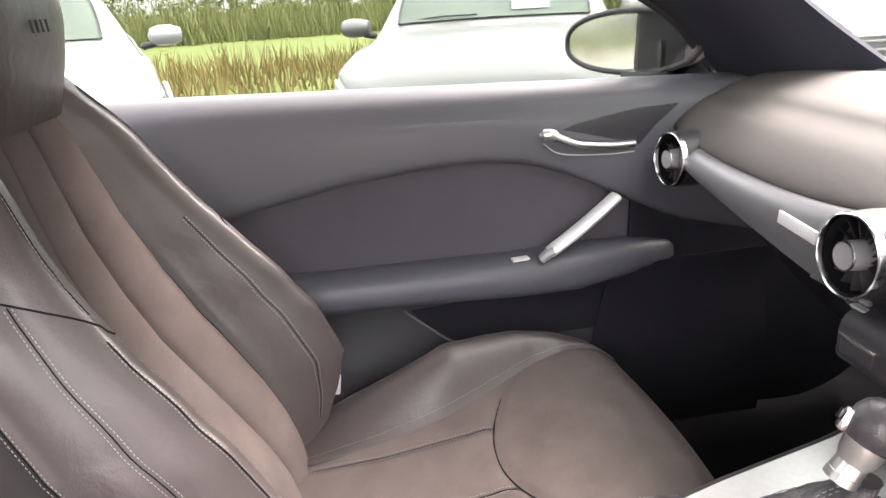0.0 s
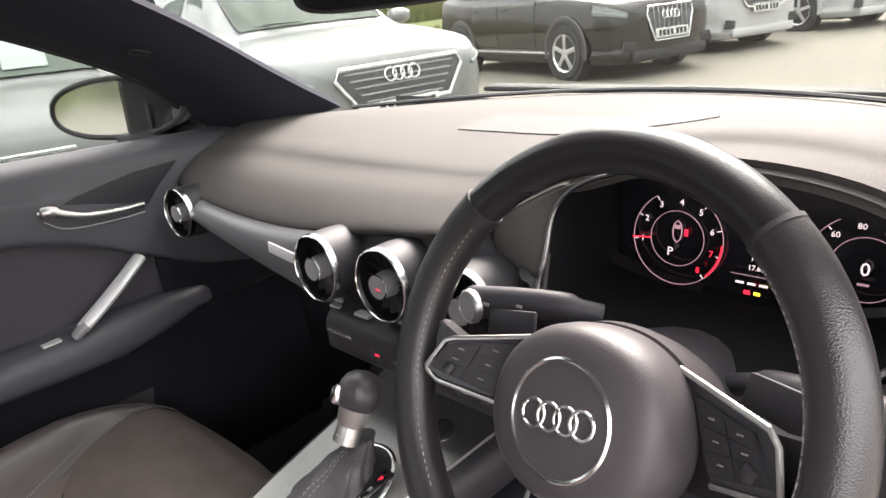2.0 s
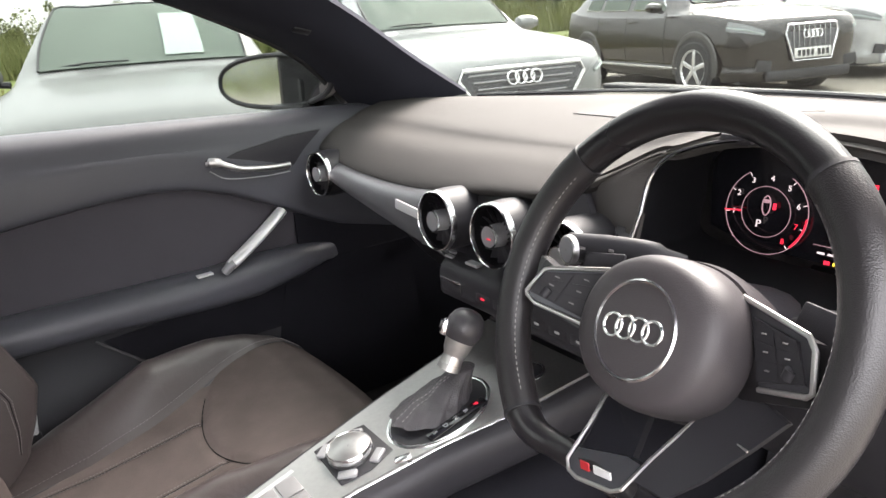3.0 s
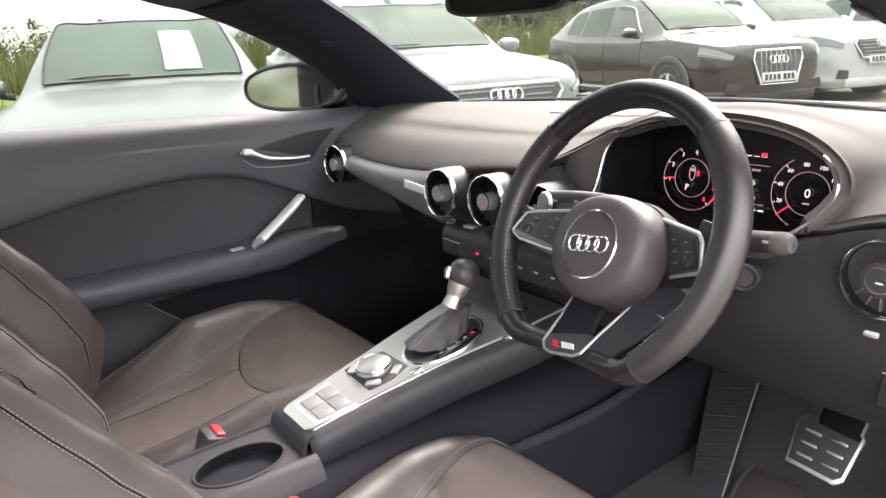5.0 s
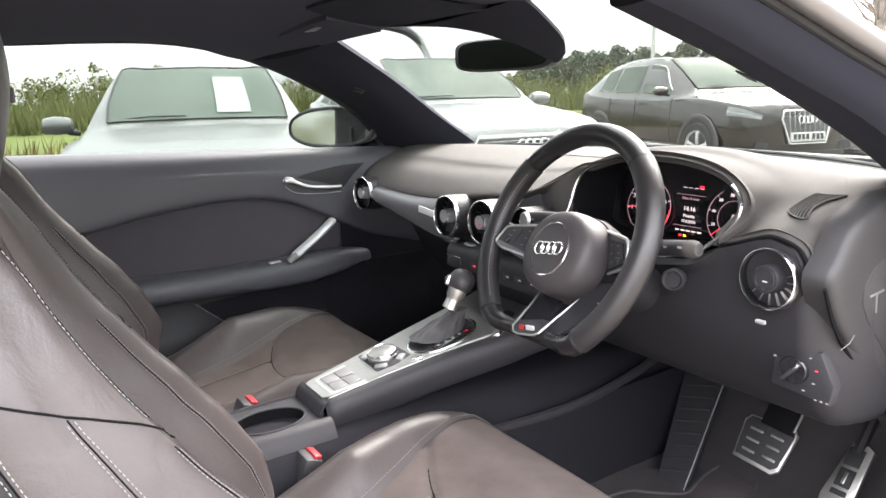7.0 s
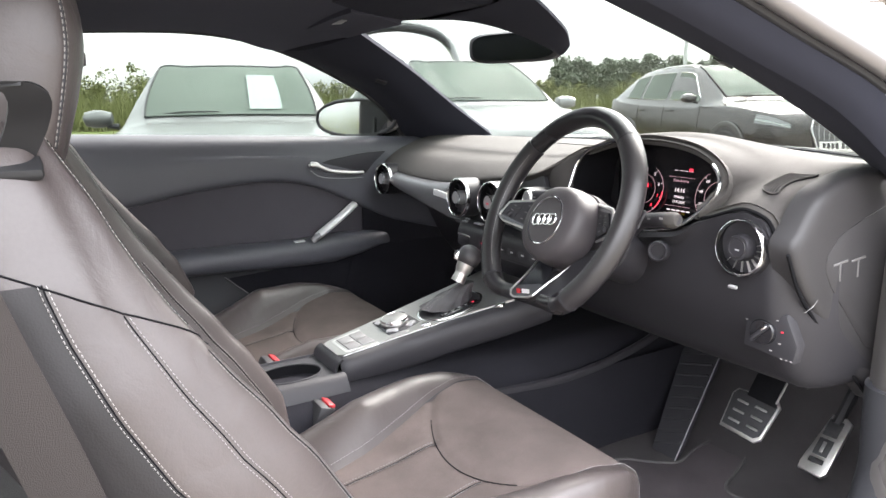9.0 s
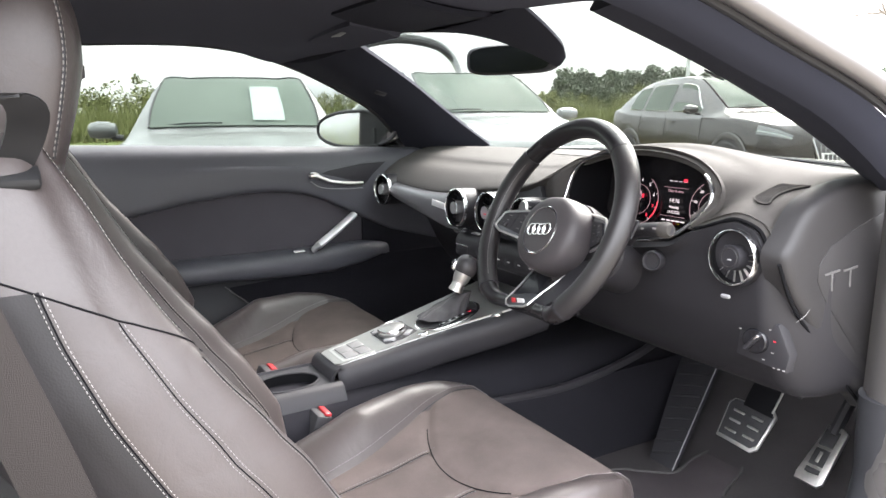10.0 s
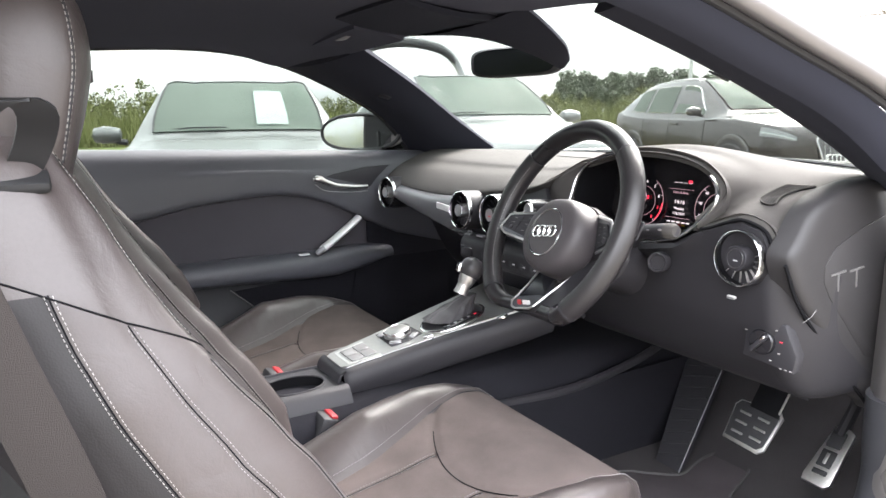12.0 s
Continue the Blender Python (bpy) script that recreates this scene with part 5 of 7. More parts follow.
def plate_x(y):
    c = float(np.interp(y, [0.335, 0.45, 0.56, 0.68, 0.76], [-0.006, -0.017, -0.014, 0.003, 0.006]))
    h = float(np.interp(y, [0.335, 0.345, 0.45, 0.56, 0.68, 0.76], [0.034, 0.041, 0.053, 0.069, 0.090, 0.104]))
    return c - h, c + h


YS = np.concatenate([[0.335, 0.338, 0.345], np.linspace(0.36, 0.76, 22)])
top, sk_l, sk_r = [], [], []
for y in YS:
    a, b = plate_x(y)
    z = plate_z(y)
    top.append([(a + (b - a) * f, y, z + 0.003) for f in np.linspace(0, 1, 9)])
    sk_r.append([(b + 0.001, y, z + 0.002), (b + 0.012, y, z - 0.004), (b + 0.017, y, z - 0.022), (b + 0.012, y, z - 0.050), (b + 0.002, y, z - 0.058)])
    sk_l.append([(a - 0.001, y, z + 0.002), (a - 0.012, y, z - 0.004), (a - 0.017, y, z - 0.022), (a - 0.012, y, z - 0.050), (a - 0.002, y, z - 0.058)])
part("top_plate", solid(np.array(top), 0.006), M["console_alu"], con, "brushed aluminium top plate")
part("console_side", solid(net(sk_r, 40, 12), 0.004), M["dash_dark"], con)
part("console_side", solid(net(sk_l, 40, 12), -0.004), M["dash_dark"], con)
a, b = plate_x(0.338)
part("console_end", solid(net([[(x, 0.338 - d, plate_z(0.338) + e) for d, e in ((0, 0.003), (0.010, -0.004), (0.014, -0.022), (0.010, -0.05))] for x in np.linspace(a - 0.017, b + 0.017, 6)], 14, 10), 0.004), M["dash_dark"], con)
for side in (0, 1):
    line = [(plate_x(y)[side], y, plate_z(y) + 0.004) for y in YS[2:]]
    part("bright_edge", tube(cr(line, 40), 0.003, 0.002, 6), M["chrome"], con)
# dark inner tray of the plate, with the dial, keys and gaiter in it
inner = []
for y in np.linspace(0.352, 0.735, 20):
    a, b = plate_x(y)
    inner.append([(a + (b - a) * f, y, plate_z(y) + 0.0045) for f in np.linspace(0.13, 0.87, 6)])
part("inner_plate", solid(np.array(inner), 0.003), M["inlay"], con)
body = [[(x, y, z) for x, z in ((-0.135, 0.335), (-0.120, 0.50), (-0.092, 0.575), (-0.04, 0.588), (0.04, 0.588), (0.092, 0.575), (0.120, 0.50), (0.135, 0.335))] for y in (0.05, 0.2, 0.4, 0.6, 0.9, 1.2)]
part("tunnel", solid(net(body, 20, 40), 0.01), M["carpet"], con)
rear = []
for y in np.linspace(0.10, 0.334, 9):
    rear.append([(-0.095, y, 0.575), (-0.078, y, 0.606), (-0.062, y, 0.614), (0.0, y, 0.615), (0.062, y, 0.614), (0.078, y, 0.606), (0.095, y, 0.575)])


def with_hole(cx, cy, rx, ry, z, half_x, y0, y1, n=48):
    """A flat deck with an oval hole."""
    V, F = [], []
    for i in range(n):
        t = 2 * math.pi * i / n
        c, s = math.cos(t), math.sin(t)
        V.append((cx + rx * c, cy + ry * s, z))
        k = min((half_x - cx) / c if c > 1e-6 else (-half_x - cx) / c if c < -1e-6 else 9, (y1 - cy) / s if s > 1e-6 else (y0 - cy) / s if s < -1e-6 else 9)
        V.append((cx + c * k, cy + s * k, z))
    for i in range(n):
        j = (i + 1) % n
        F.append((2 * i, 2 * i + 1, 2 * j + 1, 2 * j))
    return V, F


part("rear_deck", with_hole(0.006, 0.248, 0.041, 0.060, 0.617, 0.056, 0.12, 0.334), M["dash_dark"], con)
for s in (-1, 1):
    part("deck_side", solid(net([[(s * 0.056, y, 0.617), (s * 0.068, y, 0.612), (s * 0.080, y, 0.590), (s * 0.090, y, 0.55)] for y in (0.12, 0.2, 0.3, 0.334)], 8, 10), 0.004 * s), M["dash_dark"], con)
cup = part("cup_holder", xf(join(rings([[(0.006 + 0.041 * f * math.cos(t), 0.248 + 0.060 * f * math.sin(t), z) for t in np.linspace(0, 2 * np.pi, 40, endpoint=False)] for f, z in ((1.03, 0.6175), (1.0, 0.616), (0.97, 0.56), (0.93, 0.50), (0.02, 0.498))], False)), Matrix()), M["lining"], con, "deep oval black cup holder")
part("rim", tube([(0.006 + 0.0415 * math.cos(t), 0.248 + 0.0605 * math.sin(t), 0.6178) for t in np.linspace(0, 2 * np.pi, 48, endpoint=False)], 0.0022, 0.0018, 6, True), M["dash_dark"], cup)
part("grip_tab", xf(rbox(0.012, 0.028, 0.010, 0.003), pose(-0.01, 0.20, 0.588, 20, 0, 30)), M["rubber"], cup)
# keys, dial, gaiter, lever
for i, (dx, dy) in enumerate(((-0.019, 0.372), (0.013, 0.372), (-0.022, 0.399), (0.012, 0.399))):
    part("key", xf(rbox(0.0315, 0.0245, 0.007, 0.0015), pose(dx - 0.003, dy, plate_z(dy) + 0.0075, 8)), M["key"], con)
part("key_frame", tube(cr([(-0.050, 0.415, plate_z(0.415) + 0.006), (-0.040, 0.36, plate_z(0.36) + 0.006), (-0.033, 0.353, plate_z(0.353) + 0.006), (0.020, 0.353, plate_z(0.353) + 0.006), (0.028, 0.36, plate_z(0.36) + 0.006), (0.032, 0.415, plate_z(0.415) + 0.006)], 30), 0.0055, 0.004, 6), M["alu"], con)
DM = aim((-0.018, 0.478, plate_z(0.478) + 0.004), (0, -0.17, 0.98))
dial = part("rotary_dial", xf(lathe([(0.0005, 0.019), (0.024, 0.019), (0.0265, 0.0175), (0.0275, 0.013), (0.0275, 0.006), (0.024, 0.004), (0.0005, 0.004)], 48), DM), M["console_alu"], con, "silver rotary control dial")
part("dial_ring", xf(lathe([(0.0255, 0.0175), (0.0265, 0.0195), (0.0280, 0.0170), (0.0280, 0.012), (0.0270, 0.012)], 48), DM), M["chrome"], dial)
part("dial_base", xf(slab([(-0.042, -0.030), (0.038, -0.034), (0.044, 0.004), (0.036, 0.040), (-0.036, 0.040), (-0.046, 0.006)], 0.007, 0.003), DM), M["dash_dark"], dial)
for a in (215, 325, 35, 145):
    part("soft_key", xf(rbox(0.024, 0.013, 0.006, 0.003), DM @ Matrix.Rotation(radians(a), 4, "Z") @ Matrix.Translation((0.036, 0, 0.007)) @ Matrix.Rotation(radians(90), 4, "Z")), M["band"], dial)
part("park_brake_key", xf(rbox(0.012, 0.020, 0.008, 0.002), pose(0.040, 0.515, plate_z(0.515) + 0.008, 14, 0, -30)), M["chrome"], con)
gz = plate_z(0.60) + 0.006
GM = aim((0.006, 0.592, gz), (0, -0.22, 0.975))
part("gate_ring", xf(tube([(0.050 * math.cos(t), 0.070 * math.sin(t), 0.0) for t in np.linspace(0, 2 * np.pi, 48, endpoint=False)], 0.0045, 0.0035, 8, True), GM), M["chrome"], con, "chrome surround of the gear gate")
part("gate_plate", xf(slab([(0.048 * math.cos(t), 0.068 * math.sin(t)) for t in np.linspace(0, 2 * np.pi, 40, endpoint=False)], 0.003), GM), M["black"], con)
gi = part("gate_scale", xf(rbox(0.014, 0.088, 0.004, 0.0015), GM @ pose(0.034, 0.004, 0.004)), M["gloss_black"], con)
for i, ch in enumerate("SDNRP"):
    lettering(ch, 0.009, GM @ Matrix.Translation((0.034, -0.030 + 0.016 * i, 0.0064)), M["glow_red"] if ch == "P" else M["white_ink"], gi, "gear_letter")
part("start_button", xf(lathe([(0.0005, 0.005), (0.013, 0.005), (0.015, 0.002), (0.015, 0)], 28), aim((0.048, 0.712, plate_z(0.712) + 0.006), (0, -0.25, 0.97))), M["black"], con)
part("start_ring", xf(lathe([(0.014, 0.0), (0.0145, 0.005), (0.0175, 0.004), (0.018, 0)], 28), aim((0.048, 0.712, plate_z(0.712) + 0.006), (0, -0.25, 0.97))), M["chrome"], con)
part("start_ring", xf(lathe([(0.010, 0.0), (0.0105, 0.004), (0.0135, 0.003), (0.014, 0)], 28), aim((0.082, 0.66, plate_z(0.66) + 0.005), (0, -0.25, 0.97))), M["chrome"], con)
part("front_tray", solid(net([[(x, 0.735, plate_z(0.735) + 0.004), (x, 0.78, 0.716), (x, 0.83, 0.72), (x, 0.86, 0.76)] for x in (-0.10, 0, 0.11)], 10, 12), 0.005), M["dash_dark"], con)

gl = thing("gear_lever", (0.004, 0.60, gz), "black leather ball gear knob on a stitched gaiter", "gear lever")
kn = Vector((0.0, 0.643, 0.783))
foot = Vector((-0.006, 0.590, gz))
Rr = []
random.seed(4)
for t in np.linspace(0, 1, 16):
    c = foot.lerp(kn - Vector((0, 0.004, 0.052)), t)
    w = 0.028 * (1 - t) ** 1.1 + 0.0125
    d = 0.044 * (1 - t) ** 1.1 + 0.014
    Rr.append([(c.x + w * math.cos(a) * (1 + 0.05 * math.sin(13 * a + 4 * t) * (1 - 0.7 * t)), c.y + d * math.sin(a) * (1 + 0.045 * math.sin(11 * a + 6 * t) * (1 - 0.7 * t)) - 0.012 * (1 - t) * t, c.z + 0.004 * math.sin(14 * t + 2 * a) * (1 - t) * t * 2) for a in np.linspace(0, 2 * np.pi, 96, endpoint=False)])
g = part("gaiter", rings(Rr), M["boot"], gl, "creased black leather gaiter", 60)
for a in (22, 26, 70, 74):
    stitches([Rr[i][a] for i in range(1, 15)], 0.0008, 0.004, 0.0025, g, M["stitch_dark"])
up = (kn - foot).normalized()
KM = aim(tuple(kn), tuple(up))
part("collar", xf(lathe([(0.0145, -0.056), (0.0145, -0.048), (0.012, -0.046), (0.0120, -0.040), (0.0165, -0.030), (0.019, -0.012), (0.012, -0.012)], 28), KM), M["pedal"], gl, "polished metal collar")
part("knob", xf(lathe([(0.0195, -0.016), (0.0225, -0.010), (0.0245, 0.0), (0.0238, 0.009), (0.020, 0.017), (0.013, 0.0225), (0.006, 0.0245), (0.0005, 0.025)], 36), KM), M["knob_black"], gl)
part("release_button", xf(rbox(0.012, 0.012, 0.022, 0.004), KM @ pose(-0.012, -0.020, -0.006, 0, 0, -30)), M["chrome"], gl)
part("button_mark", xf(rbox(0.008, 0.003, 0.010, 0.001), KM @ pose(-0.0155, -0.0262, -0.004, 0, 0, -30)), M["gloss_black"], gl)

# ---------------------------------------------------------------- pedals and mats
br = thing("brake_pedal", (0.42, 1.05, 0.40), "brushed steel brake pedal with black rubber pads", "pedal")
BM = aim((0.412, 1.012, 0.505), (0.02, -0.80, 0.60))
out = [(-0.043, -0.040), (0.032, -0.046), (0.043, -0.036), (0.050, 0.034), (0.040, 0.045), (-0.040, 0.042), (-0.048, 0.030)]
part("plate", xf(slab(out, 0.006, 0.002), BM), M["pedal"], br)
part("pad_field", xf(slab([(x * 0.91, y * 0.89) for x, y in out], 0.0025, 0.001), BM @ Matrix.Translation((0, 0.002, 0.0055))), M["rubber"], br)
for i in range(3):
    for j in (-1, 1):
        part("steel_bar", xf(rbox(0.025, 0.0048, 0.003, 0.0012), BM @ pose(0.001 + j * 0.019, -0.022 + 0.020 * i, 0.0082, 0, 0, -4)), M["pedal"], br)
part("lever", tube(cr([(0.425, 1.025, 0.535), (0.430, 1.06, 0.60), (0.430, 1.10, 0.70), (0.430, 1.12, 0.80)], 14), 0.034, 0.010, 12), M["lining"], br)
part("lever_edge", tube(cr([(0.460, 1.018, 0.545), (0.464, 1.048, 0.60), (0.464, 1.088, 0.70)], 12), 0.0022, n=6), M["pedal"], br)
ac = thing("accelerator_pedal", (0.53, 1.08, 0.40), "brushed steel accelerator pedal with rubber inserts", "pedal")
AM = aim((0.530, 1.072, 0.476), (0.02, -0.72, 0.69))
out = [(-0.024, -0.058), (0.018, -0.060), (0.026, -0.050), (0.024, 0.055), (0.012, 0.062), (-0.014, 0.060), (-0.026, -0.045)]
part("plate", xf(slab(out, 0.008, 0.003), AM), M["pedal"], ac)
for i in range(3):
    part("rubber_insert", xf(rbox(0.026, 0.010 if i == 0 else 0.034, 0.004, 0.0015), AM @ pose(0, (-0.034, -0.006, 0.034)[i], 0.0075)), M["rubber"], ac)
part("steel_bar", xf(rbox(0.006, 0.022, 0.003, 0.001), AM @ pose(0, -0.006, 0.0095)), M["pedal"], ac)
part("arm", tube([(0.53, 1.10, 0.51), (0.53, 1.16, 0.58), (0.53, 1.2, 0.66)], 0.010, 0.012, 8), M["black"], ac)
fr_ = thing("foot_rest", (0.24, 1.15, 0.33), "black ribbed plastic foot rest with a bright edge", "foot rest")
fo = [(0.205, 0.985, 0.342), (0.268, 0.985, 0.342), (0.236, 1.16, 0.545), (0.138, 1.16, 0.545)]
FN = Vector(np.cross(np.array(fo[1]) - np.array(fo[0]), np.array(fo[3]) - np.array(fo[0]))).normalized()
if FN.y > 0:
    FN = -FN
part("pad", xf(solid(net([[fo[0], fo[1]], [fo[3], fo[2]]], 8, 6), 0.012), Matrix.Translation(-FN * 0.013)), M["black"], fr_)
part("bright_edge", tube([fo[1], tuple((np.array(fo[1]) + np.array(fo[2])) / 2), fo[2]], 0.0016, n=6), M["band"], fr_)
for i in range(9):
    t = 0.08 + 0.10 * i
    p0 = np.array(fo[0]) * (1 - t) + np.array(fo[3]) * t
    t2 = min(1, t + 0.10)
    p1 = np.array(fo[1]) * (1 - t2) + np.array(fo[2]) * t2
    fn = np.array(FN) * 0.001
    part("rib", tube([p0 * 0.92 + p1 * 0.08 + fn, (p0 + p1) / 2 + fn, p0 * 0.08 + p1 * 0.92 + fn], 0.0028, n=6), M["rubber"], fr_)
mt = thing("floor_mat", (0.4, 0.85, 0.335), "dark grey carpet floor mat with bound edge", "floor mat")
mo = [(0.17, 0.56), (0.60, 0.56), (0.63, 0.70), (0.62, 0.90), (0.56, 0.965), (0.467, 0.983), (0.420, 0.972), (0.390, 0.992), (0.366, 1.06), (0.340, 1.125), (0.300, 1.150), (0.262, 1.135), (0.262, 1.060), (0.281, 0.985), (0.262, 0.950), (0.235, 0.920), (0.20, 0.86)]
mp = [tuple(p) for p in cr([(x, y, 0.352) for x, y in mo + mo[:1]], 60)[:-1]]
part("carpet_face", xf(slab([p[:2] for p in mp], 0.010, 0.003), Matrix.Translation((0, 0, 0.342))), M["mat_pile"], mt)
part("binding", tube(mp, 0.0032, 0.0040, 6, True), M["mat_edge"], mt)
part("tunnel_trim", solid(net([[(0.145, y, z) for y in (0.35, 0.7, 0.95, 1.15)] for z in (0.34, 0.45, 0.54)] , 10, 14), -0.012), M["carpet"], con)
part("tunnel_step", tube(cr([(0.135, 0.30, 0.555), (0.137, 0.55, 0.545), (0.140, 0.8, 0.535), (0.142, 0.98, 0.56), (0.145, 1.1, 0.60)], 24), 0.008, 0.010, 8), M["dash_dark"], con)

# ---------------------------------------------------------------- closed passenger door
door = thing("door_1", (-0.67, 0.4, 0.33), "closed car door with dark grey padded trim", "car door", kind="structure")


def door_curve(y):
    return float(np.interp(y, [-0.35, -0.1, 0.08, 0.22, 0.375, 0.45, 0.51, 0.57, 0.63, 0.69, 0.735, 0.80, 0.95], [0.775, 0.822, 0.854, 0.881, 0.897, 0.897, 0.890, 0.873, 0.846, 0.815, 0.789, 0.76, 0.72]))


yd = np.linspace(-0.30, 0.97, 40)
P = []
for y in yd:
    zb, zc = belt(y), door_curve(y)
    front = max(0.0, (y - 0.72) / 0.2)
    xo = -0.012 * front
    pts = [(-0.716, y, zb - 0.022), (-0.706, y, zb - 0.002), (-0.672, y, zb + 0.001), (-0.648 + xo, y, zb - 0.014), (-0.638 + xo, y, zb - 0.045), (-0.632 + xo, y, (zb + zc) / 2), (-0.632 + xo, y, zc + 0.012), (-0.638 + xo, y, zc), (-0.656, y, zc - 0.004)]
    P.append(cr(pts, 28))
part("upper_pad", solid(np.array(P), 0.006), M["door"], door, "dark grey soft upper door pad", 60)
P = [cr([(-0.650, y, door_curve(y) + 0.002), (-0.654, y, 0.80 if door_curve(y) > 0.82 else door_curve(y) - 0.01), (-0.655, y, 0.74), (-0.658, y, 0.70)], 12) for y in yd]
part("fabric_panel", solid(np.array(P), 0.006), M["fabric"], door, "dark fabric door panel")
arm = []
for y in np.concatenate([np.linspace(-0.28, 0.60, 26), np.linspace(0.62, 0.80, 22)]):
    top_z = float(np.interp(y, [-0.3, 0.2, 0.5, 0.62, 0.70, 0.80, 0.88], [0.733, 0.727, 0.724, 0.728, 0.727, 0.715, 0.70]))
    w = float(np.interp(y, [-0.3, 0.5, 0.60, 0.68, 0.73, 0.77, 0.80], [0.052, 0.054, 0.053, 0.047, 0.037, 0.020, 0.0]))
    h = float(np.interp(y, [-0.3, 0.3, 0.6, 0.70, 0.80], [0.058, 0.056, 0.066, 0.050, 0.010]))
    arm.append(cr([(-0.652, y, top_z - 0.002), (-0.652 + 0.45 * w, y, top_z + 0.001), (-0.652 + 0.88 * w, y, top_z - 0.010), (-0.652 + w, y, top_z - 0.030), (-0.652 + 0.85 * w, y, top_z - h + 0.006), (-0.652 + 0.3 * w, y, top_z - h)], 16))
part("armrest", solid(np.array(arm), 0.006), M["door"], door, "padded dark grey armrest", 60)
P = [cr([(-0.640, y, 0.685), (-0.648, y, 0.655), (-0.646, y, 0.60), (-0.630, y, 0.52), (-0.628, y, 0.42), (-0.640, y, 0.34)], 18) for y in yd]
part("lower_panel", solid(np.array(P), 0.006), M["trim_grey"], door)


def door_low_x(z):
    return float(np.interp(z, [0.34, 0.38, 0.42, 0.47, 0.52, 0.56, 0.60, 0.63, 0.655, 0.685, 0.70], [-0.640, -0.632, -0.628, -0.6275, -0.630, -0.638, -0.646, -0.6485, -0.648, -0.640, -0.640]))


def door_patch(ys, lo, hi, lift):
    """A thin facing on the lower door between two heights."""
    return solid(np.array([[(door_low_x(a + (b - a) * f) + lift, y, a + (b - a) * f) for f in np.linspace(0, 1, 9)] for y, a, b in zip(ys, lo, hi)]), 0.002)


# no recess is cut: a dark facing stands for the pocket's shaded opening
ys_ = np.linspace(0.315, 0.68, 16)
part("map_pocket", door_patch(ys_, np.interp(ys_, [0.315, 0.345, 0.385, 0.44, 0.68], [0.640, 0.610, 0.580, 0.571, 0.571]), np.interp(ys_, [0.315, 0.50, 0.68], [0.644, 0.655, 0.660]), 0.008), M["carpet"], door, "dark facing for the shaded map pocket")
# dark sheet that stands for the dashboard's shade on the lower door front
ys_ = np.linspace(0.60, 0.97, 12)
part("speaker_cover", door_patch(ys_, [0.345] * 12, np.interp(ys_, [0.60, 0.66, 0.97], [0.40, 0.69, 0.69]), 0.012), M["carpet"], door, "dark facing for dashboard shade on the lower door")
# the same shade carried up the door's front corner as a dark sheet
cover = [[(-0.634 - 0.004 * (y - 0.7) / 0.27, y, z0 + (min(door_curve(y) - 0.004, 0.80) - z0) * f) for f in np.linspace(0, 1, 8)] for y, z0 in zip(np.linspace(0.70, 0.97, 12), np.linspace(0.66, 0.60, 12))]
part("front_cover", solid(np.array(cover), 0.004), M["carpet"], door, "dark corner for dashboard shade on the door trim")
part("door_core", solid(net([[(-0.672, y, z) for y in (-0.30, 0.2, 0.6, 1.02)] for z in (0.33, 0.55, 0.75, 0.955)], 8, 12), 0.012), M["carpet"], door)
part("outer_skin", solid(net([[(-0.73, y, z) for y in (-0.3, 0.3, 0.95)] for z in (0.30, 0.6, 0.97)], 8, 12), 0.01), M["paint_grey"], door)
TO_DOOR = Matrix(((0, 0, 1, 0), (1, 0, 0, 0), (0, 1, 0, 0), (0, 0, 0, 1)))
part("pocket_edge", tube(cr([(-0.632, 0.30, 0.650), (-0.631, 0.345, 0.610), (-0.629, 0.385, 0.580), (-0.628, 0.46, 0.571)], 20), 0.0022, n=6), M["raised"], door)
# pull handle and release lever
pb, pt = Vector((-0.600, 0.547, 0.737)), Vector((-0.628, 0.672, 0.812))
ph = part("pull_handle", tube(cr([pb, pb.lerp(pt, 0.33) + Vector((0.006, 0, 0.001)), pb.lerp(pt, 0.67) + Vector((0.006, 0, 0.001)), pt], 14), [0.0125] + [0.0155] * 12 + [0.014], [0.0095] * 14, 14), M["silver"], door, "slanted silver pull handle")
part("handle_foot", tube([pb + Vector((-0.004, -0.012, -0.012)), pb, pb + Vector((0.002, 0.008, 0.005))], [0.012, 0.014, 0.0138], [0.008, 0.009, 0.0082], 14), M["band"], ph)
rc = [(0.540, 0.921), (0.60, 0.940), (0.70, 0.955), (0.775, 0.958), (0.735, 0.925), (0.705, 0.892), (0.56, 0.900)]
part("handle_recess", xf(slab(rc, 0.006, 0.001), Matrix.Translation((-0.6320, 0, 0)) @ TO_DOOR), M["dash_dark"], door)
lv = part("release_lever", tube(cr([(-0.622, 0.540, 0.928), (-0.616, 0.556, 0.929), (-0.613, 0.578, 0.919), (-0.614, 0.605, 0.909), (-0.617, 0.66, 0.902), (-0.624, 0.70, 0.900)], 24), [0.005] * 2 + [0.008] * 4 + [0.0055] * 18, [0.004] * 2 + [0.009] * 5 + [0.006] * 17, 12), M["alu"], door, "satin silver release lever")
part("lever_edge", tube(cr([(-0.622, 0.545, 0.914), (-0.620, 0.575, 0.895), (-0.622, 0.65, 0.887), (-0.624, 0.70, 0.887)], 16), 0.0012, n=6), M["band"], lv)
part("window_switch", xf(rbox(0.014, 0.030, 0.004, 0.0015), pose(-0.612, 0.500, 0.727, 0, 4, 6)), M["silver"], door)

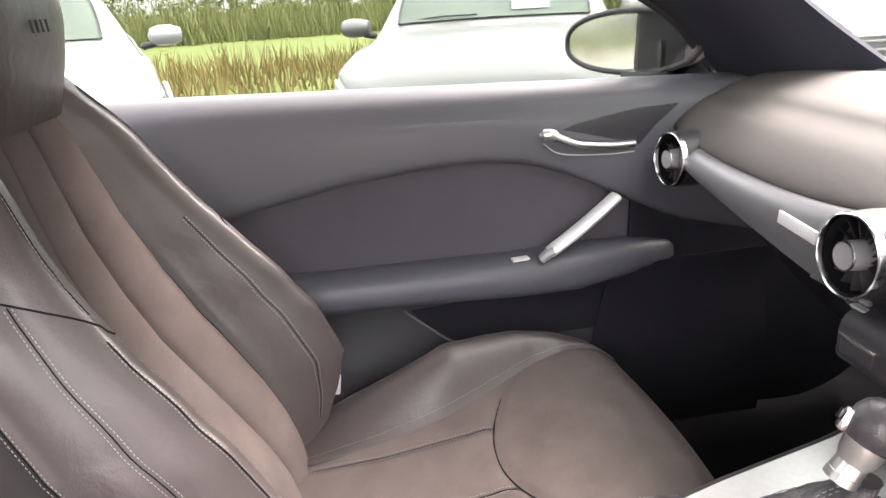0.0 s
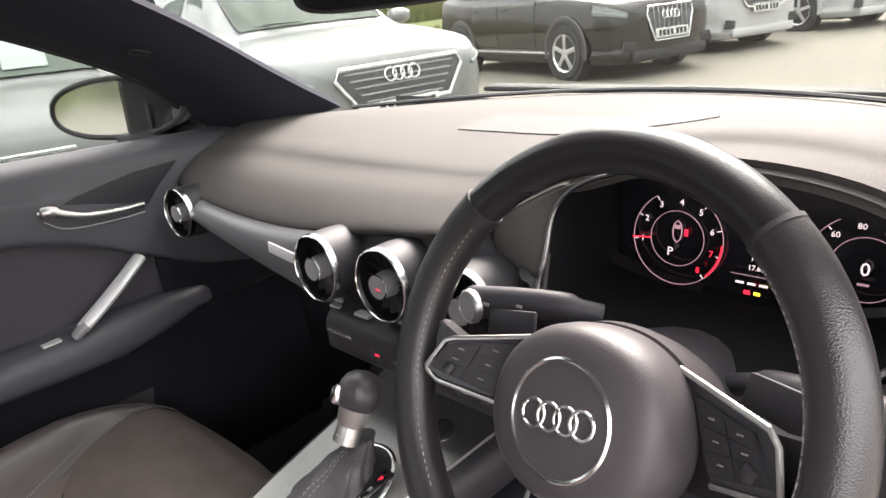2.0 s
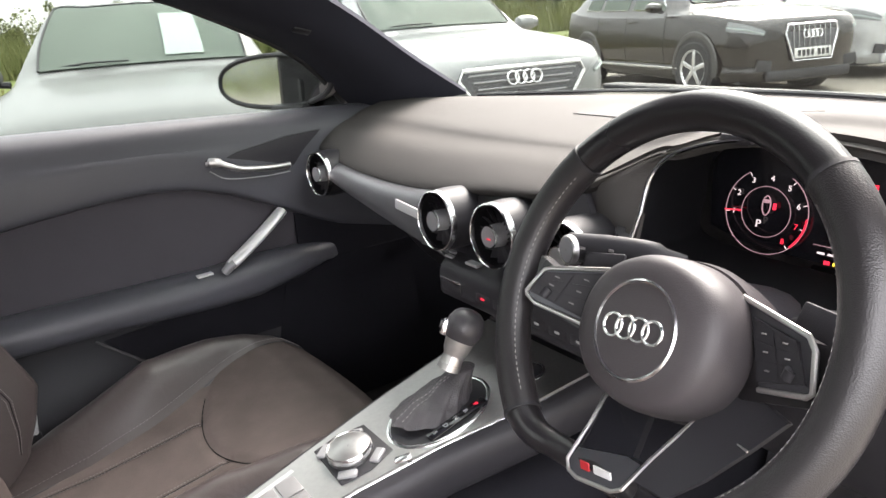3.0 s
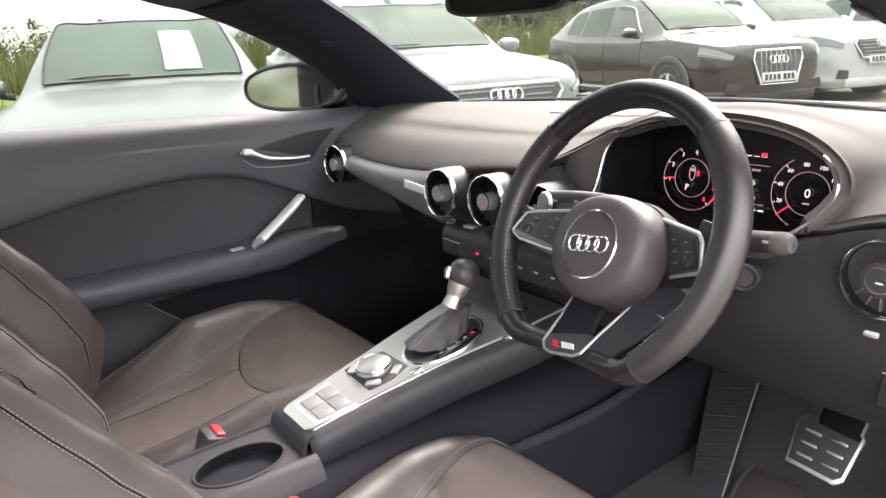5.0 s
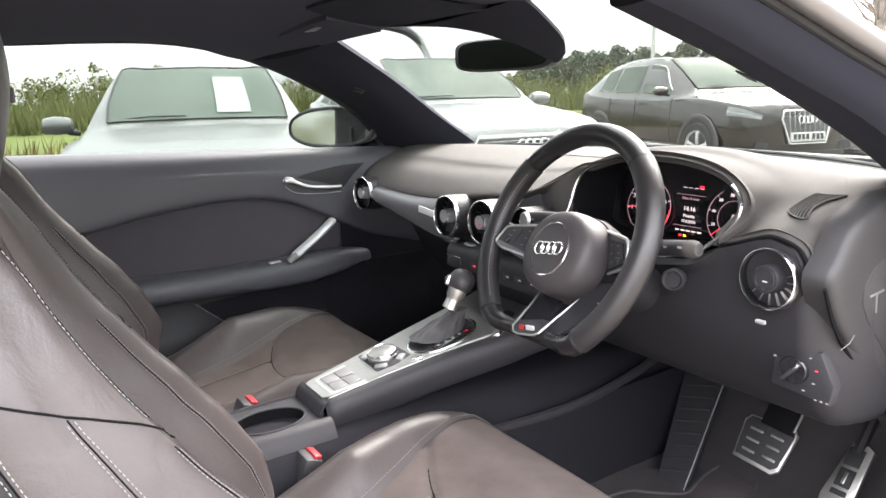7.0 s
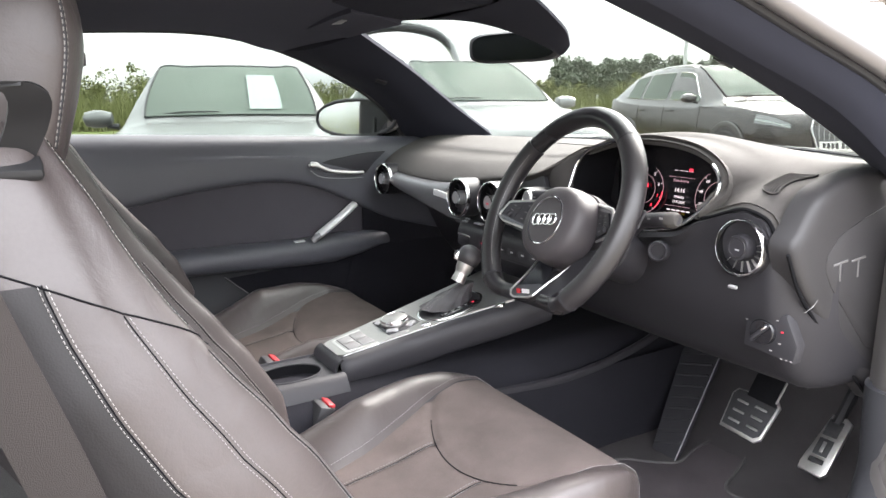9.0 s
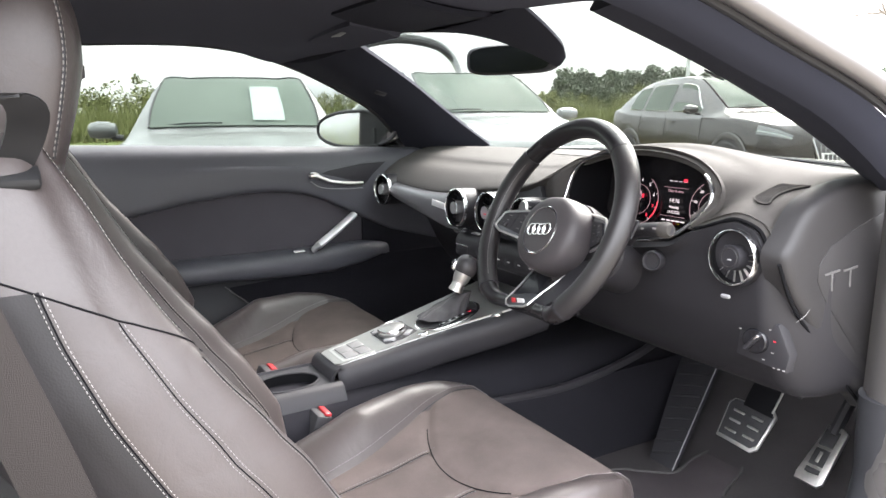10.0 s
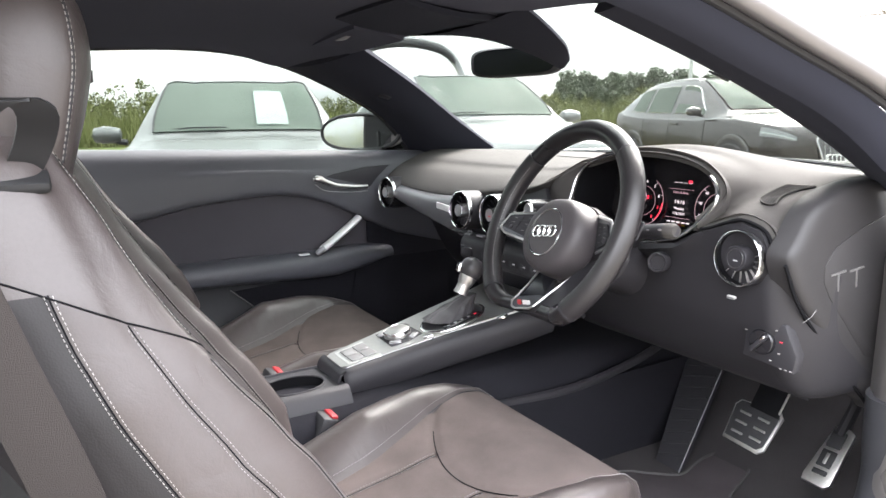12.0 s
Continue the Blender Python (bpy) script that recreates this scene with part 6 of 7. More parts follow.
# ---------------------------------------------------------------- mirrors
dmir = thing("door_mirror", (-0.80, 0.75, 0.97), "grey door mirror with dark inner housing", "door mirror")
MM = aim((-0.798, 0.765, 1.046), (0.52, -0.854, 0.04))
R = []
for f, z in ((0.93, 0.004), (1.0, 0.0), (1.02, -0.02), (0.95, -0.055), (0.75, -0.085), (0.3, -0.10)):
    ring = []
    for i in range(48):
        a = 2 * math.pi * i / 48
        c, s = math.cos(a), math.sin(a)
        ring.append((0.146 * f * math.copysign(abs(c) ** 0.92, c), 0.055 * f * math.copysign(abs(s) ** 0.82, s) + 0.006 * f * c, z))
    R.append(ring)
part("housing", xf(rings(R), MM), M["paint_grey"], dmir)
part("bezel", xf(tube([(0.142 * math.copysign(abs(math.cos(t)) ** 0.92, math.cos(t)), 0.0532 * math.copysign(abs(math.sin(t)) ** 0.82, math.sin(t)) + 0.006 * math.cos(t), 0.004) for t in np.linspace(0, 2 * np.pi, 56, endpoint=False)], 0.006, 0.006, 8, True), MM), M["black"], dmir)
gpts = [(0.136 * math.copysign(abs(math.cos(t)) ** 0.92, math.cos(t)), 0.049 * math.copysign(abs(math.sin(t)) ** 0.82, math.sin(t)) + 0.006 * math.cos(t)) for t in np.linspace(0, 2 * np.pi, 64, endpoint=False)]
part("mirror_glass", xf(slab([(min(x, 0.014), y) for x, y in gpts], 0.002), MM @ Matrix.Translation((0, 0, 0.004))), M["mirror"], dmir, "mirror glass reflecting the yard")
# flat dark plate in place of the hollow inner side of the housing
part("inner_glass", xf(slab([(min(max(x, 0.020), 0.112), y) for x, y in gpts], 0.002), MM @ Matrix.Translation((0, 0, 0.003))), M["dash_dark"], dmir, "dark inner side of the mirror housing")
part("arm", join(xf(rbox(0.10, 0.06, 0.03, 0.012), pose(-0.765, 0.79, 0.985, 0, 0, 30)), xf(rbox(0.022, 0.11, 0.075, 0.010), pose(-0.738, 0.845, 1.015, 0, 0, -4))), M["black"], dmir)
rv = thing("rear_view_mirror", (0.0, 0.72, 1.25), "black framed interior mirror under the roof", "rear view mirror")
RM = aim((-0.020, 0.762, 1.203), (0.41, -0.91, -0.02))
R = []
for f, z in ((0.90, 0.004), (1.0, 0.0), (1.03, -0.012), (0.95, -0.028), (0.7, -0.036)):
    R.append([(0.104 * f * math.copysign(abs(math.cos(t)) ** 0.45, math.cos(t)), 0.030 * f * math.copysign(abs(math.sin(t)) ** 0.5, math.sin(t)), z) for t in np.linspace(0, 2 * np.pi, 48, endpoint=False)])
part("housing", xf(rings(R), RM), M["black"], rv)
part("glass", xf(slab([(0.094 * math.copysign(abs(math.cos(t)) ** 0.45, math.cos(t)), 0.026 * math.copysign(abs(math.sin(t)) ** 0.5, math.sin(t))) for t in np.linspace(0, 2 * np.pi, 48, endpoint=False)], 0.002), RM @ Matrix.Translation((0, 0, 0.0035))), M["mirror_dark"], rv, "mirror glass coloured dark for its dark reflection")


def under_screen(x, y, drop):
    return (x, y, 1.272 - (y - 0.62) / 2.84 - 0.05 * x * x - drop)


left_edge = cr([(-0.24, 0.600, 0), (-0.08, 0.632, 0), (0.000, 0.672, 0), (0.040, 0.735, 0), (0.060, 0.800, 0)], 18)
right_edge = cr([(0.225, 0.600, 0), (0.212, 0.640, 0), (0.185, 0.700, 0), (0.155, 0.752, 0), (0.110, 0.800, 0)], 18)
top_, low_ = [], []
for a, b in zip(left_edge, right_edge):
    row = [a * (1 - f) + b * f for f in np.linspace(0, 1, 9)]
    top_.append([under_screen(p[0], p[1], 0.004) for p in row])
    low_.append([under_screen(p[0], p[1], 0.010 + 0.016 * math.sin(math.pi * f)) for p, f in zip(row, np.linspace(0, 1, 9))])
part("mount", join(sheet(np.array(top_)), sheet(np.array(low_)), sheet(np.array([[t[0], l[0]] for t, l in zip(top_, low_)])), sheet(np.array([[t[-1], l[-1]] for t, l in zip(top_, low_)])), sheet(np.array([top_[-1], low_[-1]]))), M["pillar"], rv, "black sensor cover behind the mirror")
part("stem", tube([(-0.012, 0.775, 1.205), (0.0, 0.79, 1.215), (0.01, 0.80, 1.225)], 0.012, n=8), M["black"], rv)
oc = thing("overhead_console", (0, 0.50, 1.27), "dark overhead light console in the roof lining", "overhead console")
part("housing", solid(net([[(x, 0.612, 1.270), (x, 0.56, 1.267), (x, 0.48, 1.276), (x, 0.42, 1.290)] for x in (-0.13, -0.05, 0.05, 0.13)], 14, 16), -0.01), M["pillar"], oc)
for x in (-0.07, 0.05):
    part("map_lamp", xf(rbox(0.022, 0.014, 0.004, 0.002), pose(x, 0.545, 1.2665, 4)), M["chrome"], oc)
sv = thing("sun_visor", (-0.30, 0.5, 1.25), "dark cloth sun visor folded against the roof", "sun visor")
part("flap", solid(net([[(x, 0.586 - 0.12 * x * x, 1.250 + 0.012 * (1 - (x / 0.4) ** 2)), (x, 0.53, 1.262 + 0.012 * (1 - (x / 0.4) ** 2)), (x, 0.47, 1.266 + 0.014 * (1 - (x / 0.4) ** 2))] for x in (-0.40, -0.32, -0.24, -0.16)], 16, 12), -0.010), M["headliner"], sv)
part("label", xf(rbox(0.055, 0.040, 0.002, 0.001), pose(-0.27, 0.505, 1.2625, 6, -4)), M["band"], sv)

# ---------------------------------------------------------------- parked cars
def car_shape(L, Wd, H, hoodz):
    """Half section rows along a parked car, nose at x = 0, tail at -L."""
    k = L / 4.3
    st = [
        # x, sill half width, mid half width, shoulder half width, shoulder z, top half width, top z
        (0.00, 0.40, 0.46, 0.42, hoodz - 0.20, 0.30, hoodz - 0.16),
        (-0.05, 0.58, 0.66, 0.58, hoodz - 0.12, 0.42, hoodz - 0.075),
        (-0.17, 0.74, 0.79, 0.69, hoodz - 0.055, 0.50, hoodz - 0.015),
        (-0.42, 0.84, 0.88, 0.77, hoodz - 0.005, 0.56, hoodz + 0.03),
        (-0.85, 0.86, 0.90, 0.80, hoodz + 0.04, 0.60, hoodz + 0.08),
        (-1.22, 0.87, 0.91, 0.82, hoodz + 0.05, 0.66, hoodz + 0.12),
        (-1.55, 0.87, 0.91, 0.83, hoodz + 0.045, 0.66, hoodz + 0.30 * (H - hoodz) / 0.6),
        (-2.05, 0.87, 0.91, 0.84, hoodz + 0.05, 0.60, H - 0.08),
        (-2.60, 0.87, 0.91, 0.84, hoodz + 0.055, 0.59, H - 0.045),
        (-3.30, 0.87, 0.91, 0.84, hoodz + 0.075, 0.57, H - 0.075),
        (-3.80, 0.86, 0.90, 0.82, hoodz + 0.11, 0.55, H - 0.17),
        (-4.14, 0.84, 0.87, 0.76, hoodz + 0.14, 0.58, hoodz + 0.24),
        (-4.27, 0.78, 0.82, 0.66, hoodz - 0.02, 0.5, hoodz + 0.02),
        (-4.30, 0.70, 0.74, 0.6, hoodz - 0.2, 0.42, hoodz - 0.17),
    ]
    w = Wd / 1.82
    rows = []
    for x, a, b, c, zc, d, zt in st:
        crown = 0.045 if zt > hoodz + 0.3 else 0.02
        z4 = min(0.66, zc - 0.10)
        z3 = min(0.54, z4 - 0.09)
        half = [(a * 0.97, 0.20), (b * 0.985, 0.29), (b * 0.968, 0.39), (b * 0.995, z3), (b, z4), (b * 0.62 + c * 0.38, zc - 0.05), (c, zc), (d, zt), (d * 0.55, zt + crown * 0.8), (0, zt + crown)]
        rows.append([(x * k, y * w, z) for y, z in half])
    return rows


def flat_patch(G, i0, i1, j0, j1, lift):
    P = G[i0:i1 + 1, j0:j1 + 1]
    n = normals(P)
    c = P.mean((0, 1))
    sgn = 1 if (n.reshape(-1, 3) * (P.reshape(-1, 3) - np.array([c[0], 0, 0.7]))).sum() > 0 else -1
    return P + n * sgn * lift


def parked_car(name_label, paint, L, Wd, H, hoodz, wheel_r=0.34, tall_grille=True, lower=None, tailgate=False, paper=False, rails=False, chrome_line=False):
    o = thing("parked_car", (0, 0, 0), name_label, "car", "parked cars")
    rows = car_shape(L, Wd, H, hoodz)
    NU, NV = 131, 55
    G = net(rows, NU, NV)
    k, w = L / 4.3, Wd / 1.82
    full = np.concatenate([G, G[:, -2::-1] * np.array([1, -1, 1])], 1)
    body = part("body", rings([list(r) for r in full]), M[paint], o, "", 50)
    ui = lambda x: int(round(np.argmin(np.abs(G[:, 0, 0] - x * k))))
    vj = lambda f: int(round(f / 9 * (NV - 1)))
    for s in (1, -1):
        Gs = G * np.array([1, s, 1])
        for x0, x1 in ((-1.62, -2.36), (-2.46, -3.14), (-3.22, -3.66)):
            P = flat_patch(Gs, ui(x0), ui(x1), vj(6.14), vj(6.84), 0.004)
            f = np.linspace(0, 1, P.shape[0])[:, None]
            if x0 == -1.62:
                cut = np.clip(1 - f * 2.2, 0, 1)
                P = P.copy()
                for i in range(P.shape[0]):
                    lim = 1 - 0.75 * cut[i][0]
                    P[i] = np.array([P[i][0] + (P[i][-1] - P[i][0]) * t * lim for t in np.linspace(0, 1, P.shape[1])])
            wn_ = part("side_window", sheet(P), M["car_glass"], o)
            if chrome_line:
                part("chrome_strip", tube([tuple(p) for p in P[:, 0]], 0.010, 0.010, 5), M["chrome"], wn_)
                part("chrome_strip", tube([tuple(p) for p in P[:, -1]], 0.008, 0.008, 5), M["chrome"], wn_)
        for hx in (-2.25, -3.05):
            part("door_handle", xf(rbox(0.16, 0.03, 0.03, 0.010), Matrix.Translation((hx * k, s * (0.905 * w), hoodz - 0.04))), M[paint], o)
        part("sill_strip", xf(rbox(2.0 * k, 0.02, 0.028, 0.008), Matrix.Translation((-2.15 * k, s * 0.905 * w, 0.335))), M["alu"] if chrome_line else M["black"], o)
        for dx in (-1.50, -2.41, -3.16):
            i_ = ui(dx)
            part("door_seam", tube([tuple(p) for p in Gs[i_, vj(1.0):vj(6.0)] * np.array([1, 1.0015, 1])], 0.0045, n=5), M["black"], o)
        # headlamp wraps the front corner
        P = flat_patch(Gs, ui(-0.04), ui(-0.40), vj(4.5), vj(5.0), 0.006)
        hl = part("headlamp", solid(P, 0.004), M["lamp_glass"], o, "clear headlamp unit")
        part("light_bar", tube([tuple(p) for p in P[:, 1] + np.array([0.004, s * 0.004, 0])], 0.010, n=5), M["paper"], hl)
        # mirror
        mc = (-1.62 * k, s * (0.90 * w + 0.10), hoodz + 0.14)
        mi = part("door_mirror", xf(lathe([(0.0005, -0.10), (0.055, -0.09), (0.075, -0.04), (0.078, 0.02), (0.06, 0.07), (0.0005, 0.09)], 20), Matrix.Translation(mc) @ Matrix.Rotation(radians(90), 4, "X") @ Matrix.Diagonal((1.0, 0.85, 1.15, 1))), M[lower or paint], o)
        part("mirror_foot", tube([(mc[0], s * 0.85 * w, hoodz + 0.08), (mc[0], s * 0.92 * w, hoodz + 0.09), mc], 0.022, n=8), M["black"], mi)
        # wheels with arches
        for wx in (-0.87, -3.48):
            wc = Matrix.Translation((wx * k, s * 0.79 * w, wheel_r)) @ Matrix.Rotation(radians(-90 * s), 4, "X")
            arch = [(wx * k + (wheel_r + 0.055) * math.cos(t), s * 0.905 * w, wheel_r + 0.02 + (wheel_r + 0.055) * math.sin(t)) for t in np.linspace(-0.25, math.pi + 0.25, 24)]
            part("wheel_arch", tube(arch, 0.020, 0.040, 8), M["cladding"] if lower else M[paint], o)
            part("arch_liner", xf(lathe([(0.0005, 0.121), (wheel_r + 0.045, 0.121), (wheel_r + 0.045, -0.03), (0.0005, -0.03)], 28), wc), M["black"], o)
            wh = part("wheel", xf(lathe([(wheel_r * 0.66, 0.115), (wheel_r * 0.70, 0.138), (wheel_r * 0.92, 0.142), (wheel_r, 0.115), (wheel_r, -0.09), (wheel_r * 0.7, -0.09)], 32), wc), M["tyre"], o, "tyre on an alloy wheel")
            part("rim", xf(lathe([(wheel_r * 0.60, 0.105), (wheel_r * 0.66, 0.132), (wheel_r * 0.70, 0.140), (wheel_r * 0.70, 0.10), (wheel_r * 0.60, 0.08)], 32), wc), M["alloy"], wh)
            part("brake_disc", xf(lathe([(0.0005, 0.098), (wheel_r * 0.60, 0.098), (wheel_r * 0.6, 0.09), (0.0005, 0.09)], 24), wc), M["black"], wh)
            for i in range(5):
                part("spoke", xf(rbox(wheel_r * 0.62, 0.055, 0.02, 0.008), wc @ Matrix.Rotation(2 * math.pi * i / 5 + 0.3, 4, "Z") @ Matrix.Translation((wheel_r * 0.33, 0, 0.122))), M["alloy"], wh)
            part("hub_cap", xf(lathe([(0.0005, 0.140), (0.03, 0.138), (0.035, 0.12), (0.0005, 0.12)], 16), wc), M["alloy"], wh)
    # windscreen, rear glass
    i0, i1 = ui(-1.30), ui(-2.03)
    P = np.concatenate([G[i0:i1 + 1, vj(7.15):], G[i0:i1 + 1, vj(7.15):-1][:, ::-1] * np.array([1, -1, 1])], 1)
    wsn = part("windscreen", solid(P + np.array([0.010, 0, 0.008]), 0.004), M["car_glass"], o, "windscreen coloured grey-green for reflected sky")
    for s in (-1,):
        part("wiper", tube([tuple(P[1][len(P[1]) // 2] + np.array([0.035, s * 0.1, 0.012])), tuple(P[1][len(P[1]) // 2] + np.array([0.02, s * 0.35, 0.012])), tuple(P[1][len(P[1]) // 2] + np.array([0.0, s * 0.58, -0.008]))], 0.006, n=5), M["black"], wsn)
    part("black_edge", tube([tuple(p + np.array([0.012, 0, 0.010])) for p in list(P[:, 0]) + list(P[-1][1:-1]) + list(P[::-1, -1])], 0.009, 0.006, 5), M["black"], wsn)
    if paper:
        # sheet lies over the windscreen; the glass tint is in its colour
        q = P[int(len(P) * 0.14):int(len(P) * 0.80), int(P.shape[1] * 0.24):int(P.shape[1] * 0.44)]
        part("price_sheet", solid(q + np.array([0.018, 0, 0.014]), 0.002), M["paper"], wsn, "price sheet over the glass, tinted green as if behind it")
    # face
    gw, gh, gz = (0.37, 0.40, hoodz - 0.33) if tall_grille else (0.50, 0.26, hoodz - 0.25)
    oc_ = [(-gw * 0.92, gh * 0.5), (gw * 0.92, gh * 0.5), (gw, gh * 0.25), (gw * 0.72, -gh * 0.5), (-gw * 0.72, -gh * 0.5), (-gw, gh * 0.25)]
    FM = Matrix(((0, 0, 1, -0.012), (1, 0, 0, 0), (0, 1, 0, gz), (0, 0, 0, 1))) @ Matrix.Rotation(radians(-8), 4, "X")
    gr = part("grille", xf(slab(oc_, 0.03, 0.006), FM), M["grille"], o, "black hexagonal front grille")
    part("grille_frame", xf(tube([(x, y, 0.032) for x, y in oc_], 0.014, 0.012, 6, True), FM), M["chrome"] if tall_grille else M["silver"], gr)
    for i in range(8 if tall_grille else 5):
        if tall_grille:
            part("grille_bar", xf(rbox(0.008, gh * 0.92, 0.012, 0.003, 1), FM @ pose(-gw * 0.7 + gw * 1.4 * i / 7, 0, 0.034)), M["band"], gr)
        else:
            part("grille_bar", xf(rbox(gw * 1.7 - 0.06 * i, 0.012, 0.012, 0.003, 1), FM @ pose(0, gh * 0.36 - gh * 0.18 * i, 0.034)), M["band"], gr)
    for i in range(4):
        c = Vector((-0.093 + 0.062 * i, gh * 0.22, 0.046))
        part("emblem_ring", xf(tube([c + Vector((0.043 * math.cos(a), 0.043 * math.sin(a), 0)) for a in np.linspace(0, 2 * np.pi, 25)[:-1]], 0.008, 0.006, 6, True), FM), M["chrome"], gr)
    npl = part("number_plate", xf(rbox(0.52, 0.111, 0.012, 0.004), FM @ pose(0, -gh * 0.30 if tall_grille else -gh * 0.62, 0.042)), M["plate"], o, "white plate with dark bars")
    for i in range(7):
        part("plate_bar", xf(rbox(0.045, 0.070, 0.003, 0.001, 1), FM @ pose(-0.20 + 0.062 * i + (0.03 if i > 3 else 0), -gh * 0.30 if tall_grille else -gh * 0.62, 0.049)), M["black"], npl)
    for s in (-1, 1):
        part("fog_lamp", xf(lathe([(0.0005, 0.012), (0.036, 0.010), (0.046, 0.0), (0.046, -0.06), (0.0005, -0.06)], 20), aim((-0.055, s * 0.62 * w, 0.42), (0.95, s * 0.3, 0))), M["lamp_glass"], o, "round fog lamp")
        part("air_intake", xf(slab([(s * 0.46, -0.05), (s * 0.74, -0.02), (s * 0.70, 0.10), (s * 0.52, 0.08)][::s], 0.02, 0.004), Matrix(((0, 0, 1, -0.035), (1, 0, 0, 0), (0, 1, 0, 0.36), (0, 0, 0, 1)))), M["black"], o)
    part("lower_bumper", xf(rbox(0.06, 1.2 * w, 0.12, 0.03), Matrix.Translation((0.0, 0, 0.27))), M["black"] if lower else M[paint], o)
    part("underside", xf(rbox(L * 0.9, 1.55 * w, 0.06, 0.02), Matrix.Translation((-L / 2, 0, 0.20))), M["black"], o)
    if rails:
        for s in (-1, 1):
            part("roof_rail", tube(cr([(-2.1 * k, s * 0.56 * w, H - 0.055), (-2.3 * k, s * 0.56 * w, H - 0.015), (-3.1 * k, s * 0.54 * w, H - 0.035), (-3.6 * k, s * 0.52 * w, H - 0.11)], 14), 0.014, n=6), M["alu"], o)
    if tailgate:
        arch = cr([(-L + 0.62, -0.66, H - 0.06), (-L + 0.30, -0.66, H + 0.24), (-L + 0.10, -0.48, H + 0.45), (-L + 0.05, 0, H + 0.53), (-L + 0.10, 0.48, H + 0.45), (-L + 0.30, 0.66, H + 0.24), (-L + 0.62, 0.66, H - 0.06)], 48)
        tg = part("tailgate", tube(arch, 0.05, 0.075, 10), M[paint], o, "raised white tailgate")
        part("gate_lining", tube(arch + np.array([0.05, 0, -0.035]), 0.035, 0.05, 8), M["rubber"], tg)
    return o


def place_car(o, x, y, heading):
    o.matrix_world = pose(x, y, 0, 0, 0, heading)


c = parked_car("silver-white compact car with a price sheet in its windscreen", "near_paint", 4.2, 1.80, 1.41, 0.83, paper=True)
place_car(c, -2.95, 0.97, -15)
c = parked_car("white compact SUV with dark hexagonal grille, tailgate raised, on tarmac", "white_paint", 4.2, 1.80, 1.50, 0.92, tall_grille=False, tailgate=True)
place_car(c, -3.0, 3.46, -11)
c = parked_car("brown-black SUV with chrome window line, parked on tarmac", "black_paint", 4.39, 1.83, 1.58, 0.95, rails=True, chrome_line=True, lower="black_paint")
place_car(c, -3.6, 8.45, -18)
c = parked_car("white SUV with dark grille, parked beside the brown-black one", "white_suv", 4.6, 1.88, 1.64, 0.98, 0.37, tall_grille=False)
place_car(c, -3.45, 11.0, -20)
c = parked_car("silver car parked on tarmac beside the white one", "silver_paint", 4.2, 1.80, 1.44, 0.88)
place_car(c, -2.75, -1.35, 16)
c = parked_car("white SUV at the far end of the row", "white_suv", 4.4, 1.83, 1.60, 0.96)
place_car(c, -2.6, 13.9, -20)

# ---------------------------------------------------------------- yard and distance
part("ground", solid(np.array([[(x, y, -0.02) for y in np.linspace(-900, 900, 40)] for x in np.linspace(-900, 900, 40)]), 0.3), M["grass"], kind="structure", label="green grass field reaching the horizon", category="ground")
part("road", solid(np.array([[(x, y, 0.0) for y in np.linspace(-60, 120, 30)] for x in np.linspace(-9.5, 60, 20)]), 0.018), M["asphalt"], kind="structure", label="pale worn tarmac of the car yard", category="tarmac")
rng = np.random.default_rng(7)


def leaf_cloud(n, centre, size, leaf, lumps=26):
    """Many small leaf quads gathered in uneven lumps."""
    c, s = np.array(centre), np.array(size)
    L_ = rng.normal(0, 1, (lumps, 3))
    L_ = L_ / np.linalg.norm(L_, axis=1, keepdims=True) * rng.uniform(0.1, 1, (lumps, 1)) ** 0.4 * 0.85 * s + c
    L_[:, 2] = np.clip(L_[:, 2], c[2] - s[2], c[2] + s[2])
    rad = rng.uniform(0.16, 0.36, lumps) * s.min()
    V, F = [], []
    for i in range(n):
        k = rng.integers(lumps)
        d = rng.normal(0, 1, 3)
        d /= np.linalg.norm(d)
        p = L_[k] + d * rad[k] * rng.uniform(0.6, 1.1)
        a, b = rng.normal(0, 1, 3), rng.normal(0, 1, 3)
        a /= np.linalg.norm(a); b -= a * a.dot(b); b /= np.linalg.norm(b)
        q = leaf * rng.uniform(0.6, 1.3)
        m = len(V)
        V += [tuple(p + a * q), tuple(p + b * q * 0.55), tuple(p - a * q), tuple(p - b * q * 0.55)]
        F.append((m, m + 1, m + 2, m + 3))
    return V, F


def strip(n, x0, x1, y0, y1, h0, h1, blade, lean=0.25):
    """Upright blades over a strip of ground."""
    V, F = [], []
    for i in range(n):
        x, y = rng.uniform(x0, x1), rng.uniform(y0, y1)
        h = rng.uniform(h0, h1) * (0.7 + 0.5 * math.sin(x * 0.9 + y * 0.7) ** 2)
        a = rng.uniform(0, math.pi)
        dx, dy = math.cos(a) * blade, math.sin(a) * blade
        lx, ly = rng.normal(0, lean * h, 2)
        m = len(V)
        V += [(x - dx, y - dy, -0.01), (x + dx, y + dy, -0.01), (x + lx, y + ly, h)]
        F.append((m, m + 1, m + 2))
    return V, F


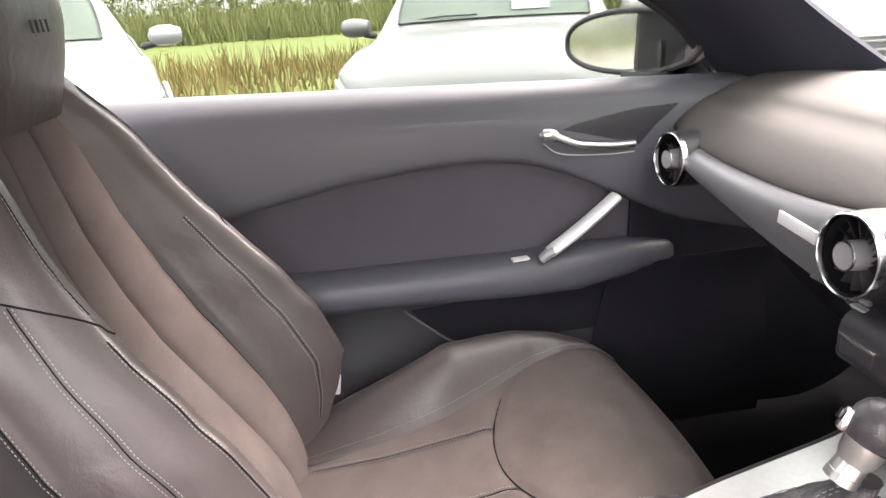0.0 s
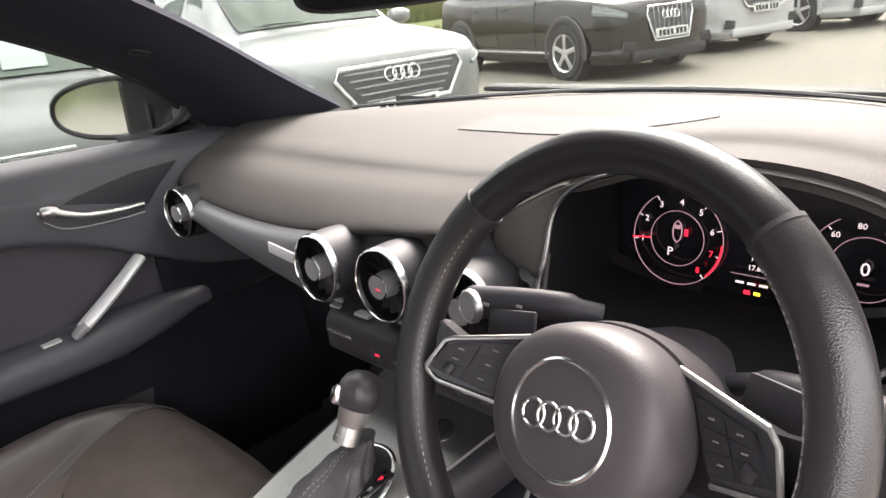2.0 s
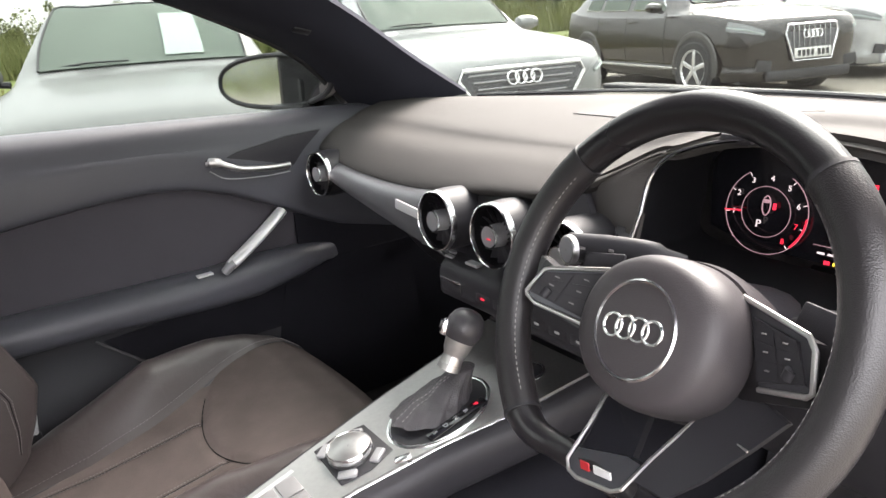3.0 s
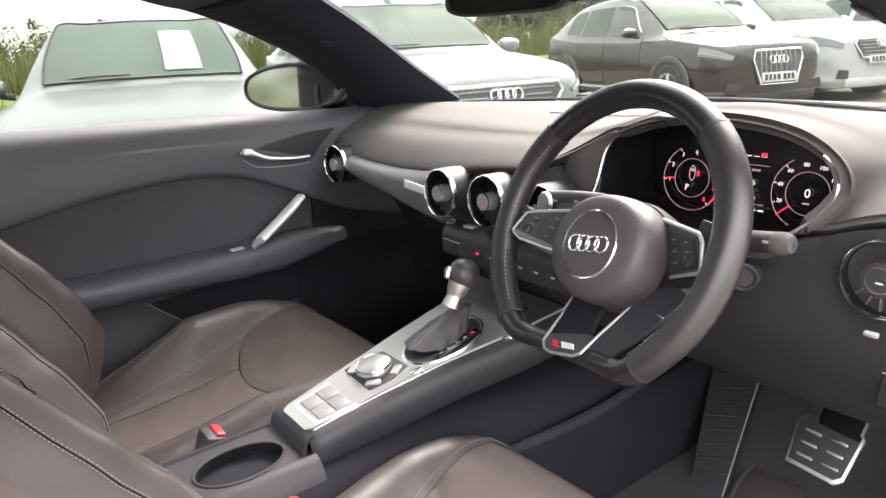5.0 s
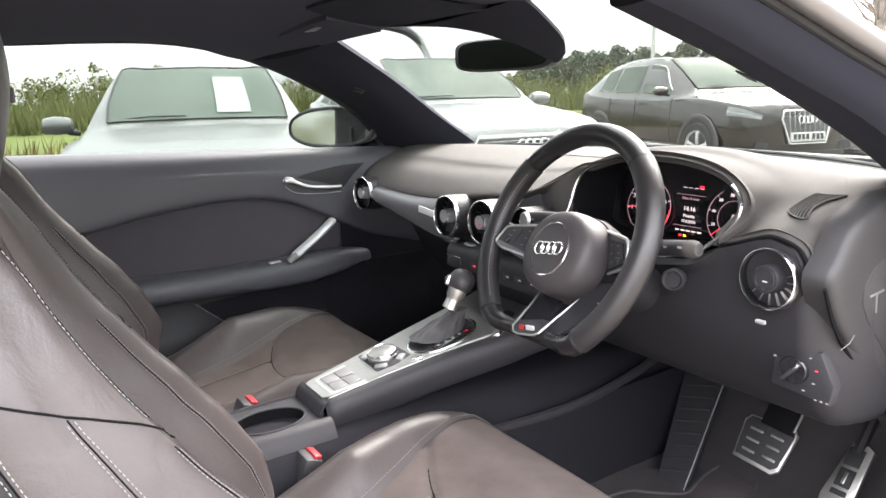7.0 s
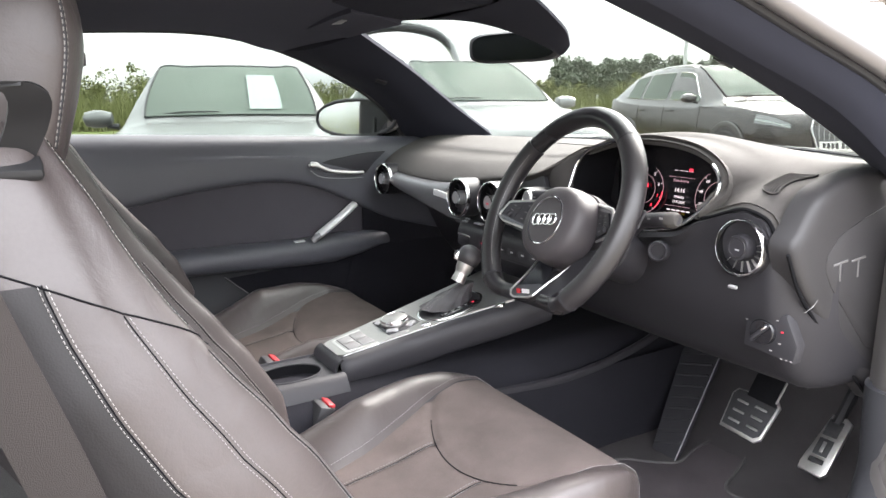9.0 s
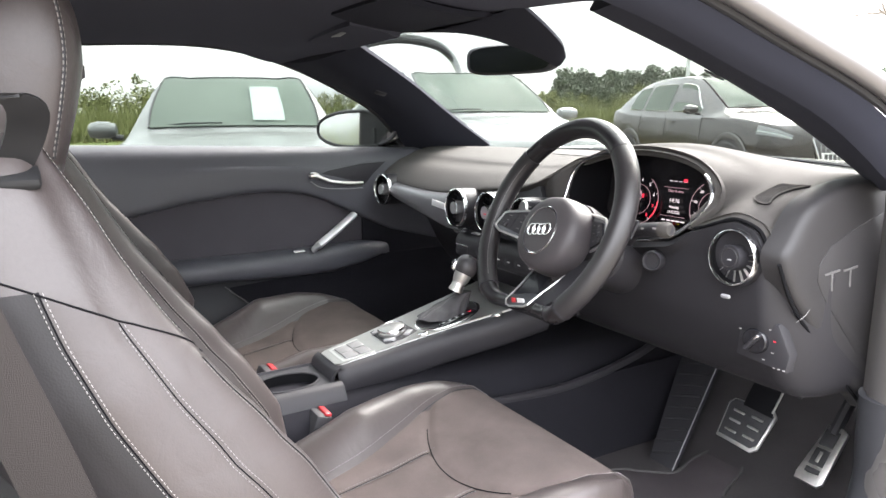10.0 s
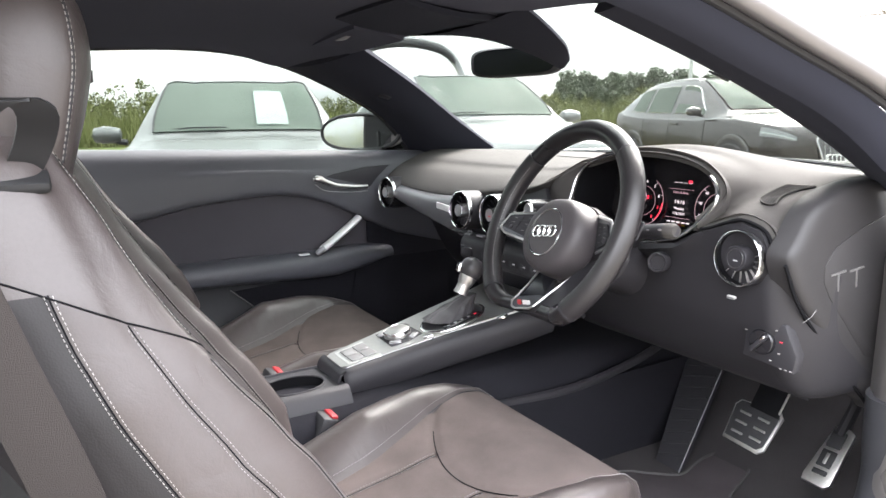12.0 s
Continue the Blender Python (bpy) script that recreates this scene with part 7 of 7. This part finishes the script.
part("weeds", strip(26000, -15, -9.3, -30, 60, 0.15, 0.6, 0.02), M["weeds"], kind="stuff", label="dry yellow weeds along the tarmac edge", category="weeds")
part("tall_grass", strip(40000, -36, -28, -50, 90, 0.7, 1.8, 0.035), M["leaf"], kind="stuff", label="tall grass before the hedge", category="grass")
hedge = []
for i in range(60):
    y = -55 + 160 * i / 59
    x = -36 + 2 * math.sin(i * 1.7)
    hedge.append(leaf_cloud(4200, (x, y, 1.2 + 0.3 * math.sin(i * 0.9)), (2.0, 2.6, 1.2 + 0.4 * rng.random()), 0.075, 60))
for i in range(22):
    hedge.append(leaf_cloud(2200, (-38 + 2.6 * i, -30 + 1.2 * math.sin(i * 1.3), 1.3), (2.0, 1.6, 1.5), 0.09, 40))
part("hedge", join(*hedge), M["leaf"], kind="stuff", label="uneven green hedge at the field edge", category="hedge")


def tree(x, y, h, w):
    o = thing("tree", (x, y, 0), "broadleaf tree in the distant row, coloured pale green for haze", "tree", "distant tree row")
    part("trunk", tube(cr([(x, y, -0.1), (x + 0.1, y, h * 0.25), (x, y + 0.1, h * 0.55), (x, y, h * 0.8)], 10), np.linspace(0.22, 0.06, 10), None, 8), M["bark"], o)
    part("crown", leaf_cloud(6400, (x, y, h * 0.52), (w, w, h * 0.45), 0.24, 70), M["leaf_hazy"], o, "", 80)


for i in range(30):
    a = radians(41.6 + i * 1.7 + 0.25 * math.sin(i * 3.1))
    r = 95 + 4 * math.sin(i * 2.3)
    tree(-r * math.cos(a), r * math.sin(a), 6.7 + 0.7 * math.sin(i * 1.9) + (0.4 if i % 4 == 2 else 0), 2.25 + 0.3 * math.sin(i * 2.7))
lp = thing("street_lamp", (-24.0, 30.3, 0), "tall grey steel lamp post", "street lamp")
part("pole", tube([(-24.0, 30.3, 0), (-24.0, 30.3, 4), (-24.0, 30.3, 8)], [0.12, 0.10, 0.07], None, 12), M["galvanised"], lp)
part("lamp_head", xf(rbox(0.7, 0.25, 0.12, 0.05), pose(-23.7, 30.3, 8.05)), M["galvanised"], lp)


def bare_tree(x, y, h):
    o = thing("tree", (x, y, 0), "small tree with nearly bare twigs", "tree")
    part("trunk", tube(cr([(x, y, -0.1), (x + 0.1, y, h * 0.3), (x, y + 0.1, h * 0.6)], 10), np.linspace(0.16, 0.07, 10), None, 8), M["bark"], o)
    geos = []
    for i in range(46):
        p = np.array([x, y, h * rng.uniform(0.3, 0.62)])
        d = rng.normal(0, 1, 3); d[2] = abs(d[2]) + 0.3; d /= np.linalg.norm(d)
        pts = [p]
        for j in range(4):
            d = d + rng.normal(0, 0.25, 3); d /= np.linalg.norm(d)
            pts.append(pts[-1] + d * h * 0.09)
        geos.append(tube(cr(pts, 8), np.linspace(0.03, 0.006, 8), None, 5))
        for j in range(3):
            q = pts[2 + j % 3]
            e = d + rng.normal(0, 0.6, 3)
            geos.append(tube([q, q + e * h * 0.04, q + e * h * 0.08 + rng.normal(0, 0.05, 3)], [0.010, 0.007, 0.003], None, 4))
    part("limbs", join(*geos), M["bark"], o)
    part("crown", leaf_cloud(500, (x, y, h * 0.72), (h * 0.24, h * 0.24, h * 0.2), 0.05, 30), M["leaf"], o, "", 80)


bare_tree(-6.9, 17.1, 6.4)
